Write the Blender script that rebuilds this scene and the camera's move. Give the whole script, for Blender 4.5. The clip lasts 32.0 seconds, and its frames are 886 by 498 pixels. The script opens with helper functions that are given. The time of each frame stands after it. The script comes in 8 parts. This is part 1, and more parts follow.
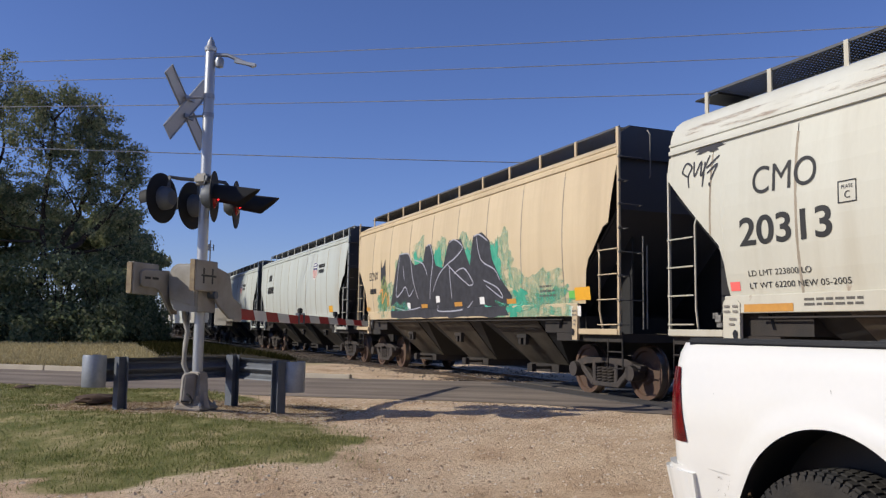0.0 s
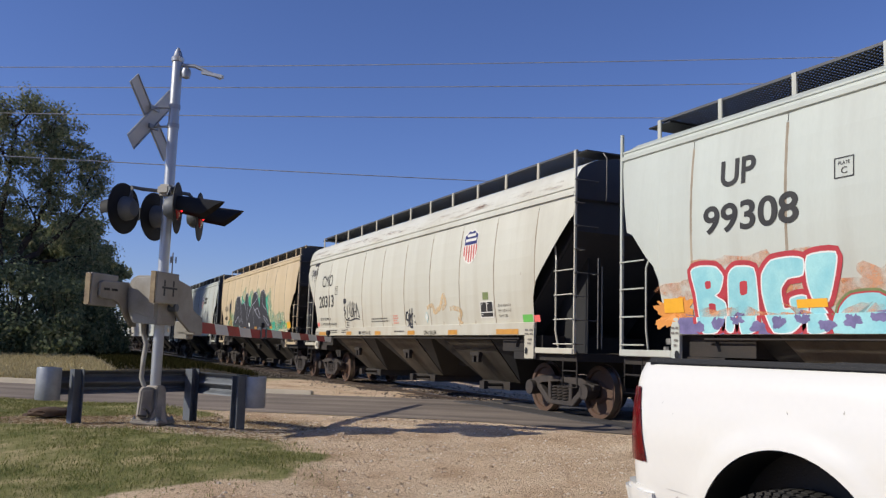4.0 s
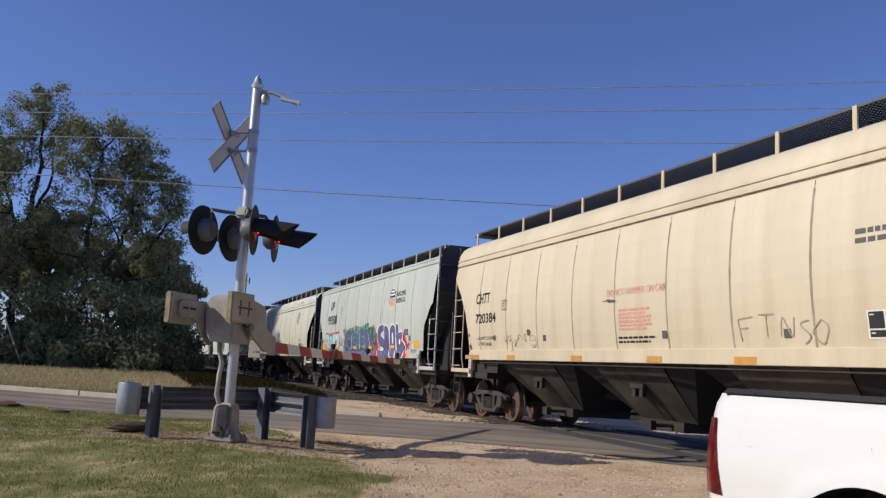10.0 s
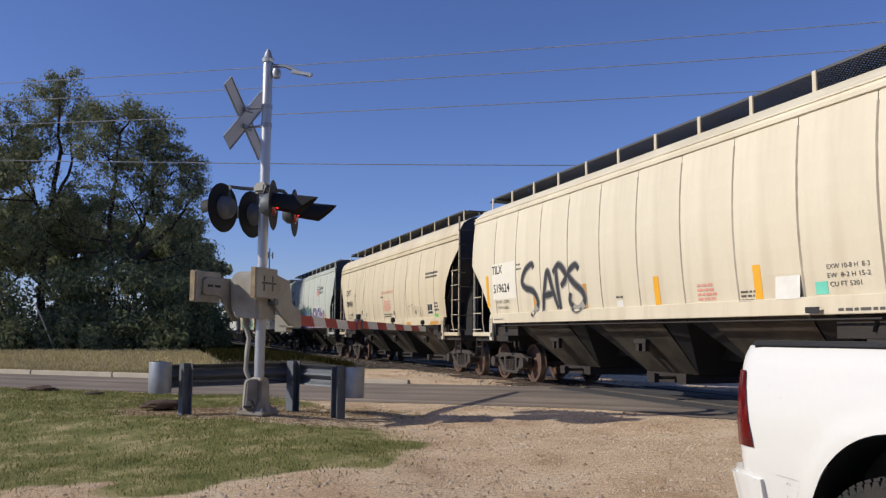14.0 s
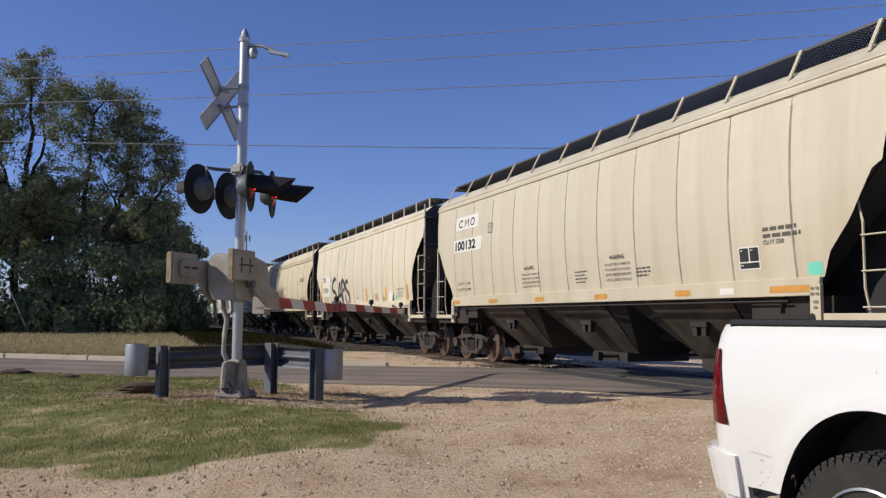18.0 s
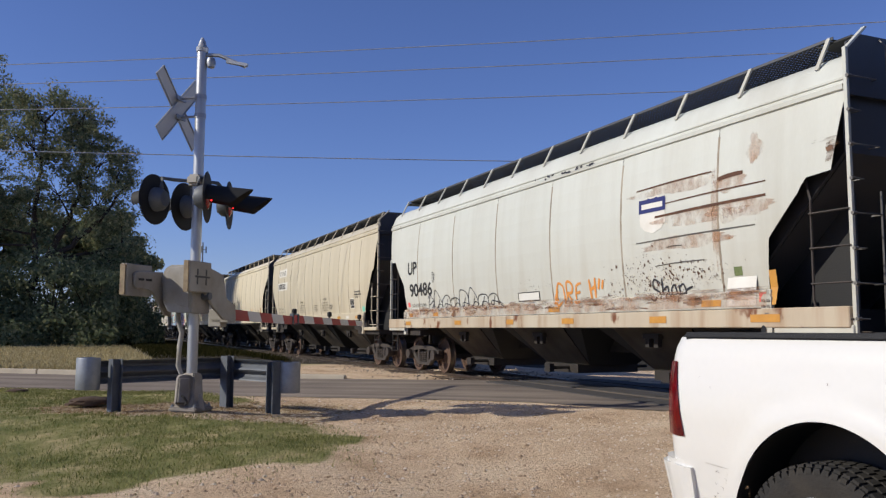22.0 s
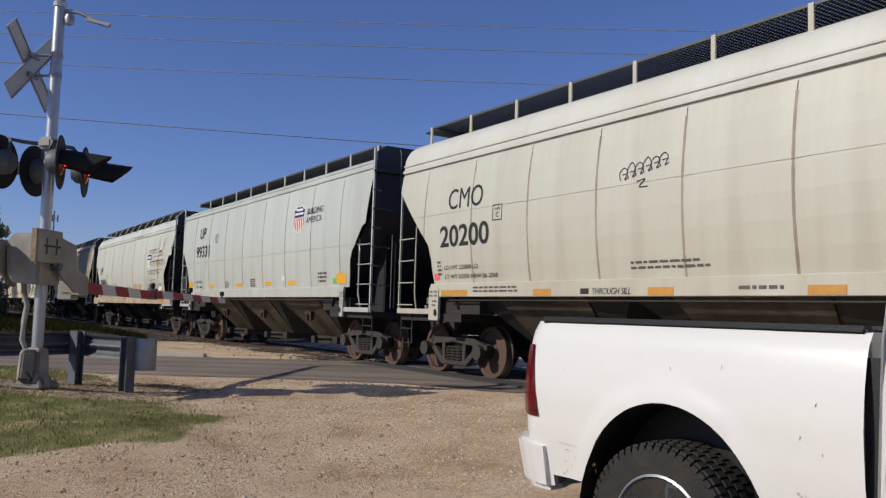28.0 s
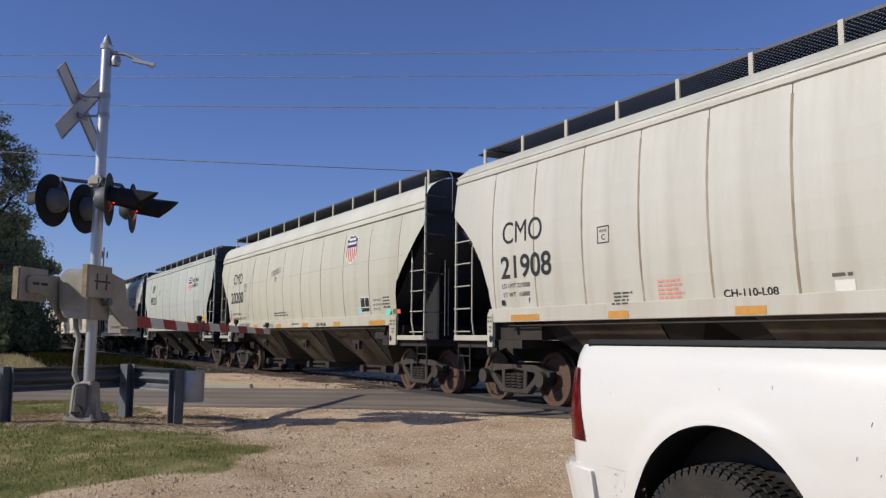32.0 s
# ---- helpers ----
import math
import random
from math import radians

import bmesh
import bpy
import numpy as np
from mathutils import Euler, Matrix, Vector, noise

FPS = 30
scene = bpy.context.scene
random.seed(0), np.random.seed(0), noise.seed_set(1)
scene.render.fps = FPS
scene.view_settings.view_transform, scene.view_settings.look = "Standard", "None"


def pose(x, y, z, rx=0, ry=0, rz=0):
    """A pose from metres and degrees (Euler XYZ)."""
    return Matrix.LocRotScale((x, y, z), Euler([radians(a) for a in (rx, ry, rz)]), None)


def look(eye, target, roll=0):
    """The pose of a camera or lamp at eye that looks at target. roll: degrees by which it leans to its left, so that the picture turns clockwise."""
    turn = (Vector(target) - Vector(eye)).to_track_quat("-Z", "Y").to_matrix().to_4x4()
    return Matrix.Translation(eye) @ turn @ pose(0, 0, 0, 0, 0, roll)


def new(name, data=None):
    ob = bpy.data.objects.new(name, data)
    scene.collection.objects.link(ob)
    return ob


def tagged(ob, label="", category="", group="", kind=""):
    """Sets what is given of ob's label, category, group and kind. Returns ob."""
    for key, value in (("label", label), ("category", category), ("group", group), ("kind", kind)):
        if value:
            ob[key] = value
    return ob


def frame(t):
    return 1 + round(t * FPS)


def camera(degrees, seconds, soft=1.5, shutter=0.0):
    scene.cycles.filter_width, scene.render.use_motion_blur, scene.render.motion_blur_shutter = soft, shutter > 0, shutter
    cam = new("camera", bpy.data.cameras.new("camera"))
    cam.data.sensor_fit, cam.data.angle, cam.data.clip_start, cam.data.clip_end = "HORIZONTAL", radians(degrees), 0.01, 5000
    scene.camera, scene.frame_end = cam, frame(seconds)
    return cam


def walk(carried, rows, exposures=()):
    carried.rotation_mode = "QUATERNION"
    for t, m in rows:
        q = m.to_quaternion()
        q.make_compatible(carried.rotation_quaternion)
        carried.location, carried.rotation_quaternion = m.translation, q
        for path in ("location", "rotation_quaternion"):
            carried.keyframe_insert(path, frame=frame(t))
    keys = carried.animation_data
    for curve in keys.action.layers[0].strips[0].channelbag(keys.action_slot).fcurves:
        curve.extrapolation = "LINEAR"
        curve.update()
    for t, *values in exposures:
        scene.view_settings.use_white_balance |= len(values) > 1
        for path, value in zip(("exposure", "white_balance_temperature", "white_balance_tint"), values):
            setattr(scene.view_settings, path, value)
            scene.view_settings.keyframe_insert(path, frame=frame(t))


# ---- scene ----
# ---- camera and its path ----
PATH = [
    (0.0, 0.007, 0.003, 1.152, -22.767, 5.531, -0.819),
    (0.5, 0.008, 0.003, 1.144, -22.278, 5.788, -0.749),
    (1.0, 0.008, 0.004, 1.143, -22.245, 6.403, -0.653),
    (1.5, 0.01, -0.001, 1.144, -22.56, 6.567, -0.802),
    (2.0, 0.003, 0.003, 1.144, -22.855, 6.282, -1.005),
    (2.5, 0.004, 0.011, 1.137, -23.158, 5.43, -1.133),
    (3.0, 0.013, 0.008, 1.143, -24.172, 5.59, -0.992),
    (3.5, 0.02, 0.006, 1.15, -24.929, 6.314, -1.521),
    (4.0, 0.017, 0.007, 1.147, -25.239, 6.776, -1.682),
    (4.5, 0.011, -0.003, 1.15, -24.82, 8.112, -1.782),
    (6.5, 0.017, -0.008, 1.156, -24.067, 8.255, -1.035),
    (7.0, 0.013, -0.002, 1.16, -22.617, 8.648, -0.976),
    (7.5, 0.016, -0, 1.162, -20.95, 8.449, -1.028),
    (8.0, 0.009, -0.004, 1.156, -20.63, 8.17, -1.319),
    (8.5, -0.002, -0.012, 1.156, -20.549, 8.497, -1.783),
    (9.0, -0.011, -0.014, 1.157, -20.83, 8.742, -2.055),
    (9.5, -0.017, -0.01, 1.151, -21.136, 8.521, -2.366),
    (10.0, -0.017, -0.018, 1.145, -20.649, 8.24, -3.063),
    (10.5, -0.021, -0.009, 1.146, -21.237, 8.151, -3.317),
    (11.0, -0.026, -0.007, 1.15, -21.442, 7.645, -2.271),
    (11.5, -0.025, -0.015, 1.146, -20.961, 7.531, -1.225),
    (12.0, -0.013, -0.017, 1.149, -21.127, 7.65, -0.807),
    (12.5, -0.012, -0.015, 1.144, -20.458, 7.338, -0.995),
    (13.0, -0.009, -0.016, 1.146, -19, 7.15, -0.405),
    (13.5, -0.002, -0.007, 1.145, -18.754, 6.186, -0.127),
    (14.0, -0, 0.005, 1.15, -18.86, 5.835, -0.376),
    (14.5, 0, -0.003, 1.147, -19.33, 5.896, -0.709),
    (16.5, -0.003, 0.007, 1.133, -20.435, 5.222, -0.984),
    (17.0, -0.003, 0.01, 1.129, -20.697, 4.719, -0.67),
    (17.5, -0.004, 0.008, 1.133, -20.457, 4.75, -0.692),
    (18.0, -0.004, 0.008, 1.131, -20.363, 4.694, -0.292),
    (18.5, -0.008, 0.012, 1.136, -20.681, 4.171, -0.179),
    (19.0, -0.012, 0.01, 1.129, -20.724, 4.428, -0.33),
    (19.5, -0.014, 0.007, 1.132, -20.709, 5.363, -0.37),
    (20.0, -0.01, 0.005, 1.135, -21.367, 5.935, -0.248),
    (20.5, -0.005, 0.003, 1.14, -21.663, 5.738, 0.03),
    (21.0, 0.002, 0.003, 1.146, -22.089, 6.034, -0.316),
    (21.5, -0.002, 0.007, 1.132, -22.788, 5.8, -0.411),
    (22.0, -0.003, 0.016, 1.137, -23.191, 5.523, -0.22),
    (22.5, 0.003, 0.005, 1.144, -22.955, 6.234, -0.222),
    (23.0, 0.004, -0.013, 1.142, -22.795, 6.908, -0.5),
    (23.5, -0.005, -0.011, 1.145, -22.724, 7.023, -0.812),
    (24.0, -0.005, -0.005, 1.145, -23.516, 6.732, -0.733),
    (24.5, -0.003, -0.006, 1.137, -23.365, 5.83, -0.487),
    (26.5, -0.004, -0.002, 1.139, -29.02, 4.667, -0.843),
    (27.0, -0.011, -0.019, 1.141, -30.109, 4.597, -0.944),
    (27.5, -0.007, -0.011, 1.129, -31.077, 4.456, -1.335),
    (28.0, -0.001, 0, 1.126, -32.328, 4.439, -1.696),
    (28.5, 0.001, 0.008, 1.122, -33.557, 4.665, -1.905),
    (29.0, 0.005, 0.014, 1.121, -33.647, 5.236, -1.591),
    (29.5, 0.016, 0.017, 1.12, -32.403, 5.146, -1.2),
    (30.0, 0.025, 0.02, 1.115, -31.018, 4.91, -0.816),
    (30.5, 0.02, 0.019, 1.123, -29.765, 5.325, -0.726),
    (31.0, 0.017, 0.013, 1.121, -29.022, 6.037, -0.844),
    (31.5, 0.015, 0, 1.122, -29.118, 6.639, -0.662),
    (32.0, 0, -0.008, 1.118, -29.324, 6.223, -0.489),
]
cam = camera(56.05, 32.0, soft=1.3)
walk(cam, [(t, pose(x, y, z, 90 + p, r, w)) for t, x, y, z, w, p, r in PATH],
     exposures=((0.0, -0.04, 6600, 8), (16.0, -0.05, 6600, 8), (25.0, -0.12, 6600, 8), (28.0, -0.26, 6600, 8), (32.0, -0.17, 6600, 8)))

# ---- light ----
SUN_TO = Vector((-0.845, 0.125, 0.555)).normalized()
world = bpy.data.worlds.new("sky")
scene.world = world
world.use_nodes = True
wn = world.node_tree
sky = wn.nodes.new("ShaderNodeTexSky")
sky.sky_type = "NISHITA"
sky.sun_disc = False
sky.sun_elevation = math.asin(SUN_TO.z)
sky.sun_rotation = math.atan2(SUN_TO.x, SUN_TO.y)
sky.air_density, sky.dust_density, sky.ozone_density = 1.0, 0.3, 6.0
sky.altitude = 400
bg = wn.nodes["Background"]
bg.inputs["Strength"].default_value = 0.096
tone = wn.nodes.new("ShaderNodeMixRGB")
tone.blend_type = "MULTIPLY"
tone.inputs[0].default_value = 1.0
tone.inputs[2].default_value = (1.0, 0.94, 1.26, 1)
wn.links.new(sky.outputs[0], tone.inputs[1])
wn.links.new(tone.outputs[0], bg.inputs["Color"])
sun = new("sun", bpy.data.lights.new("sun", "SUN"))
sun.data.energy, sun.data.angle, sun.data.color = 5.0, radians(0.55), (1.0, 0.94, 0.84)
sun.matrix_world = look((-30, 3, 18), Vector((-30, 3, 18)) - SUN_TO)


# ---- materials ----
def lin(r, g, b):
    """A base colour from a shade as seen in full sun, which reflects a little less than its number says."""
    return tuple(0.78 * (c / 255 / 12.92 if c < 10 else ((c / 255 + 0.055) / 1.055) ** 2.4) for c in (r, g, b)) + (1.0,)


def material(name, col, rough=0.6, metal=0.0, var=0.12, scale=3.0, fine=40.0, bump=0.15, col2=None, mix=0.5, stretch=(1, 1, 1), glow=0.0, spec=0.5):
    """A surface with colour variation at two scales and fine relief. col2: a second colour that stains it."""
    m = bpy.data.materials.new(name)
    m.use_nodes = True
    t = m.node_tree
    b = t.nodes["Principled BSDF"]
    b.inputs["Roughness"].default_value, b.inputs["Metallic"].default_value = rough, metal
    b.inputs["Specular IOR Level"].default_value = spec
    geo = t.nodes.new("ShaderNodeTexCoord")
    mp = t.nodes.new("ShaderNodeMapping")
    mp.inputs["Scale"].default_value = stretch
    t.links.new(geo.outputs["Object"], mp.inputs[0])
    n1, n2 = t.nodes.new("ShaderNodeTexNoise"), t.nodes.new("ShaderNodeTexNoise")
    n1.inputs["Scale"].default_value, n1.inputs["Detail"].default_value = scale, 6
    n2.inputs["Scale"].default_value, n2.inputs["Detail"].default_value = fine, 3
    for n in (n1, n2):
        t.links.new(mp.outputs[0], n.inputs["Vector"])
    rnd = t.nodes.new("ShaderNodeObjectInfo")
    ramp = t.nodes.new("ShaderNodeValToRGB")
    ramp.color_ramp.elements[0].position, ramp.color_ramp.elements[1].position = 0.35, 0.7
    dark = col2 or tuple(c * (1 - 2.2 * var) for c in col[:3]) + (1,)
    ramp.color_ramp.elements[0].color, ramp.color_ramp.elements[1].color = col, tuple(a + (d - a) * mix for a, d in zip(col, dark))
    t.links.new(n1.outputs[0], ramp.inputs[0])
    hsv = t.nodes.new("ShaderNodeHueSaturation")
    ma = t.nodes.new("ShaderNodeMath")
    ma.operation = "MULTIPLY_ADD"
    ma.inputs[1].default_value, ma.inputs[2].default_value = 2 * var, 1 - var
    t.links.new(n2.outputs[0], ma.inputs[0])
    m2 = t.nodes.new("ShaderNodeMath")
    m2.operation = "MULTIPLY_ADD"
    m2.inputs[1].default_value = 0.06
    t.links.new(rnd.outputs["Random"], m2.inputs[0])
    t.links.new(ma.outputs[0], m2.inputs[2])
    t.links.new(m2.outputs[0], hsv.inputs["Value"])
    t.links.new(ramp.outputs[0], hsv.inputs["Color"])
    t.links.new(hsv.outputs[0], b.inputs["Base Color"])
    if bump:
        bp = t.nodes.new("ShaderNodeBump")
        bp.inputs["Strength"].default_value, bp.inputs["Distance"].default_value = bump, 0.01
        t.links.new(n2.outputs[0], bp.inputs["Height"])
        t.links.new(bp.outputs[0], b.inputs["Normal"])
    if glow:
        b.inputs["Emission Color"].default_value, b.inputs["Emission Strength"].default_value = col, glow
    return m


def painted_steel(name, col, dirt, rust=0.0, streak=0.25):
    """Railcar paint: vertical grime streaks, dust towards the seams, rust specks."""
    m = material(name, col, 0.48, 0, 0.04, 0.8, 30, 0.05, dirt, 0.35, (1, 1, 0.35))
    t = m.node_tree
    b = t.nodes["Principled BSDF"]
    co = t.nodes.new("ShaderNodeTexCoord")
    mp = t.nodes.new("ShaderNodeMapping")
    mp.inputs["Scale"].default_value = (1, 2.2, 0.16)
    t.links.new(co.outputs["Object"], mp.inputs[0])
    n = t.nodes.new("ShaderNodeTexNoise")
    n.inputs["Scale"].default_value, n.inputs["Detail"].default_value = 1.6, 7
    t.links.new(mp.outputs[0], n.inputs["Vector"])
    r = t.nodes.new("ShaderNodeValToRGB")
    r.color_ramp.elements[0].position, r.color_ramp.elements[1].position = 0.5, 0.78
    t.links.new(n.outputs[0], r.inputs[0])
    mul = t.nodes.new("ShaderNodeMath")
    mul.operation = "MULTIPLY"
    mul.inputs[1].default_value = streak
    t.links.new(r.outputs[0], mul.inputs[0])
    mx = t.nodes.new("ShaderNodeMixRGB")
    old = b.inputs["Base Color"].links[0].from_socket
    t.links.new(mul.outputs[0], mx.inputs[0])
    t.links.new(old, mx.inputs[1])
    mx.inputs[2].default_value = dirt
    last = mx
    # road dust on the lowest part of the side, in uneven tongues
    sep = t.nodes.new("ShaderNodeSeparateXYZ")
    t.links.new(co.outputs["Object"], sep.inputs[0])
    hgt = t.nodes.new("ShaderNodeMapRange")
    for s, v in zip(hgt.inputs[1:5], (3.1, 1.45, 0.0, 1.0)):
        s.default_value = v
    t.links.new(sep.outputs["Z"], hgt.inputs[0])
    tongue = t.nodes.new("ShaderNodeMath")
    tongue.operation = "MULTIPLY"
    t.links.new(hgt.outputs[0], tongue.inputs[0])
    half_dust = t.nodes.new("ShaderNodeMath")
    half_dust.operation = "MULTIPLY"
    half_dust.inputs[1].default_value = 0.55
    t.links.new(n.outputs[0], half_dust.inputs[0])
    t.links.new(half_dust.outputs[0], tongue.inputs[1])
    dust = t.nodes.new("ShaderNodeMixRGB")
    t.links.new(tongue.outputs[0], dust.inputs[0])
    t.links.new(mx.outputs[0], dust.inputs[1])
    dust.inputs[2].default_value = tuple(0.5 * (a + b) for a, b in zip(dirt, lin(188, 164, 132)))
    last = mx = dust
    if rust:
        n3 = t.nodes.new("ShaderNodeTexNoise")
        n3.inputs["Scale"].default_value, n3.inputs["Detail"].default_value = 2.3, 9
        mp3 = t.nodes.new("ShaderNodeMapping")
        mp3.inputs["Scale"].default_value = (1, 1.2, 0.8)
        t.links.new(co.outputs["Object"], mp3.inputs[0])
        t.links.new(mp3.outputs[0], n3.inputs["Vector"])
        r3 = t.nodes.new("ShaderNodeValToRGB")
        r3.color_ramp.elements[0].position, r3.color_ramp.elements[1].position = 0.75 - 0.25 * rust, 0.8 - 0.22 * rust
        t.links.new(n3.outputs[0], r3.inputs[0])
        m3 = t.nodes.new("ShaderNodeMixRGB")
        t.links.new(r3.outputs[0], m3.inputs[0])
        t.links.new(mx.outputs[0], m3.inputs[1])
        m3.inputs[2].default_value = lin(122, 76, 48)
        last = m3
    t.links.new(last.outputs[0], b.inputs["Base Color"])
    return m


M = {}
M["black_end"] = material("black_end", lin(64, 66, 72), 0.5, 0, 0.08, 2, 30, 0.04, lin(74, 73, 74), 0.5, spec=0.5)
# near black: the shade inside car ends and between bays, as colour
M["inner_shade"] = material("inner_shade", lin(27, 27, 29), 0.7, 0, 0.15, 3, 40, 0.2, lin(34, 32, 30), 0.6)
M["underframe"] = material("underframe", lin(36, 33, 31), 0.8, 0, 0.25, 3, 40, 0.4, lin(58, 48, 40), 0.6)
M["truck_iron"] = material("truck_iron", lin(52, 47, 45), 0.75, 0, 0.25, 5, 60, 0.5, lin(76, 64, 56), 0.6)
M["wheel_face"] = material("wheel_face", lin(84, 66, 54), 0.75, 0, 0.25, 6, 60, 0.3, lin(96, 64, 44), 0.7)
M["wheel_tread"] = material("wheel_tread", lin(150, 140, 130), 0.35, 0.8, 0.1, 8, 60, 0.1)
M["rail_steel"] = material("rail_steel", lin(112, 100, 92), 0.35, 0.6, 0.2, 6, 50, 0.2, lin(84, 68, 56), 0.7)
M["grating"] = material("grating", lin(46, 46, 48), 0.6, 0.3, 0.2, 6, 50, 0.1)
M["galv"] = material("galv", lin(168, 172, 178), 0.45, 0.55, 0.12, 4, 30, 0.1, lin(128, 132, 138), 0.6)
M["alu"] = material("alu", lin(196, 198, 200), 0.38, 0.6, 0.08, 3, 40, 0.06, lin(165, 166, 168), 0.6, (1, 1, 0.3))
M["grey_steel"] = material("grey_steel", lin(104, 109, 116), 0.6, 0.2, 0.15, 5, 40, 0.15, lin(76, 79, 84), 0.6)
M["housing"] = material("housing", lin(168, 164, 156), 0.55, 0.1, 0.1, 3, 40, 0.1, lin(128, 119, 106), 0.7)
M["base_metal"] = material("base_metal", lin(158, 151, 142), 0.65, 0.15, 0.2, 5, 40, 0.3, lin(112, 103, 93), 0.8)
M["footing"] = material("footing", lin(128, 112, 94), 0.9, 0, 0.2, 4, 50, 0.4, lin(92, 76, 60), 0.7)
M["sign_back"] = material("sign_back", lin(196, 193, 188), 0.45, 0.1, 0.1, 4, 40, 0.05)
M["black_paint"] = material("black_paint", lin(16, 16, 18), 0.75, 0, 0.15, 5, 40, 0.05)
M["red_lens"] = material("red_lens", lin(150, 6, 16), 0.25, 0, 0.05, 10, 80, 0)
M["red_lit"] = material("red_lit", lin(255, 30, 40), 0.2, 0, 0.05, 10, 80, 0, glow=6.0)
M["arm_white"] = material("arm_white", lin(228, 226, 222), 0.4, 0, 0.06, 6, 40, 0.05)
M["arm_red"] = material("arm_red", lin(172, 36, 44), 0.4, 0, 0.08, 6, 40, 0.05)
M["truck_paint"] = material("truck_paint", lin(222, 221, 217), 0.25, 0, 0.02, 1.2, 30, 0.0, lin(230, 227, 220), 0.5, spec=0.6)
M["black_plastic"] = material("black_plastic", lin(26, 27, 29), 0.5, 0, 0.12, 8, 90, 0.2)
M["rubber"] = material("rubber", lin(34, 33, 32), 0.85, 0, 0.2, 6, 60, 0.3, lin(62, 56, 48), 0.6)
M["alloy"] = material("alloy", lin(150, 152, 156), 0.42, 0.75, 0.06, 6, 50, 0.05)
M["tail_red"] = material("tail_red", lin(104, 10, 18), 0.15, 0, 0.1, 14, 60, 0.0, lin(62, 6, 12), 0.8)
M["glass"] = material("glass", lin(20, 24, 28), 0.05, 0, 0.02, 3, 30, 0.0, spec=0.8)
M["bark"] = material("bark", lin(74, 62, 52), 0.9, 0, 0.25, 6, 40, 0.6, lin(46, 38, 32), 0.8)
M["cable"] = material("cable", lin(178, 180, 188), 0.5, 0.3, 0.3, 4, 30, 0)
M["wood_tie"] = material("wood_tie", lin(84, 70, 58), 0.9, 0, 0.25, 4, 40, 0.5)
M["kerb"] = material("kerb", lin(196, 184, 164), 0.85, 0, 0.12, 2, 40, 0.3)
M["pvc"] = material("pvc", lin(206, 196, 180), 0.6, 0, 0.1, 4, 40, 0.05)
M["worn"] = material("worn_yellow", lin(158, 140, 108), 0.7, 0, 0.15, 12, 40, 0.2, lin(112, 92, 74), 0.8)
M["stone"] = material("stone", lin(186, 170, 150), 0.9, 0, 0.2, 12, 60, 0.4, lin(128, 112, 96), 0.8)
M["tower"] = material("tower", lin(120, 124, 132), 0.6, 0.3, 0.1)
M["orange_tape"] = material("orange_tape", lin(206, 150, 70), 0.4, 0, 0.1, 8, 60, 0, lin(180, 128, 62), 0.6)
M["yellow_tape"] = material("yellow_tape", lin(240, 176, 52), 0.4, 0, 0.06, 8, 60, 0)


# ---- mesh helpers ----
def box(bm, x0, x1, y0, y1, z0, z1, m=None):
    vs = [bm.verts.new(Vector((x, y, z)) if m is None else m @ Vector((x, y, z))) for x in (x0, x1) for y in (y0, y1) for z in (z0, z1)]
    for q in ((0, 1, 3, 2), (4, 6, 7, 5), (0, 4, 5, 1), (2, 3, 7, 6), (0, 2, 6, 4), (1, 5, 7, 3)):
        bm.faces.new([vs[i] for i in q])


def tube(bm, pts, r, seg=8, caps=True, r1=None):
    """A round bar through points; r1: its radius at the end."""
    pts = [Vector(p) for p in pts]
    rings = []
    for i, p in enumerate(pts):
        d = (pts[min(i + 1, len(pts) - 1)] - pts[max(i - 1, 0)]).normalized()
        a = d.cross(Vector((0.31, 0.11, 0.94))).normalized()
        if a.length < 0.5:
            a = d.cross(Vector((1, 0, 0))).normalized()
        b = d.cross(a)
        rr = r if r1 is None else r + (r1 - r) * i / (len(pts) - 1)
        rings.append([bm.verts.new(p + rr * (math.cos(u) * a + math.sin(u) * b)) for u in [2 * math.pi * k / seg for k in range(seg)]])
    for q, w in zip(rings, rings[1:]):
        for k in range(seg):
            bm.faces.new((q[k], q[(k + 1) % seg], w[(k + 1) % seg], w[k]))
    if caps:
        bm.faces.new(rings[0][::-1])
        bm.faces.new(rings[-1])


def lathe(bm, prof, m, seg=24, close=False):
    """Turns (radius, height) pairs round the z axis of m."""
    rings = [[bm.verts.new(m @ Vector((r * math.cos(2 * math.pi * k / seg), r * math.sin(2 * math.pi * k / seg), h))) for k in range(seg)] for r, h in prof]
    pairs = list(zip(rings, rings[1:])) + ([(rings[-1], rings[0])] if close else [])
    for q, w in pairs:
        for k in range(seg):
            bm.faces.new((q[k], q[(k + 1) % seg], w[(k + 1) % seg], w[k]))
    if not close:
        for ring, rev in ((rings[0], True), (rings[-1], False)):
            if (ring[0].co - ring[seg // 2].co).length > 1e-4:
                bm.faces.new(ring[::-1] if rev else ring)


def slab(bm, outline, m, depth):
    """An outline (x, y) pulled out by depth along z of m."""
    a = [bm.verts.new(m @ Vector((x, y, 0))) for x, y in outline]
    b = [bm.verts.new(m @ Vector((x, y, depth))) for x, y in outline]
    bm.faces.new(a[::-1])
    bm.faces.new(b)
    for i in range(len(a)):
        j = (i + 1) % len(a)
        bm.faces.new((a[i], a[j], b[j], b[i]))


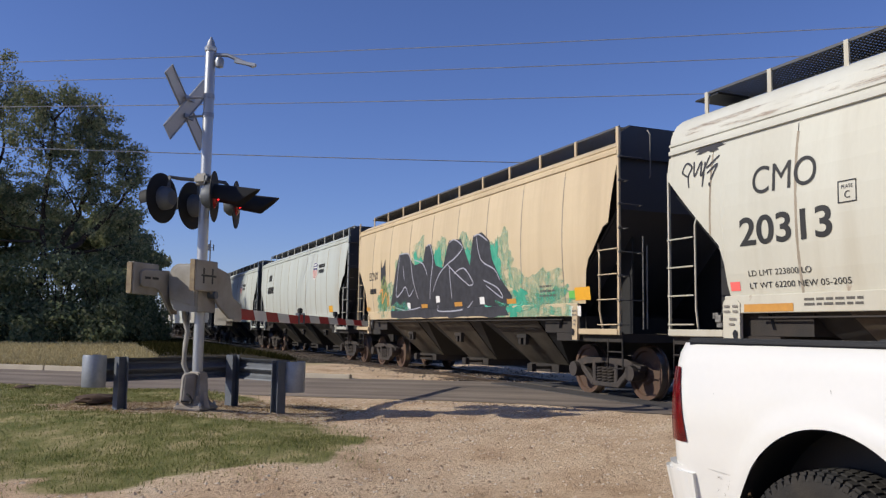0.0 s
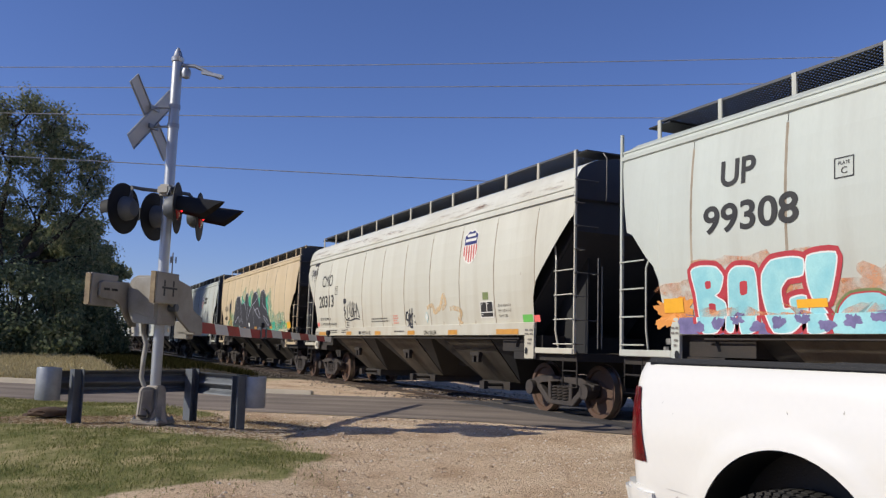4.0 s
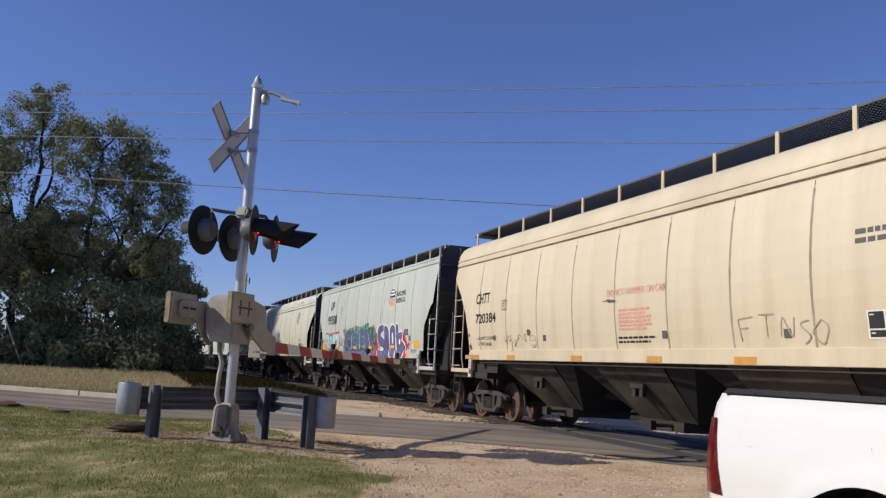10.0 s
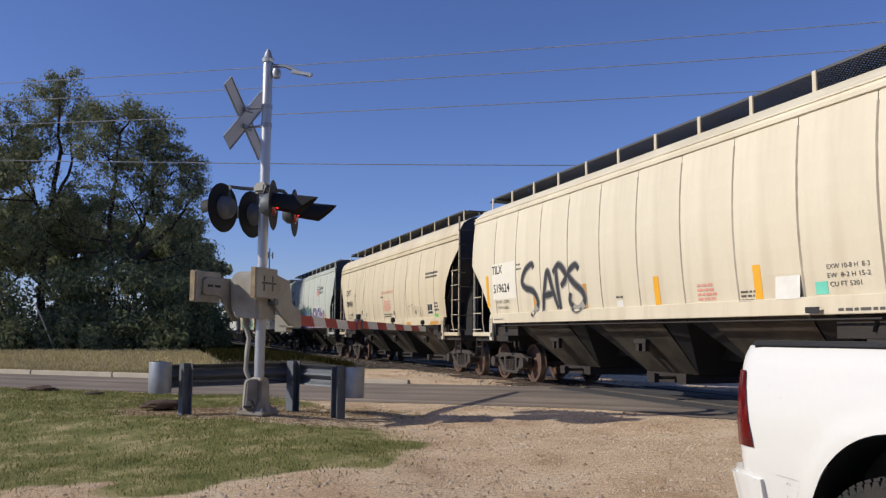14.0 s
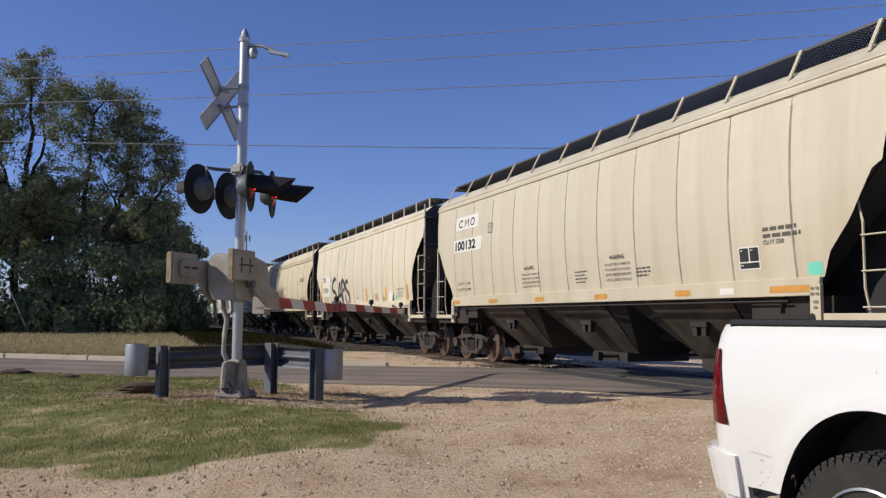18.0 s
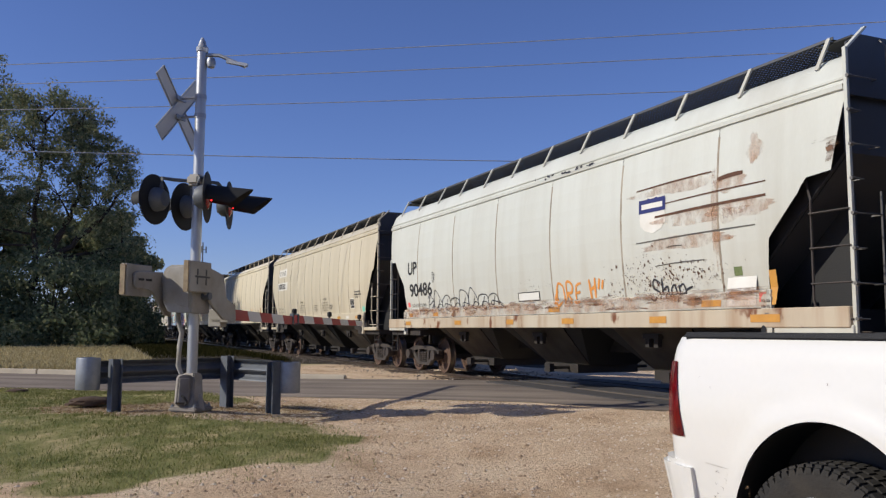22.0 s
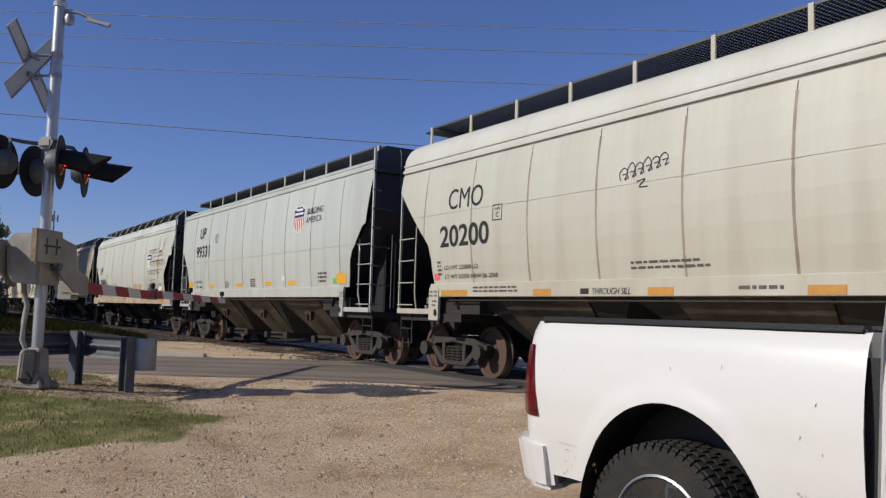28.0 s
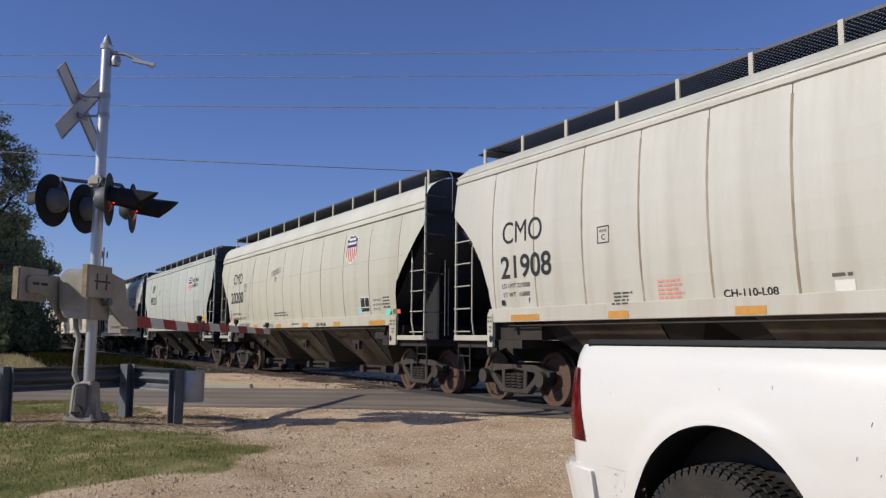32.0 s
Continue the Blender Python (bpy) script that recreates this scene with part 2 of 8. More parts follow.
def to_mesh(name, bm, mat, smooth=False):
    bmesh.ops.recalc_face_normals(bm, faces=bm.faces)
    me = bpy.data.meshes.new(name)
    bm.to_mesh(me)
    bm.free()
    for k in (mat if isinstance(mat, (list, tuple)) else [mat]):
        me.materials.append(k)
    if smooth:
        me.polygons.foreach_set("use_smooth", [True] * len(me.polygons))
        me.set_sharp_from_angle(angle=radians(38))
    return me


def part(name, bm, mat, parent, label="", smooth=False, at=None):
    """Links a bmesh (or a mesh that others use too) as one object under a thing."""
    me = bm if isinstance(bm, bpy.types.Mesh) else to_mesh(name, bm, mat, smooth)
    ob = new(name, me)
    ob.parent = parent
    if at is not None:
        ob.matrix_basis = at
    return tagged(ob, label) if label else ob


def thing(name, m, label, category, group="", kind=""):
    ob = new(name)
    ob.empty_display_size = 0.3
    ob.matrix_basis = m
    return tagged(ob, label, category, group, kind)


def solid(name, bm, mat, label, category="", kind="", smooth=False, group=""):
    return tagged(new(name, to_mesh(name, bm, mat, smooth)), label, category, group, kind)


def beveled(bm, w, seg=2):
    bmesh.ops.bevel(bm, geom=[e for e in bm.edges], offset=w, segments=seg, affect="EDGES", clamp_overlap=True)
    return bm


# ---- the lie of the land ----
RN, RA = Vector((0.64, 0.768)), Vector((0.768, -0.64))   # across and along the street
TRACK = 9.53                                              # x of the track's middle
ROAD0, ROAD1 = 12.7, 18.6


def ease(a, b, v):
    t = min(max((v - a) / (b - a), 0), 1)
    return t * t * (3 - 2 * t)


def rise(x, y):
    """Height of the ground without its roughness."""
    n, a = RN.x * x + RN.y * y, RA.x * x + RA.y * y
    lawn = ease(2.9, 1.4, x)
    z = -0.30 + ease(3.8, 9.4, n) * (0.26 + 0.10 * lawn)
    z += (0.04 - 0.06 * lawn) * ease(9.4, 12.6, n)
    far = -0.10 * ease(-2, -14, a)
    z = z * (1 - ease(12.6, 13.1, n)) + (far - 0.005) * ease(12.6, 13.1, n) if n < 13.3 else far - 0.03 + 0.025 * ease(13.9, 13.3, n)
    if n > ROAD1 - 0.3:
        verge = far + 0.10 + 0.16 * ease(19, 30, n) * ease(2, -6, a)
        east = -0.06 - 0.2 * ease(19, 24, n)
        side = ease(-6.0, -9.0, a)
        z = verge * side + east * (1 - side) if n > ROAD1 + 0.2 else far - 0.03
    d = abs(x - TRACK)
    if d < 4.5 and (n > ROAD1 or n < ROAD0 - 0.3):
        k = ease(4.5, 2.4, d) * (1 if n > ROAD1 else ease(ROAD0 - 1.0, ROAD0 - 6.0, n))
        z = z * (1 - k) + (-0.07) * k
    if x > TRACK + 4:
        z -= 0.25 * ease(TRACK + 4, TRACK + 12, x)
    return z

# ---- ground ----
def ground_material():
    m = bpy.data.materials.new("ground")
    m.use_nodes = True
    t = m.node_tree
    b = t.nodes["Principled BSDF"]
    b.inputs["Roughness"].default_value, b.inputs["Specular IOR Level"].default_value = 0.95, 0.15
    co = t.nodes.new("ShaderNodeTexCoord")

    def noise_at(scale, detail=6, rough=0.6):
        n = t.nodes.new("ShaderNodeTexNoise")
        n.inputs["Scale"].default_value, n.inputs["Detail"].default_value, n.inputs["Roughness"].default_value = scale, detail, rough
        t.links.new(co.outputs["Object"], n.inputs["Vector"])
        return n.outputs[0]

    def ramp(src, *stops):
        r = t.nodes.new("ShaderNodeValToRGB")
        for i, (p, c) in enumerate(stops):
            e = r.color_ramp.elements[i] if i < 2 else r.color_ramp.elements.new(p)
            e.position, e.color = p, c
        t.links.new(src, r.inputs[0])
        return r.outputs[0]

    def mix(fac, a, c):
        x = t.nodes.new("ShaderNodeMixRGB")
        for s, v in zip(x.inputs, (fac, a, c)):
            if isinstance(v, (tuple, float)):
                s.default_value = v
            else:
                t.links.new(v, s)
        return x.outputs[0]

    def attr(name):
        a = t.nodes.new("ShaderNodeAttribute")
        a.attribute_name = name
        return a.outputs["Fac"]

    def sharpen(src, wob, lo, hi):
        ad = t.nodes.new("ShaderNodeMath")
        ad.operation = "MULTIPLY_ADD"
        ad.inputs[1].default_value = 0.55
        t.links.new(wob, ad.inputs[0])
        t.links.new(src, ad.inputs[2])
        return ramp(ad.outputs[0], (lo, (0, 0, 0, 1)), (hi, (1, 1, 1, 1)))

    dirt = ramp(noise_at(1.1), (0.3, lin(190, 160, 128)), (0.46, lin(222, 194, 162)), (0.6, lin(234, 209, 178)), (0.78, lin(244, 226, 200)))
    grit = ramp(noise_at(30, 5, 0.85), (0.34, (0.42, 0.39, 0.36, 1)), (0.47, (0.95, 0.94, 0.93, 1)), (0.6, (1.08, 1.07, 1.06, 1)), (0.72, (1.5, 1.48, 1.45, 1)))
    mul = t.nodes.new("ShaderNodeMixRGB")
    mul.blend_type = "MULTIPLY"
    mul.inputs[0].default_value = 1.0
    t.links.new(dirt, mul.inputs[1])
    t.links.new(grit, mul.inputs[2])
    turf = ramp(noise_at(2.2), (0.3, lin(110, 116, 66)), (0.5, lin(144, 142, 90)), (0.68, lin(198, 180, 136)))
    dry = ramp(noise_at(3.0), (0.3, lin(180, 164, 122)), (0.7, lin(206, 190, 148)))
    bark = ramp(noise_at(14, 5), (0.26, lin(130, 106, 80)), (0.44, lin(196, 170, 138)), (0.6, lin(236, 220, 194)))
    # dark ground colour that stands for the trees' shade beside the track
    tree_shade = ramp(noise_at(2.6, 7, 0.7), (0.3, lin(40, 38, 30)), (0.55, lin(64, 58, 46)), (0.75, lin(110, 100, 78)))
    wob = noise_at(4.5, 8, 0.7)
    c = mix(sharpen(attr("grass"), wob, 0.62, 0.86), mul.outputs[0], turf)
    c = mix(sharpen(attr("dry"), wob, 0.55, 0.9), c, dry)
    c = mix(sharpen(attr("mulch"), wob, 0.6, 0.9), c, bark)
    c = mix(sharpen(attr("tree_shade"), wob, 0.6, 0.9), c, tree_shade)
    t.links.new(c, b.inputs["Base Color"])
    bp = t.nodes.new("ShaderNodeBump")
    bp.inputs["Strength"].default_value, bp.inputs["Distance"].default_value = 0.9, 0.05
    t.links.new(noise_at(26, 6, 0.75), bp.inputs["Height"])
    t.links.new(bp.outputs[0], b.inputs["Normal"])
    return m


def grass_amount(x, y):
    n = RN.x * x + RN.y * y
    w = 0.55 * noise.noise((x * 0.7, y * 0.7, 3.0)) + 0.3 * noise.noise((x * 2.3, y * 2.3, 7.0))
    edge = 7.64 - 0.22 * min(x, 0.7) + 0.15 * ease(0.2, -1.2, x)
    k = ease(-0.4, 0.3, y - edge + w) * ease(-0.5, 0.4, 2.65 - 0.3 * max(0, 9 - y) - x + w) * ease(0.2, -0.2, n - 12.45)
    worn = 0.62 + 0.38 * ease(-0.35, 0.1, noise.noise((x * 0.8 + 5, y * 0.8, 1.5)) + 0.4 * noise.noise((x * 2.6, y * 2.6, 2.5)))
    return max(0.0, k * worn - mulch_amount(x, y))


def mulch_amount(x, y):
    u, v = (x - 1.25) * RA.x + (y - 11.75) * RA.y, (x - 1.25) * RN.x + (y - 11.75) * RN.y
    d = math.hypot((u - 0.3 * max(v, 0.0)) / 2.1, v / (1.1 if v < 0 else 2.3)) + 0.25 * noise.noise((x * 1.6, y * 1.6, 1.0))
    return ease(1.05, 0.75, d)


def ground():
    def steps(*runs):
        out = []
        for a, b, s in runs:
            out += list(np.arange(a, b, s))
        return out
    xs = steps((-2000, -200, 300), (-200, -40, 20), (-40, -10, 3), (-10, -4, 0.5), (-4, 9, 0.14), (9, 16, 0.5), (16, 40, 4), (40, 200, 20), (200, 2001, 300))
    ys = steps((-2000, -200, 300), (-200, -10, 19), (-10, 2, 1.5), (2, 14, 0.14), (14, 32, 0.3), (32, 80, 3), (80, 200, 20), (200, 2001, 300))
    verts, g, d, mu, shady = [], [], [], [], []
    for y in ys:
        for x in xs:
            n, a = RN.x * x + RN.y * y, RA.x * x + RA.y * y
            z = rise(x, y)
            if abs(x) < 20 and 0 < y < 40 and not ROAD0 - 0.2 < n < ROAD1 + 0.2:
                z += 0.05 * noise.noise((x * 0.5, y * 0.5, 0)) + 0.012 * noise.noise((x * 3, y * 3, 5))
                z -= 0.02 * mulch_amount(x, y)
            verts.append((x, y, z))
            g.append(grass_amount(x, y) if -60 < x < 8 and y < 40 else 0)
            d.append((ease(18.7, 19.2, n) * ease(-10.5, -13.5, a) + 0.25 * ease(22, 26, n) * (abs(x - TRACK) > 3.2)) if n > 18.5 else (0.7 if x > 16 or y < -12 else 0))
            wild = 0.8 * noise.noise((x * 0.4, y * 0.4, 2.0))
            # where the painted tree shade lies, past the street
            shady.append(max(ease(1.6, 2.8, x + wild) * ease(40, 46, y), ease(1.6, 2.6, x + wild) * ease(26.5, 30, y + wild)) if n > 19 and x < 30 else 0)
            mu.append(mulch_amount(x, y) if abs(x) < 8 and y < 20 else 0)
    w = len(xs)
    faces = [(j * w + i, j * w + i + 1, (j + 1) * w + i + 1, (j + 1) * w + i) for j in range(len(ys) - 1) for i in range(w - 1)]
    me = bpy.data.meshes.new("ground")
    me.from_pydata(verts, [], faces)
    for name, vals in (("grass", g), ("dry", d), ("mulch", mu), ("tree_shade", shady)):
        me.attributes.new(name, "FLOAT", "POINT").data.foreach_set("value", vals)
    me.materials.append(ground_material())
    me.polygons.foreach_set("use_smooth", [True] * len(me.polygons))
    tagged(new("ground", me), "pale dusty gravel ground with worn lawn and dry verge", "ground", kind="structure")


ground()


def road_point(n, a):
    return RN * n + RA * a


def street():
    """The asphalt, which dips a little away from the track, and its far kerb."""
    m = material("asphalt", lin(150, 138, 125), 0.9, 0, 0.14, 0.5, 60, 0.5, lin(118, 108, 99), 0.8, (1, 1, 1), spec=0.15)
    t = m.node_tree
    p = t.nodes["Principled BSDF"]
    co, mp, n1, r, mx = (t.nodes.new("ShaderNode" + k) for k in ("TexCoord", "Mapping", "TexNoise", "ValToRGB", "MixRGB"))
    mp.vector_type = "TEXTURE"
    mp.inputs["Rotation"].default_value = (0, 0, math.atan2(RA.y, RA.x))
    mp.inputs["Scale"].default_value = (30, 0.55, 1)
    n1.inputs["Scale"].default_value, n1.inputs["Detail"].default_value, n1.inputs["Roughness"].default_value = 1.0, 4, 0.55
    r.color_ramp.elements[0].position, r.color_ramp.elements[1].position = 0.38, 0.64
    r.color_ramp.elements[0].color, r.color_ramp.elements[1].color = (0.6, 0.6, 0.62, 1), (1.08, 1.06, 1.04, 1)
    mx.blend_type = "MULTIPLY"
    mx.inputs[0].default_value = 1.0
    t.links.new(co.outputs["Object"], mp.inputs[0])
    t.links.new(mp.outputs[0], n1.inputs["Vector"])
    t.links.new(n1.outputs[0], r.inputs[0])
    t.links.new(p.inputs["Base Color"].links[0].from_socket, mx.inputs[1])
    t.links.new(r.outputs[0], mx.inputs[2])
    t.links.new(mx.outputs[0], p.inputs["Base Color"])
    bm = bmesh.new()
    nn, aa = [ROAD0 + (ROAD1 - ROAD0) * i / 12 for i in range(13)], [-60 + 2.0 * i for i in range(24)] + [-12 + 0.25 * i for i in range(72)] + [6 + 2.0 * i for i in range(28)]
    grid = []
    for a in aa:
        row = []
        for i, n in enumerate(nn):
            if i == 0:
                q = road_point(ROAD0, a)
                n = 13.22 - 0.72 * ease(6.0, 7.4, q.x) + 0.14 * noise.noise((a * 0.9, 0, 0)) + 0.05 * noise.noise((a * 3.1, 4, 0))
            p = road_point(n, a)
            row.append(bm.verts.new((p.x, p.y, -0.10 * ease(-2, -14, a) + 0.012 - 0.01 * abs(i - 6) / 6)))
        grid.append(row)
    for p, q in zip(grid, grid[1:]):
        for i in range(12):
            bm.faces.new((p[i], p[i + 1], q[i + 1], q[i]))
    solid("road", bm, m, "worn grey asphalt street over the railway", "road", "structure", True)
    kerb = thing("kerb", Matrix(), "pale concrete kerb along the far street edge", "kerb", kind="structure")
    for i in range(14):
        a0 = -50 + 3.0 * i
        if a0 > -10:
            break
        bm = bmesh.new()
        for u, v in ((0.0, 0.15),):
            p, q = road_point(ROAD1 + u, a0 + 0.01), road_point(ROAD1 + u, a0 + 2.99)
            r, s = road_point(ROAD1 + v, a0 + 2.99), road_point(ROAD1 + v, a0 + 0.01)
            lo = [bm.verts.new((w.x, w.y, -0.2)) for w in (p, q, r, s)]
            hi = [bm.verts.new((w.x, w.y, 0.13 - 0.10 * ease(-2, -14, a0))) for w in (p, q, r, s)]
            bm.faces.new(hi)
            for k in range(4):
                bm.faces.new((lo[k], lo[(k + 1) % 4], hi[(k + 1) % 4], hi[k]))
        beveled(bm, 0.02)
        part("kerb_stone", bm, M["kerb"], kerb)


street()


def railway():
    """Two rails, ties and ballast, with planks between the rails at the crossing."""
    gauge = 0.76
    prof = [(-0.07, -0.17), (0.07, -0.17), (0.07, -0.15), (0.012, -0.13), (0.012, -0.045), (0.036, -0.035), (0.036, 0.0), (-0.036, 0.0), (-0.036, -0.035), (-0.012, -0.045), (-0.012, -0.13), (-0.07, -0.15)]
    track = thing("railway_track", Matrix(), "single railway track with shiny worn rails on ballast", "railway track", kind="structure")
    for s in (-1, 1):
        bm = bmesh.new()
        m = Matrix(((1, 0, 0, TRACK + s * gauge), (0, 0, 1, -60), (0, 1, 0, 0.004), (0, 0, 0, 1)))
        slab(bm, prof, m, 360)
        part("rail", bm, M["rail_steel"], track)
    bm = bmesh.new()
    box(bm, -1.3, 1.3, -0.11, 0.11, -0.17, 0.0)
    tie = to_mesh("tie", beveled(bm, 0.012, 1), M["wood_tie"])
    for i in range(90):
        y = -6 + 0.54 * i
        if 6.9 < y < 16.9:
            continue
        part("tie", tie, None, track, at=pose(TRACK + random.uniform(-0.02, 0.02), y, -0.06, 0, 0, random.uniform(-1, 1)))
    # crossing planks
    bm = bmesh.new()
    box(bm, -0.32, 0.32, -1.2, 1.2, -0.1, 0.0)
    plank = to_mesh("crossing_panel", beveled(bm, 0.015, 1), material("crossing_rubber", lin(70, 66, 64), 0.85, 0, 0.15, 5, 60, 0.3))
    for x in (-0.335, 0.335, -1.16, 1.16):
        for k in range(4):
            part("crossing_panel", plank, None, track, at=pose(TRACK + x, 8.0 + 2.42 * k - 0.0 * x, 0.022))
    # ballast
    bm = bmesh.new()
    rng = random.Random(4)
    for _ in range(9000):
        y, x = rng.uniform(15.5, 60), TRACK + rng.gauss(0, 1.15)
        if RN.x * x + RN.y * y < ROAD1 + 0.1:
            continue
        s = rng.uniform(0.02, 0.055)
        v = [bm.verts.new((x + s * rng.uniform(-1, 1), y + s * rng.uniform(-1, 1), -0.07 + s * rng.uniform(-0.3, 1.0))) for _ in range(4)]
        for q in ((0, 1, 2), (0, 1, 3), (1, 2, 3), (0, 2, 3)):
            bm.faces.new([v[k] for k in q])
    part("ballast", bm, material("ballast", lin(140, 128, 116), 0.95, 0, 0.25, 10, 60, 0.4, lin(104, 92, 82), 0.7), track)["kind"] = "stuff"


railway()


def leaf_material(name, a, b, c, rough=0.95):
    m = bpy.data.materials.new(name)
    m.use_nodes = True
    t = m.node_tree
    p = t.nodes.new("ShaderNodeBsdfDiffuse")
    p.inputs["Roughness"].default_value = rough
    g = t.nodes.new("ShaderNodeNewGeometry")
    r = t.nodes.new("ShaderNodeValToRGB")
    r.color_ramp.elements[0].color, r.color_ramp.elements[1].color = a, c
    r.color_ramp.elements.new(0.5).color = b
    t.links.new(g.outputs["Random Per Island"], r.inputs[0])
    t.links.new(r.outputs[0], p.inputs["Color"])
    tr = t.nodes.new("ShaderNodeBsdfTranslucent")
    t.links.new(r.outputs[0], tr.inputs["Color"])
    mx = t.nodes.new("ShaderNodeMixShader")
    mx.inputs[0].default_value = 0.28
    t.links.new(p.outputs[0], mx.inputs[1])
    t.links.new(tr.outputs[0], mx.inputs[2])
    t.links.new(mx.outputs[0], t.nodes["Material Output"].inputs["Surface"])
    return m


def pebbles():
    rng = random.Random(11)
    bm = bmesh.new()
    done = 0
    verts, faces = [], []
    while done < 34000:
        y = 3.2 + 10.5 * rng.random() ** 1.4
        x = rng.uniform(-2.5, 9.0)
        n = RN.x * x + RN.y * y
        if n > 13.0 - 0.7 * ease(6.0, 7.4, x) or grass_amount(x, y) > 0.25 or (mulch_amount(x, y) > 0.3 and rng.random() < 0.15):
            continue
        done += 1
        z = rise(x, y) + 0.05 * noise.noise((x * 0.5, y * 0.5, 0)) - 0.02 * mulch_amount(x, y)
        s = 0.005 + 0.024 * rng.random() ** 5
        k = len(verts)
        for dx, dy, dz in ((1, 0, 0), (0.2, 0.9, 0), (-1, 0.1, 0), (-0.1, -1, 0), (0, 0, 0.8)):
            verts.append((x + s * dx * rng.uniform(0.7, 1.4), y + s * dy * rng.uniform(0.7, 1.4), z + s * (dz * rng.uniform(0.6, 1.2) - 0.1)))
        faces += [(k, k + 1, k + 4), (k + 1, k + 2, k + 4), (k + 2, k + 3, k + 4), (k + 3, k, k + 4)]
    bm.free()
    me = bpy.data.meshes.new("gravel")
    me.from_pydata(verts, [], faces)
    me.materials.append(leaf_material("pebble", lin(176, 150, 124), lin(220, 196, 168), lin(250, 238, 220)))
    tagged(new("gravel", me), "loose pale pebbles scattered over the dirt", "gravel", kind="stuff")


pebbles()


def blades(name, label, mat, spots, rng, h0, h1, w):
    verts, faces = [], []
    for x, y, z in spots:
        a, h = rng.uniform(0, math.tau), rng.uniform(h0, h1)
        dx, dy = math.cos(a) * w, math.sin(a) * w
        lx, ly = rng.gauss(0, 0.35) * h, rng.gauss(0, 0.35) * h
        k = len(verts)
        verts += [(x - dx, y - dy, z - 0.01), (x + dx, y + dy, z - 0.01), (x + lx * 0.4 + dx * 0.6, y + ly * 0.4 + dy * 0.6, z + h * 0.6), (x + lx, y + ly, z + h)]
        faces += [(k, k + 1, k + 2), (k, k + 2, k + 3)]
    me = bpy.data.meshes.new(name)
    me.from_pydata(verts, [], faces)
    me.materials.append(mat)
    tagged(new(name, me), label, "grass", kind="stuff")


def meadow():
    rng = random.Random(7)
    lawn, verge = [], []
    while len(lawn) < 90000:
        x, y = rng.uniform(-6, 3.6), rng.uniform(6.6, 19)
        if rng.random() < grass_amount(x, y) * (0.35 + 0.65 * ease(-0.35, 0.25, noise.noise((x * 1.3, y * 1.3, 9)))):
            lawn.append((x, y, rise(x, y) + 0.05 * noise.noise((x * 0.5, y * 0.5, 0))))
    while len(verge) < 60000:
        n, a = 18.9 + 20 * rng.random() ** 1.5, rng.uniform(-46, -12)
        p = road_point(n, a)
        if rng.random() < ease(-13.5, -15.5, a) * (1 - ease(1.5, 2.4, p.x) * ease(25, 27, p.y)):
            verge.append((p.x, p.y, rise(p.x, p.y)))
    blades("lawn_grass", "short patchy green and yellowed lawn grass", leaf_material("lawn_blade", lin(112, 118, 66), lin(140, 144, 86), lin(190, 180, 126)), lawn, rng, 0.012, 0.038, 0.0035)
    blades("dry_grass", "tall straw-coloured dry verge grass", leaf_material("dry_blade", lin(170, 158, 116), lin(198, 184, 142), lin(224, 210, 170)), verge, rng, 0.06, 0.2, 0.010)


meadow()


def weeds():
    rng = random.Random(17)
    spots = []
    while len(spots) < 16000:
        x, y = rng.uniform(1.0, 7.2), rng.uniform(31, 60)
        if x > 2.2 + 0.5 * noise.noise((0, y * 0.3, 0)) and rng.random() < 0.25 + 0.75 * ease(-0.1, 0.3, noise.noise((x * 0.5, y * 0.35, 4))):
            spots.append((x, y, rise(x, y)))
    blades("track_weeds", "low dark weeds beside the railway", leaf_material("weed_blade", lin(40, 44, 22), lin(58, 58, 30), lin(88, 80, 50)), spots, rng, 0.06, 0.26, 0.014)


weeds()


def bark_chips():
    """Shreds of bark and straw on the bed round the signal."""
    rng = random.Random(23)
    verts, faces = [], []
    while len(faces) < 6000:
        x, y = rng.uniform(-1.6, 4.2), rng.uniform(9.8, 15.2)
        if rng.random() > mulch_amount(x, y) * (0.35 + 0.65 * ease(11.2, 11.8, y - 0.35 * (x - 1.3))):
            continue
        z = rise(x, y) + 0.05 * noise.noise((x * 0.5, y * 0.5, 0)) - 0.02 * mulch_amount(x, y) + 0.004
        a, n, w = rng.uniform(0, math.tau), rng.uniform(0.02, 0.07), rng.uniform(0.003, 0.010)
        c, d, up = math.cos(a) * n, math.sin(a) * n, rng.uniform(-0.004, 0.02)
        px, py = -math.sin(a) * w, math.cos(a) * w
        k = len(verts)
        verts += [(x - c - px, y - d - py, z), (x - c + px, y - d + py, z), (x + c + px, y + d + py, z + up), (x + c - px, y + d - py, z + up)]
        faces.append((k, k + 1, k + 2, k + 3))
    me = bpy.data.meshes.new("bark_chips")
    me.from_pydata(verts, [], faces)
    me.materials.append(leaf_material("bark_chip", lin(122, 94, 68), lin(188, 160, 122), lin(236, 218, 184)))
    tagged(new("bark_chips", me), "brown bark chips and straw round the signal base", "mulch", kind="stuff")


bark_chips()


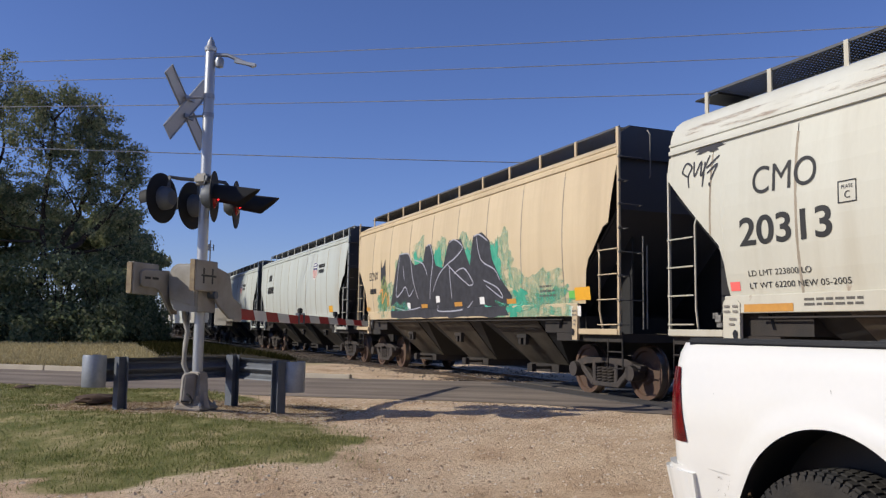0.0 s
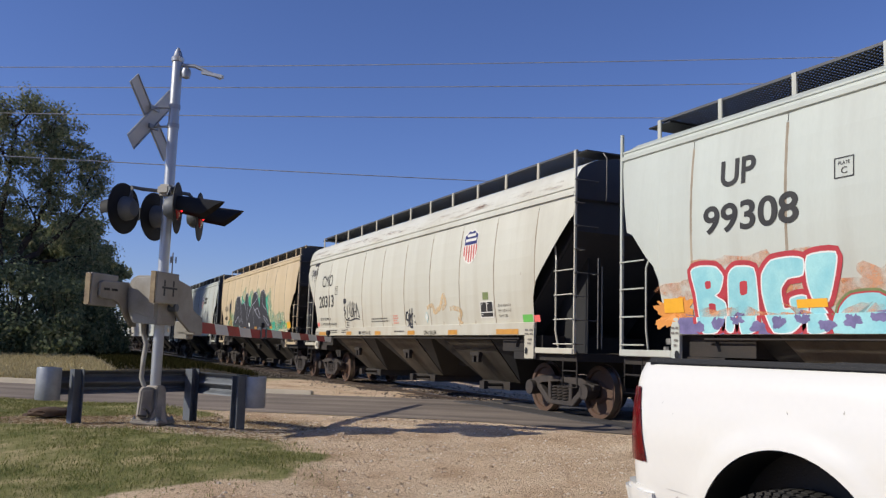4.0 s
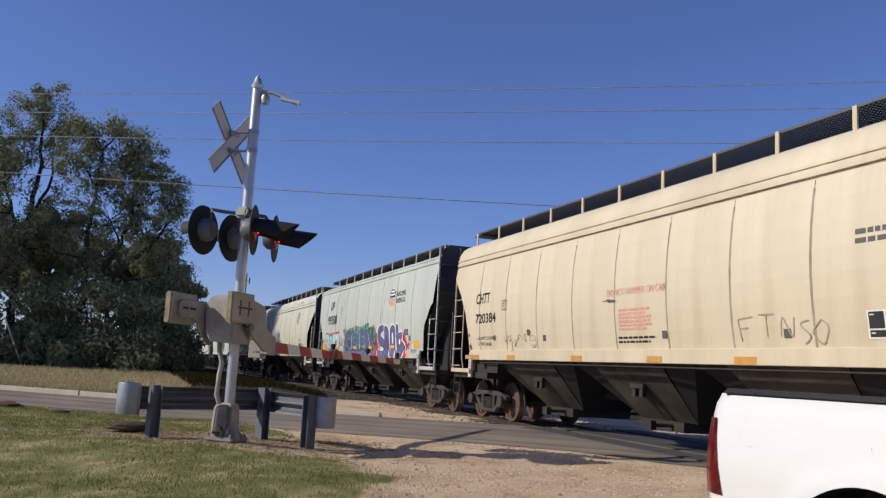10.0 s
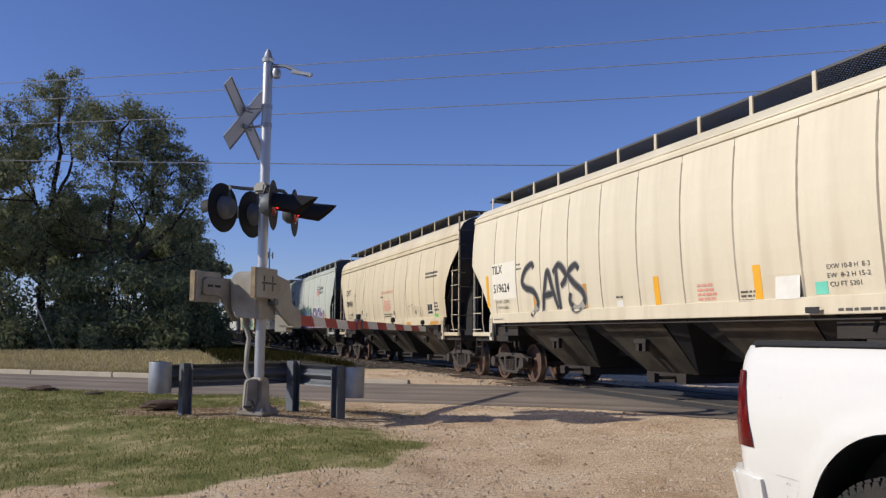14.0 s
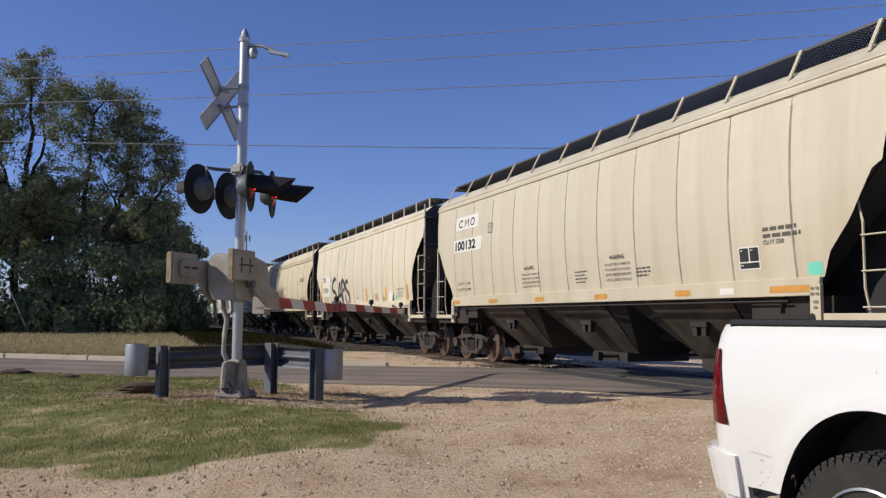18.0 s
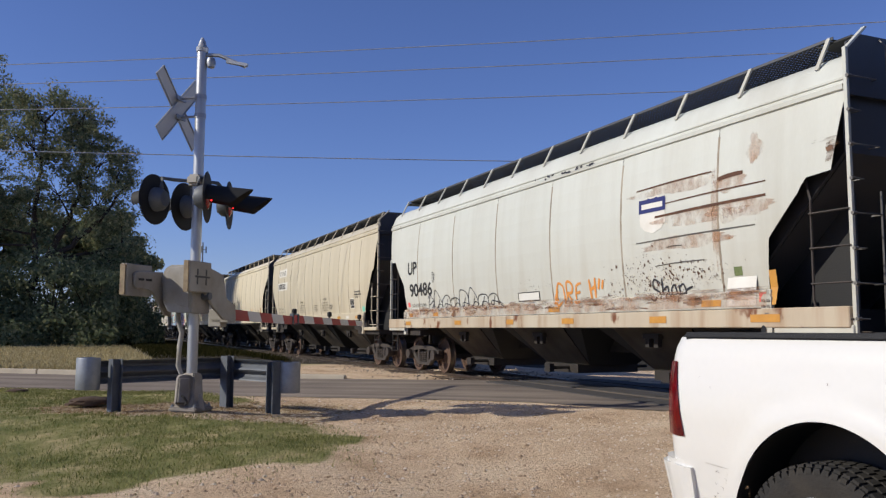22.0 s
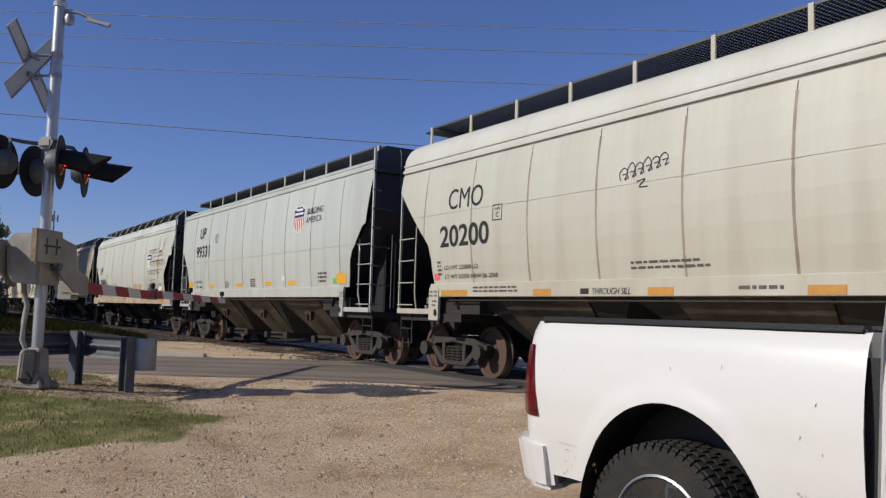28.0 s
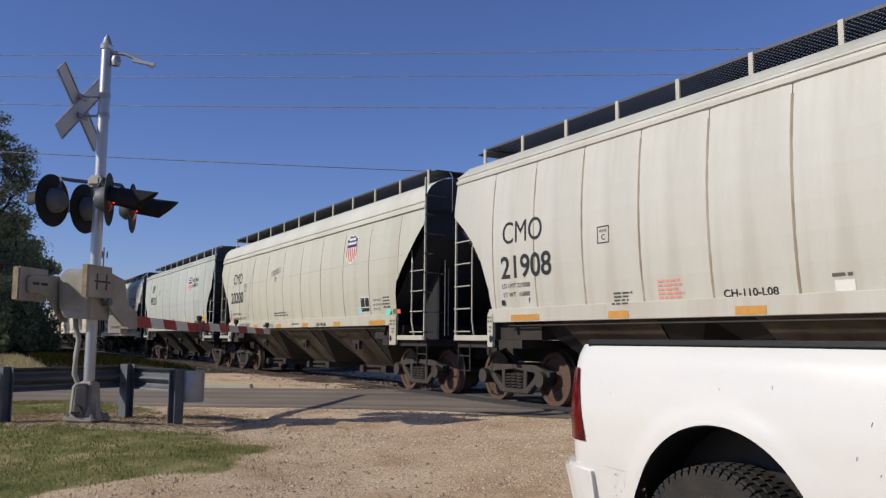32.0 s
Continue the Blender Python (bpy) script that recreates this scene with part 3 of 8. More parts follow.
def dirt_heap(x, y, s, seed):
    bm = bmesh.new()
    bmesh.ops.create_icosphere(bm, subdivisions=3, radius=1)
    for v in bm.verts:
        k = 1 + 0.35 * noise.noise(v.co * 2.2 + Vector((seed, 0, 0)))
        v.co = Vector((v.co.x * s * 1.5 * k, v.co.y * s * k, max(v.co.z, -0.3) * s * 0.45 * k))
    ob = solid("soil_mound", bm, material("loose_soil", lin(84, 64, 48), 0.95, 0, 0.25, 12, 70, 0.6), "small brown mound of dug-up soil on the lawn", "soil", smooth=True, group="soil mounds")
    ob.matrix_basis = pose(x, y, rise(x, y) + 0.02)


# ---- overhead wires and the far tower ----
def wires():
    specs = (((0.539, 0.842), 28, 0.357), ((0.53, 0.848), 28.3, 0.327), ((0.51, 0.860), 28.6, 0.287), ((0.33, 0.944), 27, 0.2095))
    for (c, s), n, slope in specs:
        nv, av = Vector((c, s)).normalized(), Vector((s, -c)).normalized()
        bm = bmesh.new()
        pts = []
        for i in range(61):
            a = -60 + 2.0 * i
            p = nv * n + av * a
            pts.append((p.x, p.y, 1.14 + slope * n + 0.00035 * (a * a) - 0.1))
        tube(bm, pts, 0.016, 5)
        solid("power_line", bm, M["cable"], "thin overhead power line against the sky", "cable", smooth=True, group="overhead lines")


wires()


def tower():
    bm = bmesh.new()
    m = thing("radio_mast", pose(36.6, 298, 0), "far thin radio mast with antennas at its top", "mast")
    tube(bm, [(0, 0, -1), (0, 0, 31)], 0.35, 6, True, 0.22)
    part("pole", bm, M["tower"], m)
    for k in range(3):
        bm = bmesh.new()
        a = k * 2.1
        box(bm, math.cos(a) * 1.1 - 0.2, math.cos(a) * 1.1 + 0.2, math.sin(a) * 1.1 - 0.2, math.sin(a) * 1.1 + 0.2, 27.4, 29.6)
        tube(bm, [(0, 0, 28.5), (math.cos(a) * 1.1, math.sin(a) * 1.1, 28.5)], 0.08, 5)
        part("antenna", bm, M["tower"], m)


tower()


# ---- trees ----
def crown_mesh(name, clumps, rng, per, size, mat):
    """Many small leaves round a set of twig ends."""
    g = np.random.default_rng(rng.randrange(1 << 30))
    n = len(clumps) * per
    c = np.repeat(np.array([tuple(p) for p, _ in clumps]), per, axis=0)
    r = np.repeat(np.array([q for _, q in clumps]), per)

    def unit(v):
        return v / np.linalg.norm(v, axis=1, keepdims=True)
    d = unit(g.normal(size=(n, 3)) * (1, 1, 0.75)) * (r * g.random(n) ** 0.45)[:, None]
    p = c + d
    s = (size * g.uniform(0.6, 1.4, n))[:, None]
    out = unit(d + (0, 0, 0.05)) + 0.75 * g.normal(size=(n, 3)) * 0.6
    u = unit(np.cross(out, g.normal(size=(n, 3))))
    w = unit(np.cross(u, out))
    verts = np.stack([p - u * s, p + w * s * 0.55, p + u * s, p - w * s * 0.55], 1).reshape(-1, 3)
    me = bpy.data.meshes.new(name)
    me.from_pydata(verts.tolist(), [], np.arange(4 * n).reshape(-1, 4).tolist())
    me.materials.append(mat)
    return me


LEAF = leaf_material("tree_leaf", lin(116, 128, 100), lin(146, 156, 122), lin(184, 178, 140))
LEAF2 = leaf_material("bush_leaf", lin(112, 124, 94), lin(138, 148, 112), lin(172, 170, 130))


def tree(x, y, h, spread, seed, per=70, leaf=0.16, mat=None, bare=0.25, label="tall dark green deciduous tree at the roadside", dense=1.0, reach=4.5):
    rng = random.Random(seed)
    z0 = rise(x, y) - 0.1
    t = thing("tree", pose(x, y, z0), label, "tree", "roadside trees")
    bm = bmesh.new()
    tips = []

    def limb(p, d, length, r, depth):
        pts = [p]
        for _ in range(4):
            d = (d + Vector((rng.gauss(0, 0.13), rng.gauss(0, 0.13), rng.gauss(0.03, 0.08)))).normalized()
            pts.append(pts[-1] + d * length / 4)
        tube(bm, pts, r, 6 if depth < 2 else 4, False, r * 0.55)
        if depth >= 3:
            tips.append((pts[-1], rng.uniform(0.55, 1.0)))
            tips.append((pts[2], rng.uniform(0.45, 0.8)))
            return
        for k in range(3 if depth else 6):
            q = pts[rng.choice((2, 3, 4))] if depth else pts[2] + (pts[4] - pts[2]) * (k / 5)
            a = rng.uniform(0, math.tau)
            out = Vector((math.cos(a), math.sin(a), 0)) * spread
            e = (d * 0.55 + out * rng.uniform(0.5, 1.0) + Vector((0, 0, rng.uniform(-0.1, 0.5)))).normalized()
            limb(q, e, length * rng.uniform(0.5, 0.75), r * 0.5, depth + 1)

    limb(Vector((0, 0, 0)), Vector((rng.gauss(0, 0.05), rng.gauss(0, 0.05), 1)).normalized(), h * 0.5, h * 0.022, 0)
    tops = max(p.z for p, _ in tips)
    part("trunk", bm, M["bark"], t, smooth=True)
    keep = [(p, r * h / 11) for p, r in tips if rng.random() < dense]
    part("crown", crown_mesh("crown", keep, rng, per, leaf, mat or LEAF), None, t)
    wide = sorted(math.hypot(p.x, p.y) for p, _ in tips)[int(0.96 * len(tips))]
    t.scale = (reach / wide, reach / wide, h / tops)
    return t


def bush(x, y, r, h, seed, mat=None, per=4200):
    rng = random.Random(seed)
    t = thing("bush", pose(x, y, rise(x, y) - 0.05), "dense green shrub under the trees", "bush", "undergrowth")
    bm = bmesh.new()
    cl = []
    for k in range(9):
        a = rng.uniform(0, math.tau)
        e = Vector((math.cos(a) * r * rng.uniform(0.2, 0.8), math.sin(a) * r * rng.uniform(0.2, 0.8), h * rng.uniform(0.3, 0.85)))
        tube(bm, [(0, 0, 0), e * 0.5 + Vector((0, 0, h * 0.1)), e], 0.04, 4, False, 0.012)
        cl.append((e, rng.uniform(0.35, 0.6) * r))
        cl.append((Vector((e.x * 1.2, e.y * 1.2, e.z * 0.4)), 0.4 * r))
    part("stem", bm, M["bark"], t)
    part("foliage", crown_mesh("foliage", cl, rng, per // 18, 0.11, mat or LEAF2), None, t)


def spreading_tree(x, y, trunk, masses, seed, label, per=88, leaf=0.08, fill=15):
    """A tree with long bare limbs that carry loose masses of fine leaves: (x, y, z, radius, how full)."""
    rng = random.Random(seed)
    t = thing("tree", pose(x, y, rise(x, y) - 0.1), label, "tree", "roadside trees")
    bm = bmesh.new()
    nodes = []
    for pts, r0, r1 in trunk:
        pts = [Vector(p) for p in pts]
        fine = []
        for i in range(len(pts) - 1):
            for k in range(5):
                q = pts[i].lerp(pts[i + 1], k / 5)
                fine.append(q + Vector((rng.gauss(0, 0.05), rng.gauss(0, 0.05), 0)))
        fine.append(pts[-1])
        tube(bm, fine, r0, 7, False, r1)
        nodes += fine[2:]
    clumps = []
    for cx, cy, cz, r, full in masses:
        c = Vector((cx, cy, cz))
        root = min(nodes, key=lambda q: (q - c).length + 1.5 * max(0, q.z - c.z + 0.5 * r))
        sag = root.lerp(c, 0.5) + Vector((rng.gauss(0, 0.2), rng.gauss(0, 0.2), -0.12 * (c - root).length))
        run = [root, root.lerp(sag, 0.6), sag, sag.lerp(c, 0.5), c]
        tube(bm, run, 0.075, 5, False, 0.03)
        for _ in range(max(3, int(fill * full * (r / 1.8) ** 2))):
            d = Vector((rng.gauss(0, 1), rng.gauss(0, 1), rng.gauss(0, 0.8))).normalized() * r * rng.uniform(0.45, 1.0) ** 0.6
            e = c + d
            start = c.lerp(root, rng.uniform(0, 0.35))
            tube(bm, [start, start.lerp(e, 0.55) + Vector((0, 0, 0.12 * r)), e], 0.024, 3, False, 0.008)
            clumps.append((e, rng.uniform(0.45, 0.85)))
            clumps.append((start.lerp(e, 0.6) + Vector((rng.gauss(0, 0.2), rng.gauss(0, 0.2), 0.05 * r)), rng.uniform(0.3, 0.6)))
    part("trunk", bm, M["bark"], t, smooth=True)
    part("crown", crown_mesh("crown", clumps, rng, per, leaf, LEAF), None, t)


# the tall open tree at the verge's end, and the broad one that leans towards the track
spreading_tree(-6.4, 54, (([(0, 0, 0), (-0.2, 0, 4), (0.1, 0.1, 8.5), (0.4, 0, 12), (0.2, 0, 15.5)], 0.26, 0.06), ([(0, 0.1, 7), (-1.2, 0.3, 10), (-2.2, 0.2, 12.4)], 0.12, 0.04), ([(0.1, 0, 8), (1.2, -0.3, 11), (1.0, -0.2, 13.5)], 0.12, 0.04)),
               ((-0.1, 0.3, 15.4, 1.6, 0.9), (0.4, -0.3, 16.5, 1.15, 0.8), (0.9, 0, 14.2, 2.0, 0.9), (-1.1, 0.5, 13.5, 1.6, 0.7), (-2.4, 0.2, 12.4, 1.8, 0.8), (-2.0, -0.5, 10.0, 1.8, 0.45), (0.6, 0.4, 11.9, 2.1, 0.4), (-2.6, 0, 14.4, 1.1, 0.6), (1.4, 0.8, 9.6, 1.8, 0.7), (2.6, 0.6, 8.0, 1.6, 0.7), (-3.8, 0.6, 11.6, 2.0, 0.9), (-5.2, 0, 9.8, 2.2, 0.9), (-1.2, 0, 7.2, 2.0, 0.7)),
               21, "tall open tree with bare dark limbs and fine leaves")
spreading_tree(-3.6, 52, (([(0, 0, 0), (0.5, 0, 2.6), (1.1, 0.1, 4.4), (2.2, 0, 6.6), (2.9, 0.1, 8.6), (3.2, 0.1, 11.2)], 0.34, 0.08), ([(1.3, 0, 4.6), (2.9, -0.2, 6.0), (4.4, -0.3, 7.6), (5.4, -0.2, 9.3)], 0.20, 0.05), ([(0.9, 0.1, 3.8), (0.7, 0.3, 7.0), (0.9, 0.2, 10.0), (1.0, 0, 12.8)], 0.18, 0.05), ([(1.6, 0, 5.0), (3.6, 0.5, 5.4), (5.4, 0.4, 5.9)], 0.13, 0.04)),
               ((0.6, 0, 13.7, 1.7, 1.0), (1.8, 0.2, 14.0, 1.5, 1.0), (2.8, -0.2, 12.9, 1.7, 1.0), (3.8, 0, 12.1, 1.5, 1.0), (0.4, 0.4, 11.4, 2.3, 0.75), (2.2, 0.4, 10.9, 2.4, 0.75), (4.1, -0.3, 10.6, 1.7, 1.0), (5.2, 0, 10.5, 1.3, 1.0), (5.6, 0.2, 9.6, 1.0, 1.0), (1.8, 0, 8.8, 2.6, 0.45), (4.0, 0, 8.2, 2.3, 0.8), (5.3, 0.2, 7.3, 1.5, 1.0), (0.2, 0.4, 7.7, 2.0, 0.6), (-2.2, 0.5, 7.6, 2.0, 0.7), (-3.9, 0, 6.8, 2.0, 0.8), (5.9, 0, 5.6, 1.3, 1.0), (5.0, 0.6, 4.6, 1.6, 0.9)),
               22, "broad dark green tree leaning over the verge")
tree(-12.5, 51, 13.5, 0.9, 23, 200, 0.12, reach=5.6)
tree(-1.2, 60, 9.0, 0.8, 25, 220, 0.13, reach=4.2)
tree(1.7, 58.5, 7.6, 0.8, 28, 200, 0.13, reach=2.8)
tree(-6.2, 59, 9.4, 0.9, 26, 260, 0.13, reach=5.4)
tree(-11.5, 62, 11.5, 1.0, 24, 260, 0.12)
tree(-18.5, 56, 13.5, 1.0, 27, 160, 0.14)
for i, (x, y, h) in enumerate(((1.6, 66, 9), (1.8, 77, 11), (2.0, 90, 10), (2.2, 104, 12), (2.4, 118, 11))):
    tree(x, y, h, 1.0, 40 + i, 60, 0.22, reach=3.8, label="far green tree beside the railway line")
for i, (x, y, r, h) in enumerate(((-1.7, 48.0, 2.8, 5.6), (0.8, 50.4, 2.2, 5.0), (-5.0, 49.2, 2.5, 4.2), (-8.6, 49, 2.6, 3.4), (-12.2, 48.4, 2.8, 3.6), (-15.8, 49, 2.8, 3.8), (2.2, 54, 2.0, 4.4), (-3.4, 47.2, 1.6, 1.8), (-6.6, 47, 1.7, 1.6), (-10.0, 46.6, 1.7, 1.7), (-0.3, 47.4, 1.6, 1.7), (-13.8, 46.4, 1.7, 1.7), (-5.2, 53, 3.8, 5.6), (-10.6, 54.4, 4.0, 6.0), (-1.3, 57, 3.8, 6.6), (1.6, 58, 2.6, 5.6), (-15.8, 54.4, 3.8, 6.2), (0.5, 47.8, 2.0, 4.6), (2.0, 50, 1.6, 3.6), (3.4, 53, 1.6, 2.2), (-4.0, 48.4, 2.4, 4.4), (-7.9, 48, 2.4, 4.0), (-11.9, 47.8, 2.4, 4.0))):
    bush(x, y, r, h, 60 + i)

bm = bmesh.new()
tube(bm, [(0, 0, -0.1), (-1.1, 0.1, 2.4)], 0.036, 8)
stake = solid("leaning_stake", bm, M["pvc"], "thin pale stake leaning in the verge", "stake", smooth=True)
stake.matrix_basis = pose(-4.8, 46.4, rise(-4.8, 46.4))

# ---- the train ----
# how far the train has run, every four seconds: it slows a little
RUN = (0.0, 17.57, 35.36, 52.91, 70.28, 87.43, 103.79, 120.10, 136.79)


def run_at(t):
    return float(np.interp(t, [4.0 * k for k in range(9)], RUN))


class Side:
    """The curved near and far side of a car: half its width at a height, and how far its end edge stands in from the post."""
    def __init__(self, eave, taper):
        self.z0, self.z1, self.bulge, self.taper = 1.64, eave, 0.10 if eave < 3.9 else 0.085, taper

    def inset(self, z):
        return self.taper * min(max((self.z1 - z) / (self.z1 - 2.9), 0.0), 1.0)

    def half(self, z):
        return 1.606 if z < 1.657 else self.shell(z)

    def shell(self, z):
        u = (z - self.z0) / (self.z1 - self.z0)
        return 1.555 + self.bulge * (1 - (2 * min(max(u, 0), 1) - 1) ** 2)


CUT_SLANT = ((0.0, 3.46), (0.1, 3.38), (1.16, 2.36), (1.24, 2.1), (1.29, 1.42))
CUT_SLANT_TALL = ((0.0, 3.45), (0.4, 3.16), (0.7, 2.9), (1.0, 2.5), (1.2, 2.0), (1.27, 1.42))
CUT_LOW = ((0.0, 2.95), (0.35, 2.66), (0.62, 2.4), (0.9, 2.05), (1.1, 1.75), (1.25, 1.42))
CUT_STEP = ((0.0, 2.98), (0.2, 2.92), (0.82, 2.42), (0.92, 2.2), (1.02, 1.42))
CUT_STEP_LONG = ((0.0, 3.0), (0.5, 2.97), (0.62, 2.88), (1.2, 2.3), (1.24, 2.0), (1.3, 1.42))
CUT_STEP_BEIGE = ((0.0, 2.94), (0.2, 2.86), (1.05, 1.95), (1.25, 1.5), (1.26, 1.42))
CUT_ROUND = ((0.0, 3.5), (0.1, 3.44), (0.55, 3.06), (0.9, 2.6), (1.05, 2.2), (1.08, 1.42))


def cut_at(cut, inset):
    return float(np.interp(inset, [c[0] for c in cut], [c[1] for c in cut]))


def side_panel(side, y0, y1, half, front, rear, sign, cols, rows=7, t=0.006):
    """One plate of a car's side, its lower corner cut away towards the end."""
    bm = bmesh.new()
    grid = []
    stops = [y0 + (y1 - y0) * i / cols for i in range(cols + 1)]
    stops += [y for c in front for y in (half - c[0],) if y0 < y < y1] + [y for c in rear for y in (c[0] - half,) if y0 < y < y1]
    for y in sorted(set(round(v, 4) for v in stops)):
        low = side.z0
        for cut, inset in ((front, half - y), (rear, y + half)):
            if inset < 1.35:
                low = max(low, cut_at(cut, max(inset, 0)))
        col = []
        for j in range(rows + 1):
            z = low + (side.z1 - low) * j / rows
            edge = 0.007 * (1 - min(1, min(y - y0, y1 - y) / 0.05)) if cols > 3 else 0
            yy = y
            for e in (1, -1):
                near = 1 - (half - e * y) / 0.7
                if near > 0:
                    yy -= e * side.inset(z) * near
            col.append((sign * (side.shell(z) - edge), yy, z))
        grid.append(col)
    out = [[bm.verts.new(p) for p in c] for c in grid]
    for a, b in zip(out, out[1:]):
        for j in range(rows):
            if max((a[j].co - a[j + 1].co).length, (b[j].co - b[j + 1].co).length) > 1e-5:
                bm.faces.new((a[j], b[j], b[j + 1], a[j + 1]))
    return bm


def lettering(side, text, y, z, height, mat, parent, name="lettering", squeeze=1.0, thick=0.0, slant=0.0, label=""):
    """Built-in-font characters laid on the near side; y is where the text starts, towards the front."""
    cu = bpy.data.curves.new("glyphs", "FONT")
    cu.body, cu.size, cu.offset, cu.shear = text, height / 0.7, thick, slant
    tmp = bpy.data.objects.new("glyphs", cu)
    me = bpy.data.meshes.new_from_object(tmp)
    bpy.data.objects.remove(tmp)
    bm = bmesh.new()
    bm.from_mesh(me)
    for v in bm.verts:
        zz = z + v.co.y
        v.co = Vector((-side.half(zz) - 0.005, y - v.co.x * squeeze, zz))
    bpy.data.meshes.remove(me)
    if height < 0.14:
        ob = part("small_writing", bm, mat, parent, label)
        ob["kind"] = "stuff"
        return ob
    left = set(bm.verts)
    while left:
        todo, group = [left.pop()], []
        while todo:
            v = todo.pop()
            group.append(v)
            for e in v.link_edges:
                o = e.other_vert(v)
                if o in left:
                    left.remove(o)
                    todo.append(o)
        faces = {f for v in group for f in v.link_faces}
        one = bmesh.new()
        twin = {v: one.verts.new(v.co) for v in group}
        for f in faces:
            one.faces.new([twin[v] for v in f.verts])
        part("letter", one, mat, parent, label)
    bm.free()


def patch(side, y, z, w, h, mat, parent, name="label", off=0.0035, label="", out=None):
    """A flat rectangle on the near side; y is its front edge, z its foot."""
    bm = bmesh.new()
    k = max(1, round(h / 0.25))
    rows = [[bm.verts.new((-(out if out else side.half(z + h * j / k)) - off, y - w * i, z + h * j / k)) for i in (0, 1)] for j in range(k + 1)]
    for a, b in zip(rows, rows[1:]):
        bm.faces.new((a[0], a[1], b[1], b[0]))
    return part(name, bm, mat, parent, label)


def strokes(side, lines, width, mat, parent, name="graffiti", off=0.006, label="", taper=True):
    """Sprayed lines: each a run of (distance back from the car's front post, height)."""
    half = parent["half_length"]
    for line in lines:
        bm = bmesh.new()
        pts = [Vector((half - p[0], p[1])) for p in line]
        fine = []
        for i in range(len(pts) - 1):
            p0, p1, p2, p3 = pts[max(i - 1, 0)], pts[i], pts[i + 1], pts[min(i + 2, len(pts) - 1)]
            for k in range(6):
                t = k / 6
                fine.append(0.5 * ((2 * p1) + (p2 - p0) * t + (2 * p0 - 5 * p1 + 4 * p2 - p3) * t * t + (3 * p1 - p0 - 3 * p2 + p3) * t ** 3))
        fine.append(pts[-1])
        prev = None
        for i, p in enumerate(fine):
            d = fine[min(i + 1, len(fine) - 1)] - fine[max(i - 1, 0)]
            nrm = Vector((-d.y, d.x)).normalized() * width / 2
            if taper:
                nrm *= 0.75 + 0.25 * math.sin(math.pi * i / (len(fine) - 1))
            q = [bm.verts.new((-side.half(w.y) - off, w.x, w.y)) for w in [Vector((c.x, max(c.y, 1.425))) for c in (p + nrm, p - nrm)]]
            if prev:
                bm.faces.new((prev[0], prev[1], q[1], q[0]))
            prev = q
        part(name, bm, mat, parent, label)


def blob(side, y, z, rx, rz, seed, mat, parent, name="graffiti", off=0.0045, n=28, rough=0.3, label="", corner=None):
    """A filled sprayed patch with an uneven outline round (distance back, height)."""
    bm = bmesh.new()
    half = parent["half_length"]
    ring = []
    for k in range(n):
        a = math.tau * k / n
        f = 1 + rough * (noise.noise((math.cos(a) * 1.7, math.sin(a) * 1.7, seed * 3.1)) + 0.45 * noise.noise((math.cos(a) * 6.5, math.sin(a) * 6.5, seed * 1.7)))
        c, s = math.cos(a), math.sin(a)
        if corner:
            c, s = math.copysign(abs(c) ** corner, c), math.copysign(abs(s) ** corner, s)
        ring.append((half - y + rx * f * c, max(z + rz * f * s, 1.425)))
    mid = bm.verts.new((-side.half(z) - off, half - y, z))
    inner = [bm.verts.new((-side.half((z + q) / 2) - off, (half - y + p) / 2, (z + q) / 2)) for p, q in ring]
    outer = [bm.verts.new((-side.half(q) - off, p, q)) for p, q in ring]
    for k in range(n):
        j = (k + 1) % n
        bm.faces.new((mid, inner[k], inner[j]))
        bm.faces.new((inner[k], outer[k], outer[j], inner[j]))
    return part(name, bm, mat, parent, label)


def wheelset_mesh():
    bm = bmesh.new()
    m = pose(0, 0, 0, 0, 90, 0)
    tube(bm, [(-1.0, 0, 0), (1.0, 0, 0)], 0.085, 12)
    axle = to_mesh("axle", bm, M["truck_iron"], True)
    bm = bmesh.new()
    lathe(bm, [(0.10, -0.10), (0.16, -0.10), (0.2, -0.045), (0.37, -0.03), (0.385, -0.07), (0.455, -0.07), (0.457, 0.045), (0.485, 0.05), (0.487, 0.075), (0.39, 0.08), (0.37, 0.02), (0.2, 0.03), (0.16, 0.09), (0.10, 0.09)], Matrix(), 36, True)
    wheel = to_mesh("wheel", bm, [M["wheel_face"], M["wheel_tread"]], True)
    for p in wheel.polygons:
        r = math.hypot(p.center.x, p.center.y)
        if r > 0.44 and abs(p.normal.z) < 0.6:
            p.material_index = 1
    return axle, wheel


AXLE, WHEEL = wheelset_mesh()


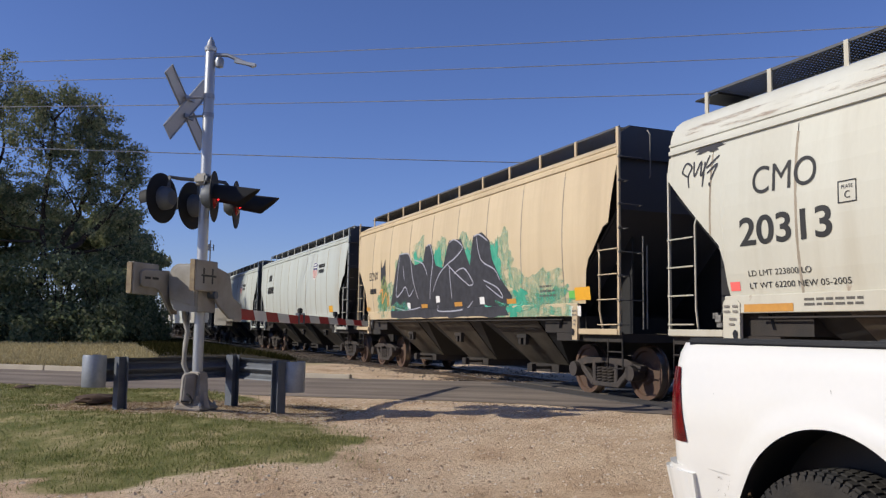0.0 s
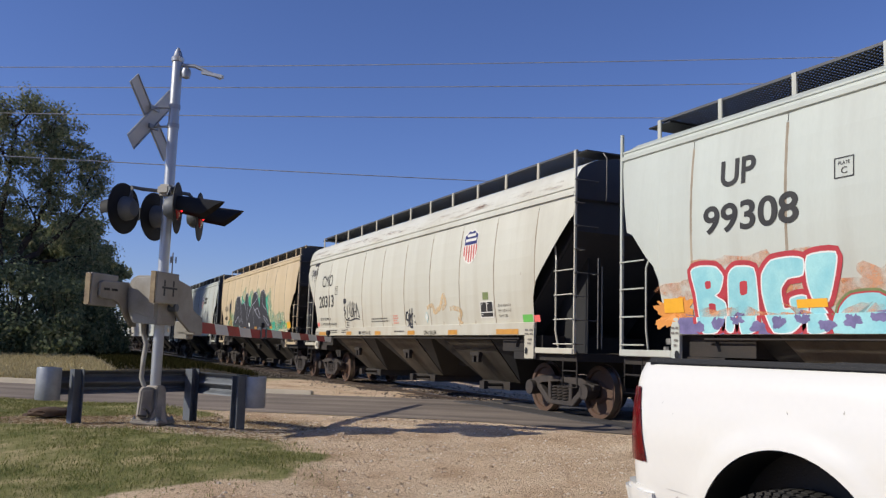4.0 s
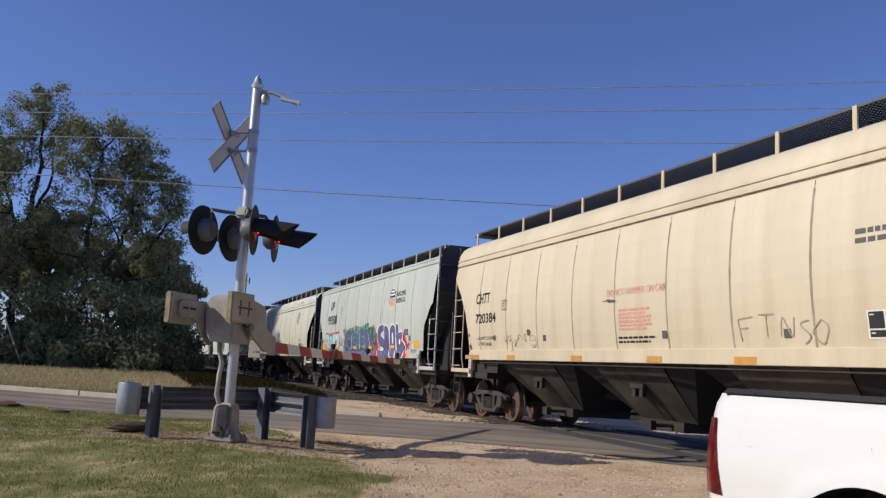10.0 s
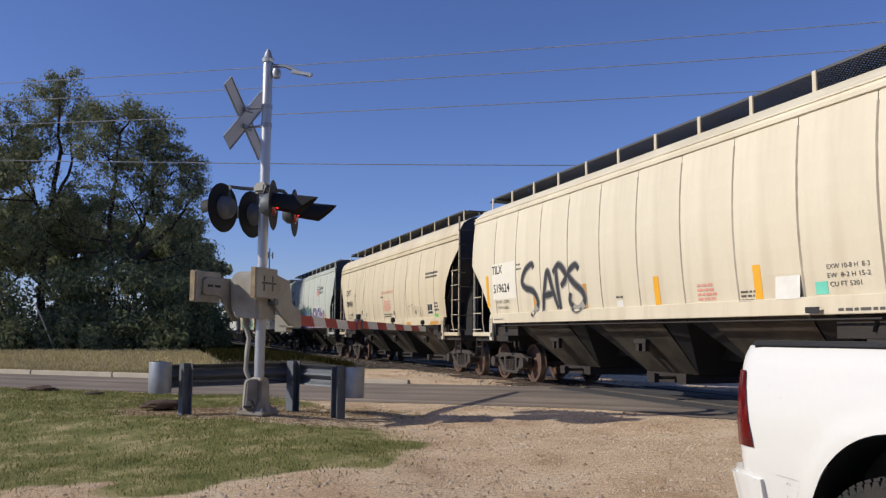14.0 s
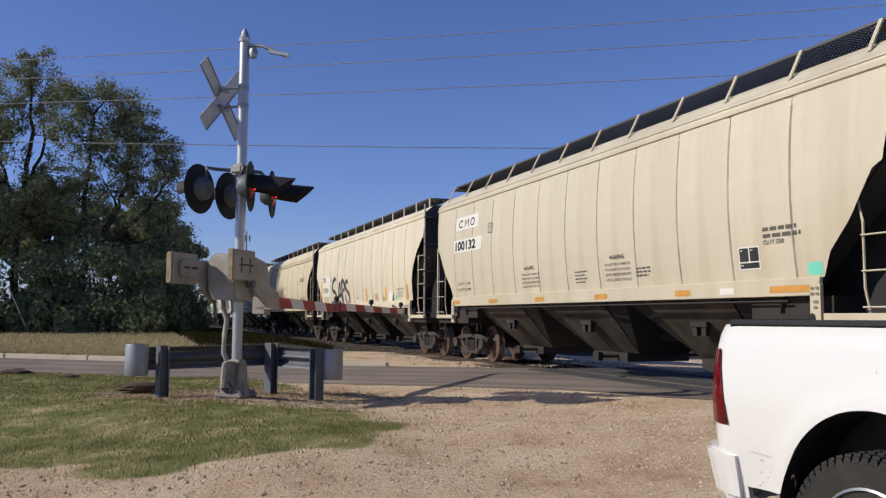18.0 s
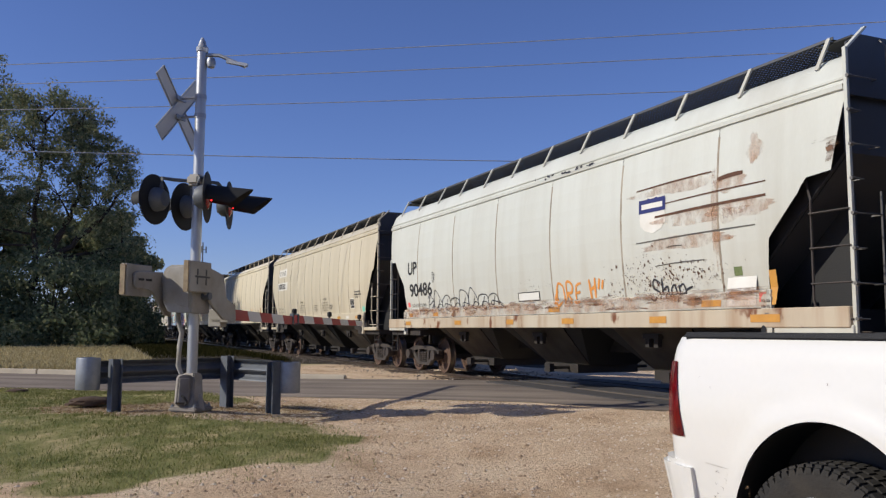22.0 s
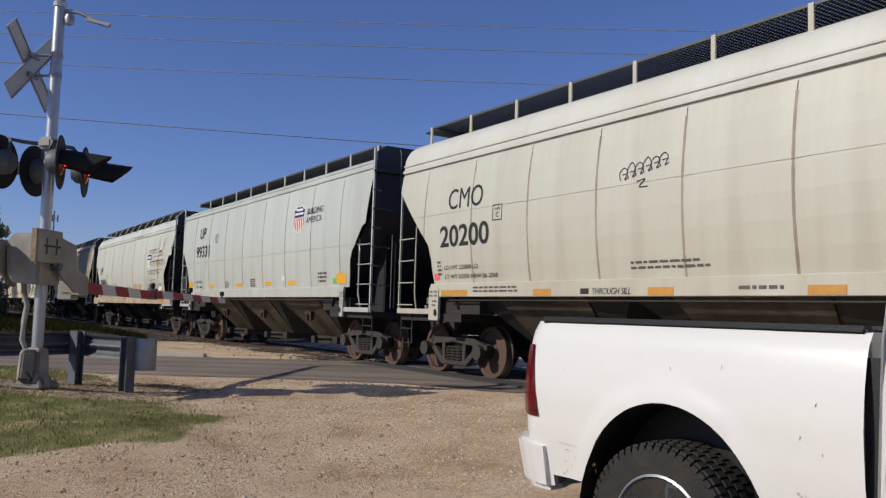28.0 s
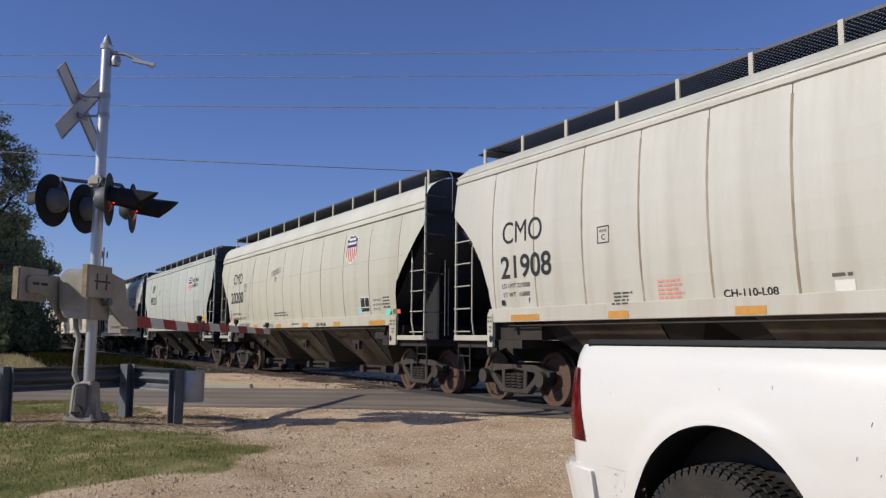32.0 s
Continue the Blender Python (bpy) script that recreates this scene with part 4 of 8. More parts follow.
def side_frame_mesh():
    """A cast three-piece truck frame: arched top, hanging bottom chord, openings."""
    bm = bmesh.new()
    m = Matrix(((0, 0, 1, -0.06), (1, 0, 0, 0), (0, 1, 0, 0), (0, 0, 0, 1)))
    for s in (-1, 1):
        slab(bm, [(0, 0.70), (s * 0.62, 0.70), (s * 0.98, 0.58), (s * 1.06, 0.60), (s * 1.06, 0.50), (s * 0.98, 0.46), (s * 0.80, 0.46), (s * 0.60, 0.58), (0, 0.60)], m, 0.14)
        slab(bm, [(s * 0.80, 0.62), (s * 0.90, 0.56), (s * 0.42, 0.18), (s * 0.30, 0.24)], m, 0.12)
        slab(bm, [(s * 0.30, 0.62), (s * 0.40, 0.62), (s * 0.38, 0.24), (s * 0.28, 0.24)], m, 0.15)
    slab(bm, [(-0.42, 0.18), (0.42, 0.18), (0.34, 0.27), (-0.34, 0.27)], m, 0.16)
    return to_mesh("side_frame", beveled(bm, 0.015, 1), M["truck_iron"])


def spring_mesh():
    bm = bmesh.new()
    for y in (0.0,):
        pts = [(0.075 * math.cos(a), y + 0.075 * math.sin(a), 0.27 + 0.26 * a / (math.tau * 5)) for a in [math.tau * 5 * k / 60 for k in range(61)]]
        tube(bm, pts, 0.017, 5)
    return to_mesh("spring", bm, M["truck_iron"], True)


SIDE_FRAME, SPRINGS = side_frame_mesh(), spring_mesh()
bm = bmesh.new()
lathe(bm, [(0.0, -0.14), (0.09, -0.14), (0.125, -0.10), (0.135, 0.0), (0.135, 0.12)], Matrix(), 14)
BEARING = to_mesh("bearing_cap", bm, M["truck_iron"], True)
bm = bmesh.new()
box(bm, -0.95, 0.95, -0.2, 0.2, 0.42, 0.72)
BOLSTER = to_mesh("bolster", beveled(bm, 0.03, 1), M["truck_iron"])
WHEELSETS = []


def bogie(car, y):
    b = part("bogie", BOLSTER, None, car, "dusty brown cast-steel bogie", at=pose(0, y, 0))
    for s in (-1, 1):
        part("side_frame", SIDE_FRAME, None, b, at=pose(s * 1.0, 0, 0))
        for y1 in (-0.17, 0.0, 0.17):
            part("spring", SPRINGS, None, b, at=pose(s * 1.0, y1, 0))
        for e in (-0.89, 0.89):
            part("bearing_cap", BEARING, None, b, at=pose(s * 1.04, e, 0.457, 0, -90 * s, 0) @ pose(0, 0, 0, 180, 0, 0))
    for e in (-0.89, 0.89):
        w = part("wheelset", AXLE, None, car, "rust-brown wheels on an axle", at=pose(0, y + e, 0.457))
        for s in (-1, 1):
            part("wheel", WHEEL, None, w, at=pose(s * 0.76, 0, 0, 0, -90 * s, 0))
        WHEELSETS.append((w, y + e))


BRAKE_PARTS = material("brake_gear", lin(70, 68, 66), 0.6, 0.2, 0.3, 10, 60, 0.3, lin(180, 176, 168), 0.8)


def hopper_car(front_y, rear_y, eave, chord, fcut, rcut, paint, label, seams, style):
    """A covered hopper car; its posts stand at front_y and rear_y when the clip begins."""
    half = (front_y - rear_y) / 2
    rail_paint = M["truck_iron"] if paint is PAINT["white"] else paint
    car = thing("covered_hopper_car", pose(TRACK, (front_y + rear_y) / 2, 0.004), label, "railway car", "cars of the train")
    car["half_length"] = half
    side = Side(eave, 0.22 if style in ("flat", "bent") else 0.0)
    # side plates between the seams
    first, pitch = seams
    cutsy = [half - first]
    while cutsy[-1] - pitch > -half + 0.7:
        cutsy.append(cutsy[-1] - pitch)
    edges = [half] + cutsy + [-half]
    mid = to_mesh("side_panel", side_panel(side, -pitch / 2 + 0.006, pitch / 2 - 0.006, 99, fcut, rcut, -1, 8), paint)
    for y1, y0 in zip(edges, edges[1:]):
        if min(y0 + half, half - y1) < 1.3:
            part("side_panel", side_panel(side, y0 + 0.006, y1 - 0.006, half, fcut, rcut, -1, 18), paint, car)
        else:
            part("side_panel", mid, None, car, at=pose(0, (y0 + y1) / 2, 0))
    for y0 in cutsy:
        bm = bmesh.new()
        low = side.z0
        for cut, inset in ((fcut, half - y0), (rcut, y0 + half)):
            if inset < 1.35:
                low = max(low, cut_at(cut, inset))
        zs = [low + (eave - 0.12 - low) * j / 9 for j in range(10)]
        wob = [0.006 * noise.noise((y0, z * 2.0, half)) for z in zs]
        a = [bm.verts.new((-side.shell(z) + 0.008, y0 - 0.024 + q, z)) for z, q in zip(zs, wob)]
        b = [bm.verts.new((-side.shell(z) - 0.003, y0 + q, z)) for z, q in zip(zs, wob)]
        c = [bm.verts.new((-side.shell(z) + 0.008, y0 + 0.024 + q, z)) for z, q in zip(zs, wob)]
        for j in range(9):
            bm.faces.new((a[j], b[j], b[j + 1], a[j + 1]))
            bm.faces.new((b[j], c[j], c[j + 1], b[j + 1]))
        part("weld_seam", bm, SEAM, car)
    part("far_side", side_panel(side, -half, half, half, fcut, rcut, 1, 40), paint, car)
    # roof and top chord
    bm = bmesh.new()
    h = side.half(eave)
    p = [(h - 0.02, eave - 0.01), (h + 0.028, eave + 0.012), (h + 0.032, eave + 0.07), (h, eave + 0.085), (h - 0.005, eave + 0.12), (h + 0.012, eave + 0.13), (h + 0.012, eave + 0.155), (h - 0.02, eave + 0.165), (1.44, max(eave + 0.21, 4.30)), (1.30, 4.42)]
    if chord > 0.4:
        h = side.half(eave)
        p = [(h - 0.02, eave - 0.02), (h - 0.012, eave + 0.03), (h + 0.024, eave + 0.04), (h + 0.026, eave + 0.10), (h - 0.006, eave + 0.11), (h - 0.006, eave + 0.16), (h + 0.016, eave + 0.17), (h + 0.016, eave + 0.20), (h - 0.014, eave + 0.21), (h - 0.02, eave + 0.28), (1.49, 4.18), (1.42, 4.29), (1.30, 4.38)]
    p += [(1.12, 4.46), (0.7, 4.54), (0.0, 4.58)] if chord > 0.4 else [(0.7, 4.50), (0.0, 4.55)]
    prof = p + [(-x, z) for x, z in p[-2::-1]]
    ra = [bm.verts.new((x, half - 0.03, z)) for x, z in prof]
    rb = [bm.verts.new((x, -half + 0.03, z)) for x, z in prof]
    for i in range(len(prof) - 1):
        bm.faces.new((ra[i], ra[i + 1], rb[i + 1], rb[i]))
    part("roof", bm, ROOF_SKYLIT if chord > 0.4 and style == "ridged" else paint, car, smooth=True)
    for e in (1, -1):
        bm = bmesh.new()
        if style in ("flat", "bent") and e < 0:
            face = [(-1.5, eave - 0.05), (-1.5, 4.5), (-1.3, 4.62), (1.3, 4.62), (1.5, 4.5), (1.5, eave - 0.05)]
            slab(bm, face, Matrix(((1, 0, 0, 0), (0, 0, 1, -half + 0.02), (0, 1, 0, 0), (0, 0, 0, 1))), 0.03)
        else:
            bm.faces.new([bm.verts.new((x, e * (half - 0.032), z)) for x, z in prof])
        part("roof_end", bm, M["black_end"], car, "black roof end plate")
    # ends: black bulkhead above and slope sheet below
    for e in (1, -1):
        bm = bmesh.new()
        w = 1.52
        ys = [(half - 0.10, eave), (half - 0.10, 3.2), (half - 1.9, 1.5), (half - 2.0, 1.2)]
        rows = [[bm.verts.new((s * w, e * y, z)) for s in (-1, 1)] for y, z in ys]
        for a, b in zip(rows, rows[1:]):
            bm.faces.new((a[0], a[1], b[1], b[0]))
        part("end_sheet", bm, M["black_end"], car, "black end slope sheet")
        # side gussets, coloured near black for the shade inside the end
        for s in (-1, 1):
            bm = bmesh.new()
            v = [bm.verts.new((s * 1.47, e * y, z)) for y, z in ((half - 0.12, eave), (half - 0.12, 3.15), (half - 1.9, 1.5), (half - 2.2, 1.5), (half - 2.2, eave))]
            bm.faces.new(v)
            part("end_gusset", bm, M["inner_shade"], car)
        # corner posts, platform, ladder
        for s in (-1, 1):
            bm = bmesh.new()
            top = (4.46 if style in ("ridged", "round") else 4.42 if style == "bent" else 4.56) if e < 0 else cut_at(fcut, 0) + 0.1
            if e > 0 and style == "flat":
                top = 4.56
            thin = 0.016 if style in ("ridged", "round") else 0.026
            box(bm, s * 1.56 - 0.022, s * 1.56 + 0.022, e * half - thin, e * half + thin, 1.10, top)
            if style == "bent" and e < 0:
                slab(bm, [(1.582, 4.40), (1.538, 4.40), (1.20, 4.71), (1.245, 4.71)], Matrix(((s, 0, 0, 0), (0, 0, 1, e * half - thin), (0, 1, 0, 0), (0, 0, 0, 1))), 2 * thin)
            part("corner_post", beveled(bm, 0.004, 1), paint, car)
            # grab irons across the end, bolted to the post
            if e < 0:
                for j in range(9):
                    z = 1.27 + 0.4 * j
                    if z < top - 0.1:
                        bm = bmesh.new()
                        tube(bm, [(s * 1.56, -half - 0.045, z), (s * (1.12 if j % 2 else 1.40), -half - 0.045, z), (s * (1.12 if j % 2 else 1.40), -half + 0.1, z)], 0.01, 5)
                        tube(bm, [(s * 1.59, -half - 0.035, z), (s * 1.53, -half - 0.035, z)], 0.024, 6)
                        part("grab_iron", bm, GRAB, car)
                bm = bmesh.new()
                tube(bm, [(s * 1.10, -half - 0.02, 1.2), (s * 1.10, -half - 0.02, 2.75)], 0.013, 5)
                tube(bm, [(s * 1.02, -half - 0.02, 1.2), (s * 1.02, -half - 0.02, 2.6)], 0.013, 5)
                part("end_ladder_stile", bm, GRAB, car)
                bm = bmesh.new()
                tube(bm, [(s * 0.96, -half - 0.03, 3.75), (s * 0.96, -half - 0.06, 3.8), (s * 0.96, -half - 0.06, 4.5), (s * 0.96, -half + 0.05, 4.62)], 0.012, 5)
                part("grab_iron", bm, GRAB, car)
            bm = bmesh.new()
            i1 = half - 0.58
            zt = cut_at(fcut if e > 0 else rcut, 0.5) - 0.02
            tube(bm, [(s * 1.50, e * (i1 + 0.02), 1.15), (s * 1.56, e * i1, 1.5), (s * 1.56, e * i1, zt - 0.25), (s * 1.52, e * (i1 - 0.1), zt + 0.02)], 0.017, 6)
            part("ladder_stile", bm, rail_paint, car, smooth=True)
            rung = []
            for j in range(5):
                z = 1.27 + 0.42 * j
                if z < zt - 0.1:
                    bm = bmesh.new()
                    tube(bm, [(s * 1.60, e * half, z), (s * 1.60, e * i1, z)], 0.012, 5)
                    part("ladder_rung", bm, rail_paint, car)
            bm = bmesh.new()
            tube(bm, [(s * 1.5, e * half, 1.15), (s * 1.5, e * half, 0.55), (s * 1.5, e * (half - 0.42), 0.55), (s * 1.5, e * (half - 0.42), 1.15)], 0.016, 6)
            tube(bm, [(s * 1.5, e * half, 0.82), (s * 1.5, e * (half - 0.42), 0.82)], 0.014, 5)
            part("foot_step", bm, M["underframe"], car, smooth=True)
            bm = bmesh.new()
            jw = 0.32 if style == "ridged" else 0.17
            slab(bm, [(0.01, 1.0), (jw - 0.01, 1.0), (jw, 1.04), (jw, 1.55), (jw - 0.04, 1.6), (0.03, 1.6), (0, 1.55), (0, 1.04)], Matrix(((0, 0, 1, s * 1.6 - 0.02), (e * -1, 0, 0, e * (half - 1.2)), (0, 1, 0, 0), (0, 0, 0, 1))), 0.05)
            plate = part("jacking_plate", bm, paint, car)
            if s < 0:
                yc = e * (half - 1.2) - e * jw * 0.5
                bm = bmesh.new()
                bm.faces.new([bm.verts.new((-1.634, yc - e * 0.25 * jw + 0.045 * math.cos(a), 1.14 + 0.062 * math.sin(a))) for a in [math.tau * k / 14 for k in range(14)]])
                part("jacking_hole", bm, M["black_plastic"], plate, "dark jacking hole")
                bm = bmesh.new()
                for r, (p0, p1) in enumerate(((-0.4, -0.1), (0.08, 0.4), (-0.4, -0.12), (0.06, 0.42), (-0.3, 0.1), (-0.2, 0.12))):
                    z = (1.5, 1.5, 1.43, 1.43, 1.33, 1.26)[r]
                    bm.faces.new([bm.verts.new((-1.634, yc + jw * q, zz)) for q, zz in ((p0, z), (p1, z), (p1, z + 0.03), (p0, z + 0.03))])
                part("small_writing", bm, STENCIL, plate)["kind"] = "stuff"
            bm = bmesh.new()
            box(bm, s * 1.56 - 0.05, s * 1.56 + 0.05, e * half - 1.18 * (e > 0), e * half + 1.18 * (e < 0), 1.10, 1.20)
            part("end_sill", beveled(bm, 0.01, 1), paint, car)
        bm = bmesh.new()
        box(bm, -1.5, 1.5, min(e * half, e * (half - 2.1)), max(e * half, e * (half - 2.1)), 0.98, 1.12)
        part("end_platform", bm, M["underframe"], car)
        bm = bmesh.new()
        box(bm, -1.46, 1.46, min(e * (half - 1.15), e * (half - 2.6)), max(e * (half - 1.15), e * (half - 2.6)), 1.125, 1.42)
        part("bolster_web", bm, M["underframe"], car)
        # added plates that close the see-through end, black for the shade inside
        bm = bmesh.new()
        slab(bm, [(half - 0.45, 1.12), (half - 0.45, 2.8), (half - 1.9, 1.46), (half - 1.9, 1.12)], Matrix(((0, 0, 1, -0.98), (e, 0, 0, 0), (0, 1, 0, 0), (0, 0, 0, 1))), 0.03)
        web = to_mesh("end_web", bm, M["inner_shade"])
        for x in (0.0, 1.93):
            part("end_web", web, None, car, "added black plate that keeps the car end dark", at=pose(x, 0, 0))
        # brake gear
        bm = bmesh.new()
        if e > 0:
            for k in range(14):
                c = Vector((-1.25 + random.uniform(-0.15, 0.25), half - 0.75 - random.random() * 0.5, 1.2 + random.random() * 0.3))
                box(bm, c.x - 0.05, c.x + 0.05, c.y - random.uniform(0.03, 0.08), c.y + 0.05, c.z - 0.05, c.z + random.uniform(0.03, 0.08))
            tube(bm, [(-1.2, half - 0.95, 1.12), (-1.2, half - 0.95, 2.6)], 0.02, 5)
            part("brake_gear", bm, BRAKE_PARTS, car)
        # coupler
        bm = bmesh.new()
        box(bm, -0.1, 0.1, min(e * half, e * (half + 0.55)), max(e * half, e * (half + 0.55)), 0.78, 0.98)
        box(bm, -0.2, 0.2, min(e * (half + 0.45), e * (half + 0.7)), max(e * (half + 0.45), e * (half + 0.7)), 0.72, 1.04)
        part("coupler", beveled(bm, 0.02, 1), M["underframe"], car)
    # sills
    for s in (-1, 1):
        if paint is PAINT["white"]:
            bm = bmesh.new()
            box(bm, s * 1.59 - 0.04, s * 1.59 + 0.04, -half + 0.03, half - 0.03, 1.17, 1.415)
            part("lower_sill", beveled(bm, 0.012, 1), RUSTY_SILL, car, "rust-streaked white lower sill")
        bm = bmesh.new()
        box(bm, s * 1.575 - 0.03, s * 1.575 + 0.03, -half + 1.22, half - 1.22, 1.42, 1.655)
        part("side_sill", beveled(bm, 0.008, 1), paint, car)
        bm = bmesh.new()
        tube(bm, [(s * 1.56, -half + 1.8, 1.36), (s * 1.56, half - 1.8, 1.36)], 0.016, 5)
        part("train_line_pipe", bm, M["underframe"], car)
    bm = bmesh.new()
    box(bm, -0.3, 0.3, -half + 0.05, half - 0.05, 0.72, 1.02)
    part("centre_sill", bm, M["underframe"], car)
    # hopper bays
    room = 2 * half - 4.7
    bay = room / 3
    for k in range(3):
        yc = -room / 2 + bay * (k + 0.5)
        for sx in (-1, 1):
            bm, low = bmesh.new(), bmesh.new()
            q = [(sx * 1.53, yc - 1.08, 1.43), (sx * 1.53, yc + 1.08, 1.43), (sx * 0.55, yc + 0.8, 0.46), (sx * 0.55, yc - 0.8, 0.46)]
            bm.faces.new([bm.verts.new(v) for v in q])
            bmesh.ops.solidify(bm, geom=bm.faces[:], thickness=0.03)
            part("hopper_bay", bm, HOPPER, car, "dusty sloping hopper bay")
            # sheets between the bays; their shade is put into the black colour
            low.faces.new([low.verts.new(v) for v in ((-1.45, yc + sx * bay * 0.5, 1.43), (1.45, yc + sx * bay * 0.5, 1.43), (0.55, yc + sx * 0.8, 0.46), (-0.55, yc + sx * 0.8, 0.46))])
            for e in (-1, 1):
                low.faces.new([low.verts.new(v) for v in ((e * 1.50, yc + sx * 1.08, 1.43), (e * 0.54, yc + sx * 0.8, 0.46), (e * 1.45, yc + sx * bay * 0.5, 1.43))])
            part("cross_sheet", low, M["inner_shade"], car, "cross sheet of the bay, black for its shade")
        bm = bmesh.new()
        box(bm, -0.7, 0.7, yc - 0.62, yc + 0.62, 0.30, 0.47)
        tube(bm, [(-1.15, yc - 0.3, 0.40), (1.15, yc - 0.3, 0.40)], 0.035, 6)
        box(bm, -1.2, -1.1, yc - 0.4, yc - 0.2, 0.32, 0.48)
        part("outlet_gate", bm, M["underframe"], car)
        bm = bmesh.new()
        box(bm, -1.24, -1.14, yc - 0.2, yc + 0.2, 1.0, 1.08)
        box(bm, -1.22, -1.14, yc - 0.16, yc - 0.06, 0.86, 1.0)
        box(bm, -1.22, -1.14, yc + 0.06, yc + 0.16, 0.86, 1.0)
        part("vibrator_bracket", bm, M["underframe"], car)
    # running boards
    for s in (-1, 1):
        bm = bmesh.new()
        for k in range(13):
            x = 0.56 + 0.052 * k
            box(bm, s * x - 0.013, s * x + 0.013, -half + 0.5, half - 0.5, 4.705, 4.711)
        n = int((2 * half - 1.0) / 0.075)
        for k in range(n + 1):
            y = -half + 0.5 + (2 * half - 1.0) * k / n
            box(bm, min(s * 0.53, s * 1.21), max(s * 0.53, s * 1.21), y - 0.022, y + 0.022, 4.711, 4.716)
        part("running_board", bm, M["grating"], car, "dark open-mesh walkway")
        bm = bmesh.new()
        for x in (0.53, 1.22):
            box(bm, s * x - 0.008, s * x + 0.008, -half + 0.45, half - 0.45, 4.70, 4.735)
        part("board_edge", bm, BOARD_EDGE, car)
        m = round((2 * half - 1.0) / 1.3)
        bm = bmesh.new()
        if style == "bent":
            slab(bm, [(0.235 * s, -0.40), (0.21 * s, -0.40), (-0.02 * s, 0.03), (0.008 * s, 0.03)], Matrix(((1, 0, 0, 0), (0, 0, 1, -0.03), (0, 1, 0, 0), (0, 0, 0, 1))), 0.06)
        else:
            box(bm, -0.012, 0.012, -0.035, 0.035, -0.33, 0.03)
        br = to_mesh("board_bracket", bm, paint)
        for i in range(m + 1):
            part("board_bracket", br, None, car, at=pose(s * 1.235, -half + 0.5 + (2 * half - 1.0) * i / m, 4.70))
    # hatch coloured dark for the shade under the walkways, not in car paint
    bm = bmesh.new()
    box(bm, -0.30, 0.30, -half + 0.9, half - 0.9, 4.48, 4.69)
    part("hatch_coaming", beveled(bm, 0.02, 1), M["black_end"], car, "trough hatch along the roof, dark for the shade there")
    for e in (-1, 1):
        bm = bmesh.new()
        box(bm, -1.2, 1.2, e * (half - 0.45) - 0.25, e * (half - 0.45) + 0.25, 4.66, 4.685)
        part("end_walkway", bm, M["grating"], car)
    bogie(car, half - 1.2)
    bogie(car, -half + 1.2)
    return car, side


SEAM = material("weld_dirt", lin(172, 161, 144), 0.8, 0, 0.2, 4, 40, 0.1, lin(132, 119, 102), 0.9, (1, 1, 0.4))
HOPPER = material("hopper_paint", lin(128, 118, 104), 0.75, 0, 0.15, 2.0, 30, 0.1, lin(88, 79, 69), 0.9, (1, 1, 0.5))
STENCIL = material("stencil_ink", lin(128, 122, 114), 0.6, 0, 0.1, 3, 40, 0)
GRAB = material("grab_iron", lin(112, 110, 106), 0.5, 0.2, 0.15, 8, 50, 0.1, lin(84, 80, 76), 0.6)
BOARD_EDGE = material("board_edge", lin(96, 97, 100), 0.5, 0.3, 0.1)

# same paint as the sides, whitened for the skylight on the roof
ROOF_SKYLIT = painted_steel("roof_skylit", lin(212, 212, 202), lin(176, 168, 148), 0.0, 0.2)
RUSTY_SILL = painted_steel("rusty_sill", lin(206, 198, 178), lin(150, 112, 78), 0.55, 0.7)
PAINT = {
    "tan": painted_steel("tan_paint", lin(214, 194, 160), lin(160, 138, 108)),
    "bluegrey": painted_steel("bluegrey_paint", lin(194, 201, 194), lin(158, 156, 148)),
    "white": painted_steel("white_paint", lin(208, 211, 203), lin(170, 163, 146), 0.05, 0.2),
    "offwhite": painted_steel("offwhite_paint", lin(208, 207, 194), lin(166, 156, 134), 0.1),
    "cream": painted_steel("cream_paint", lin(221, 208, 180), lin(170, 152, 122)),
    "palecream": painted_steel("palecream_paint", lin(230, 220, 196), lin(180, 166, 138)),
    "beige": painted_steel("beige_paint", lin(211, 202, 179), lin(166, 152, 126)),
    "grey": painted_steel("grey_paint", lin(197, 204, 200), lin(158, 150, 134)),
    "putty": painted_steel("putty_paint", lin(202, 202, 188), lin(160, 150, 130)),
    "ash": painted_steel("ash_paint", lin(206, 205, 196), lin(156, 148, 132)),
    "dull": painted_steel("dull_paint", lin(186, 184, 176), lin(120, 110, 98), 0.15),
}



TRAIN = {}
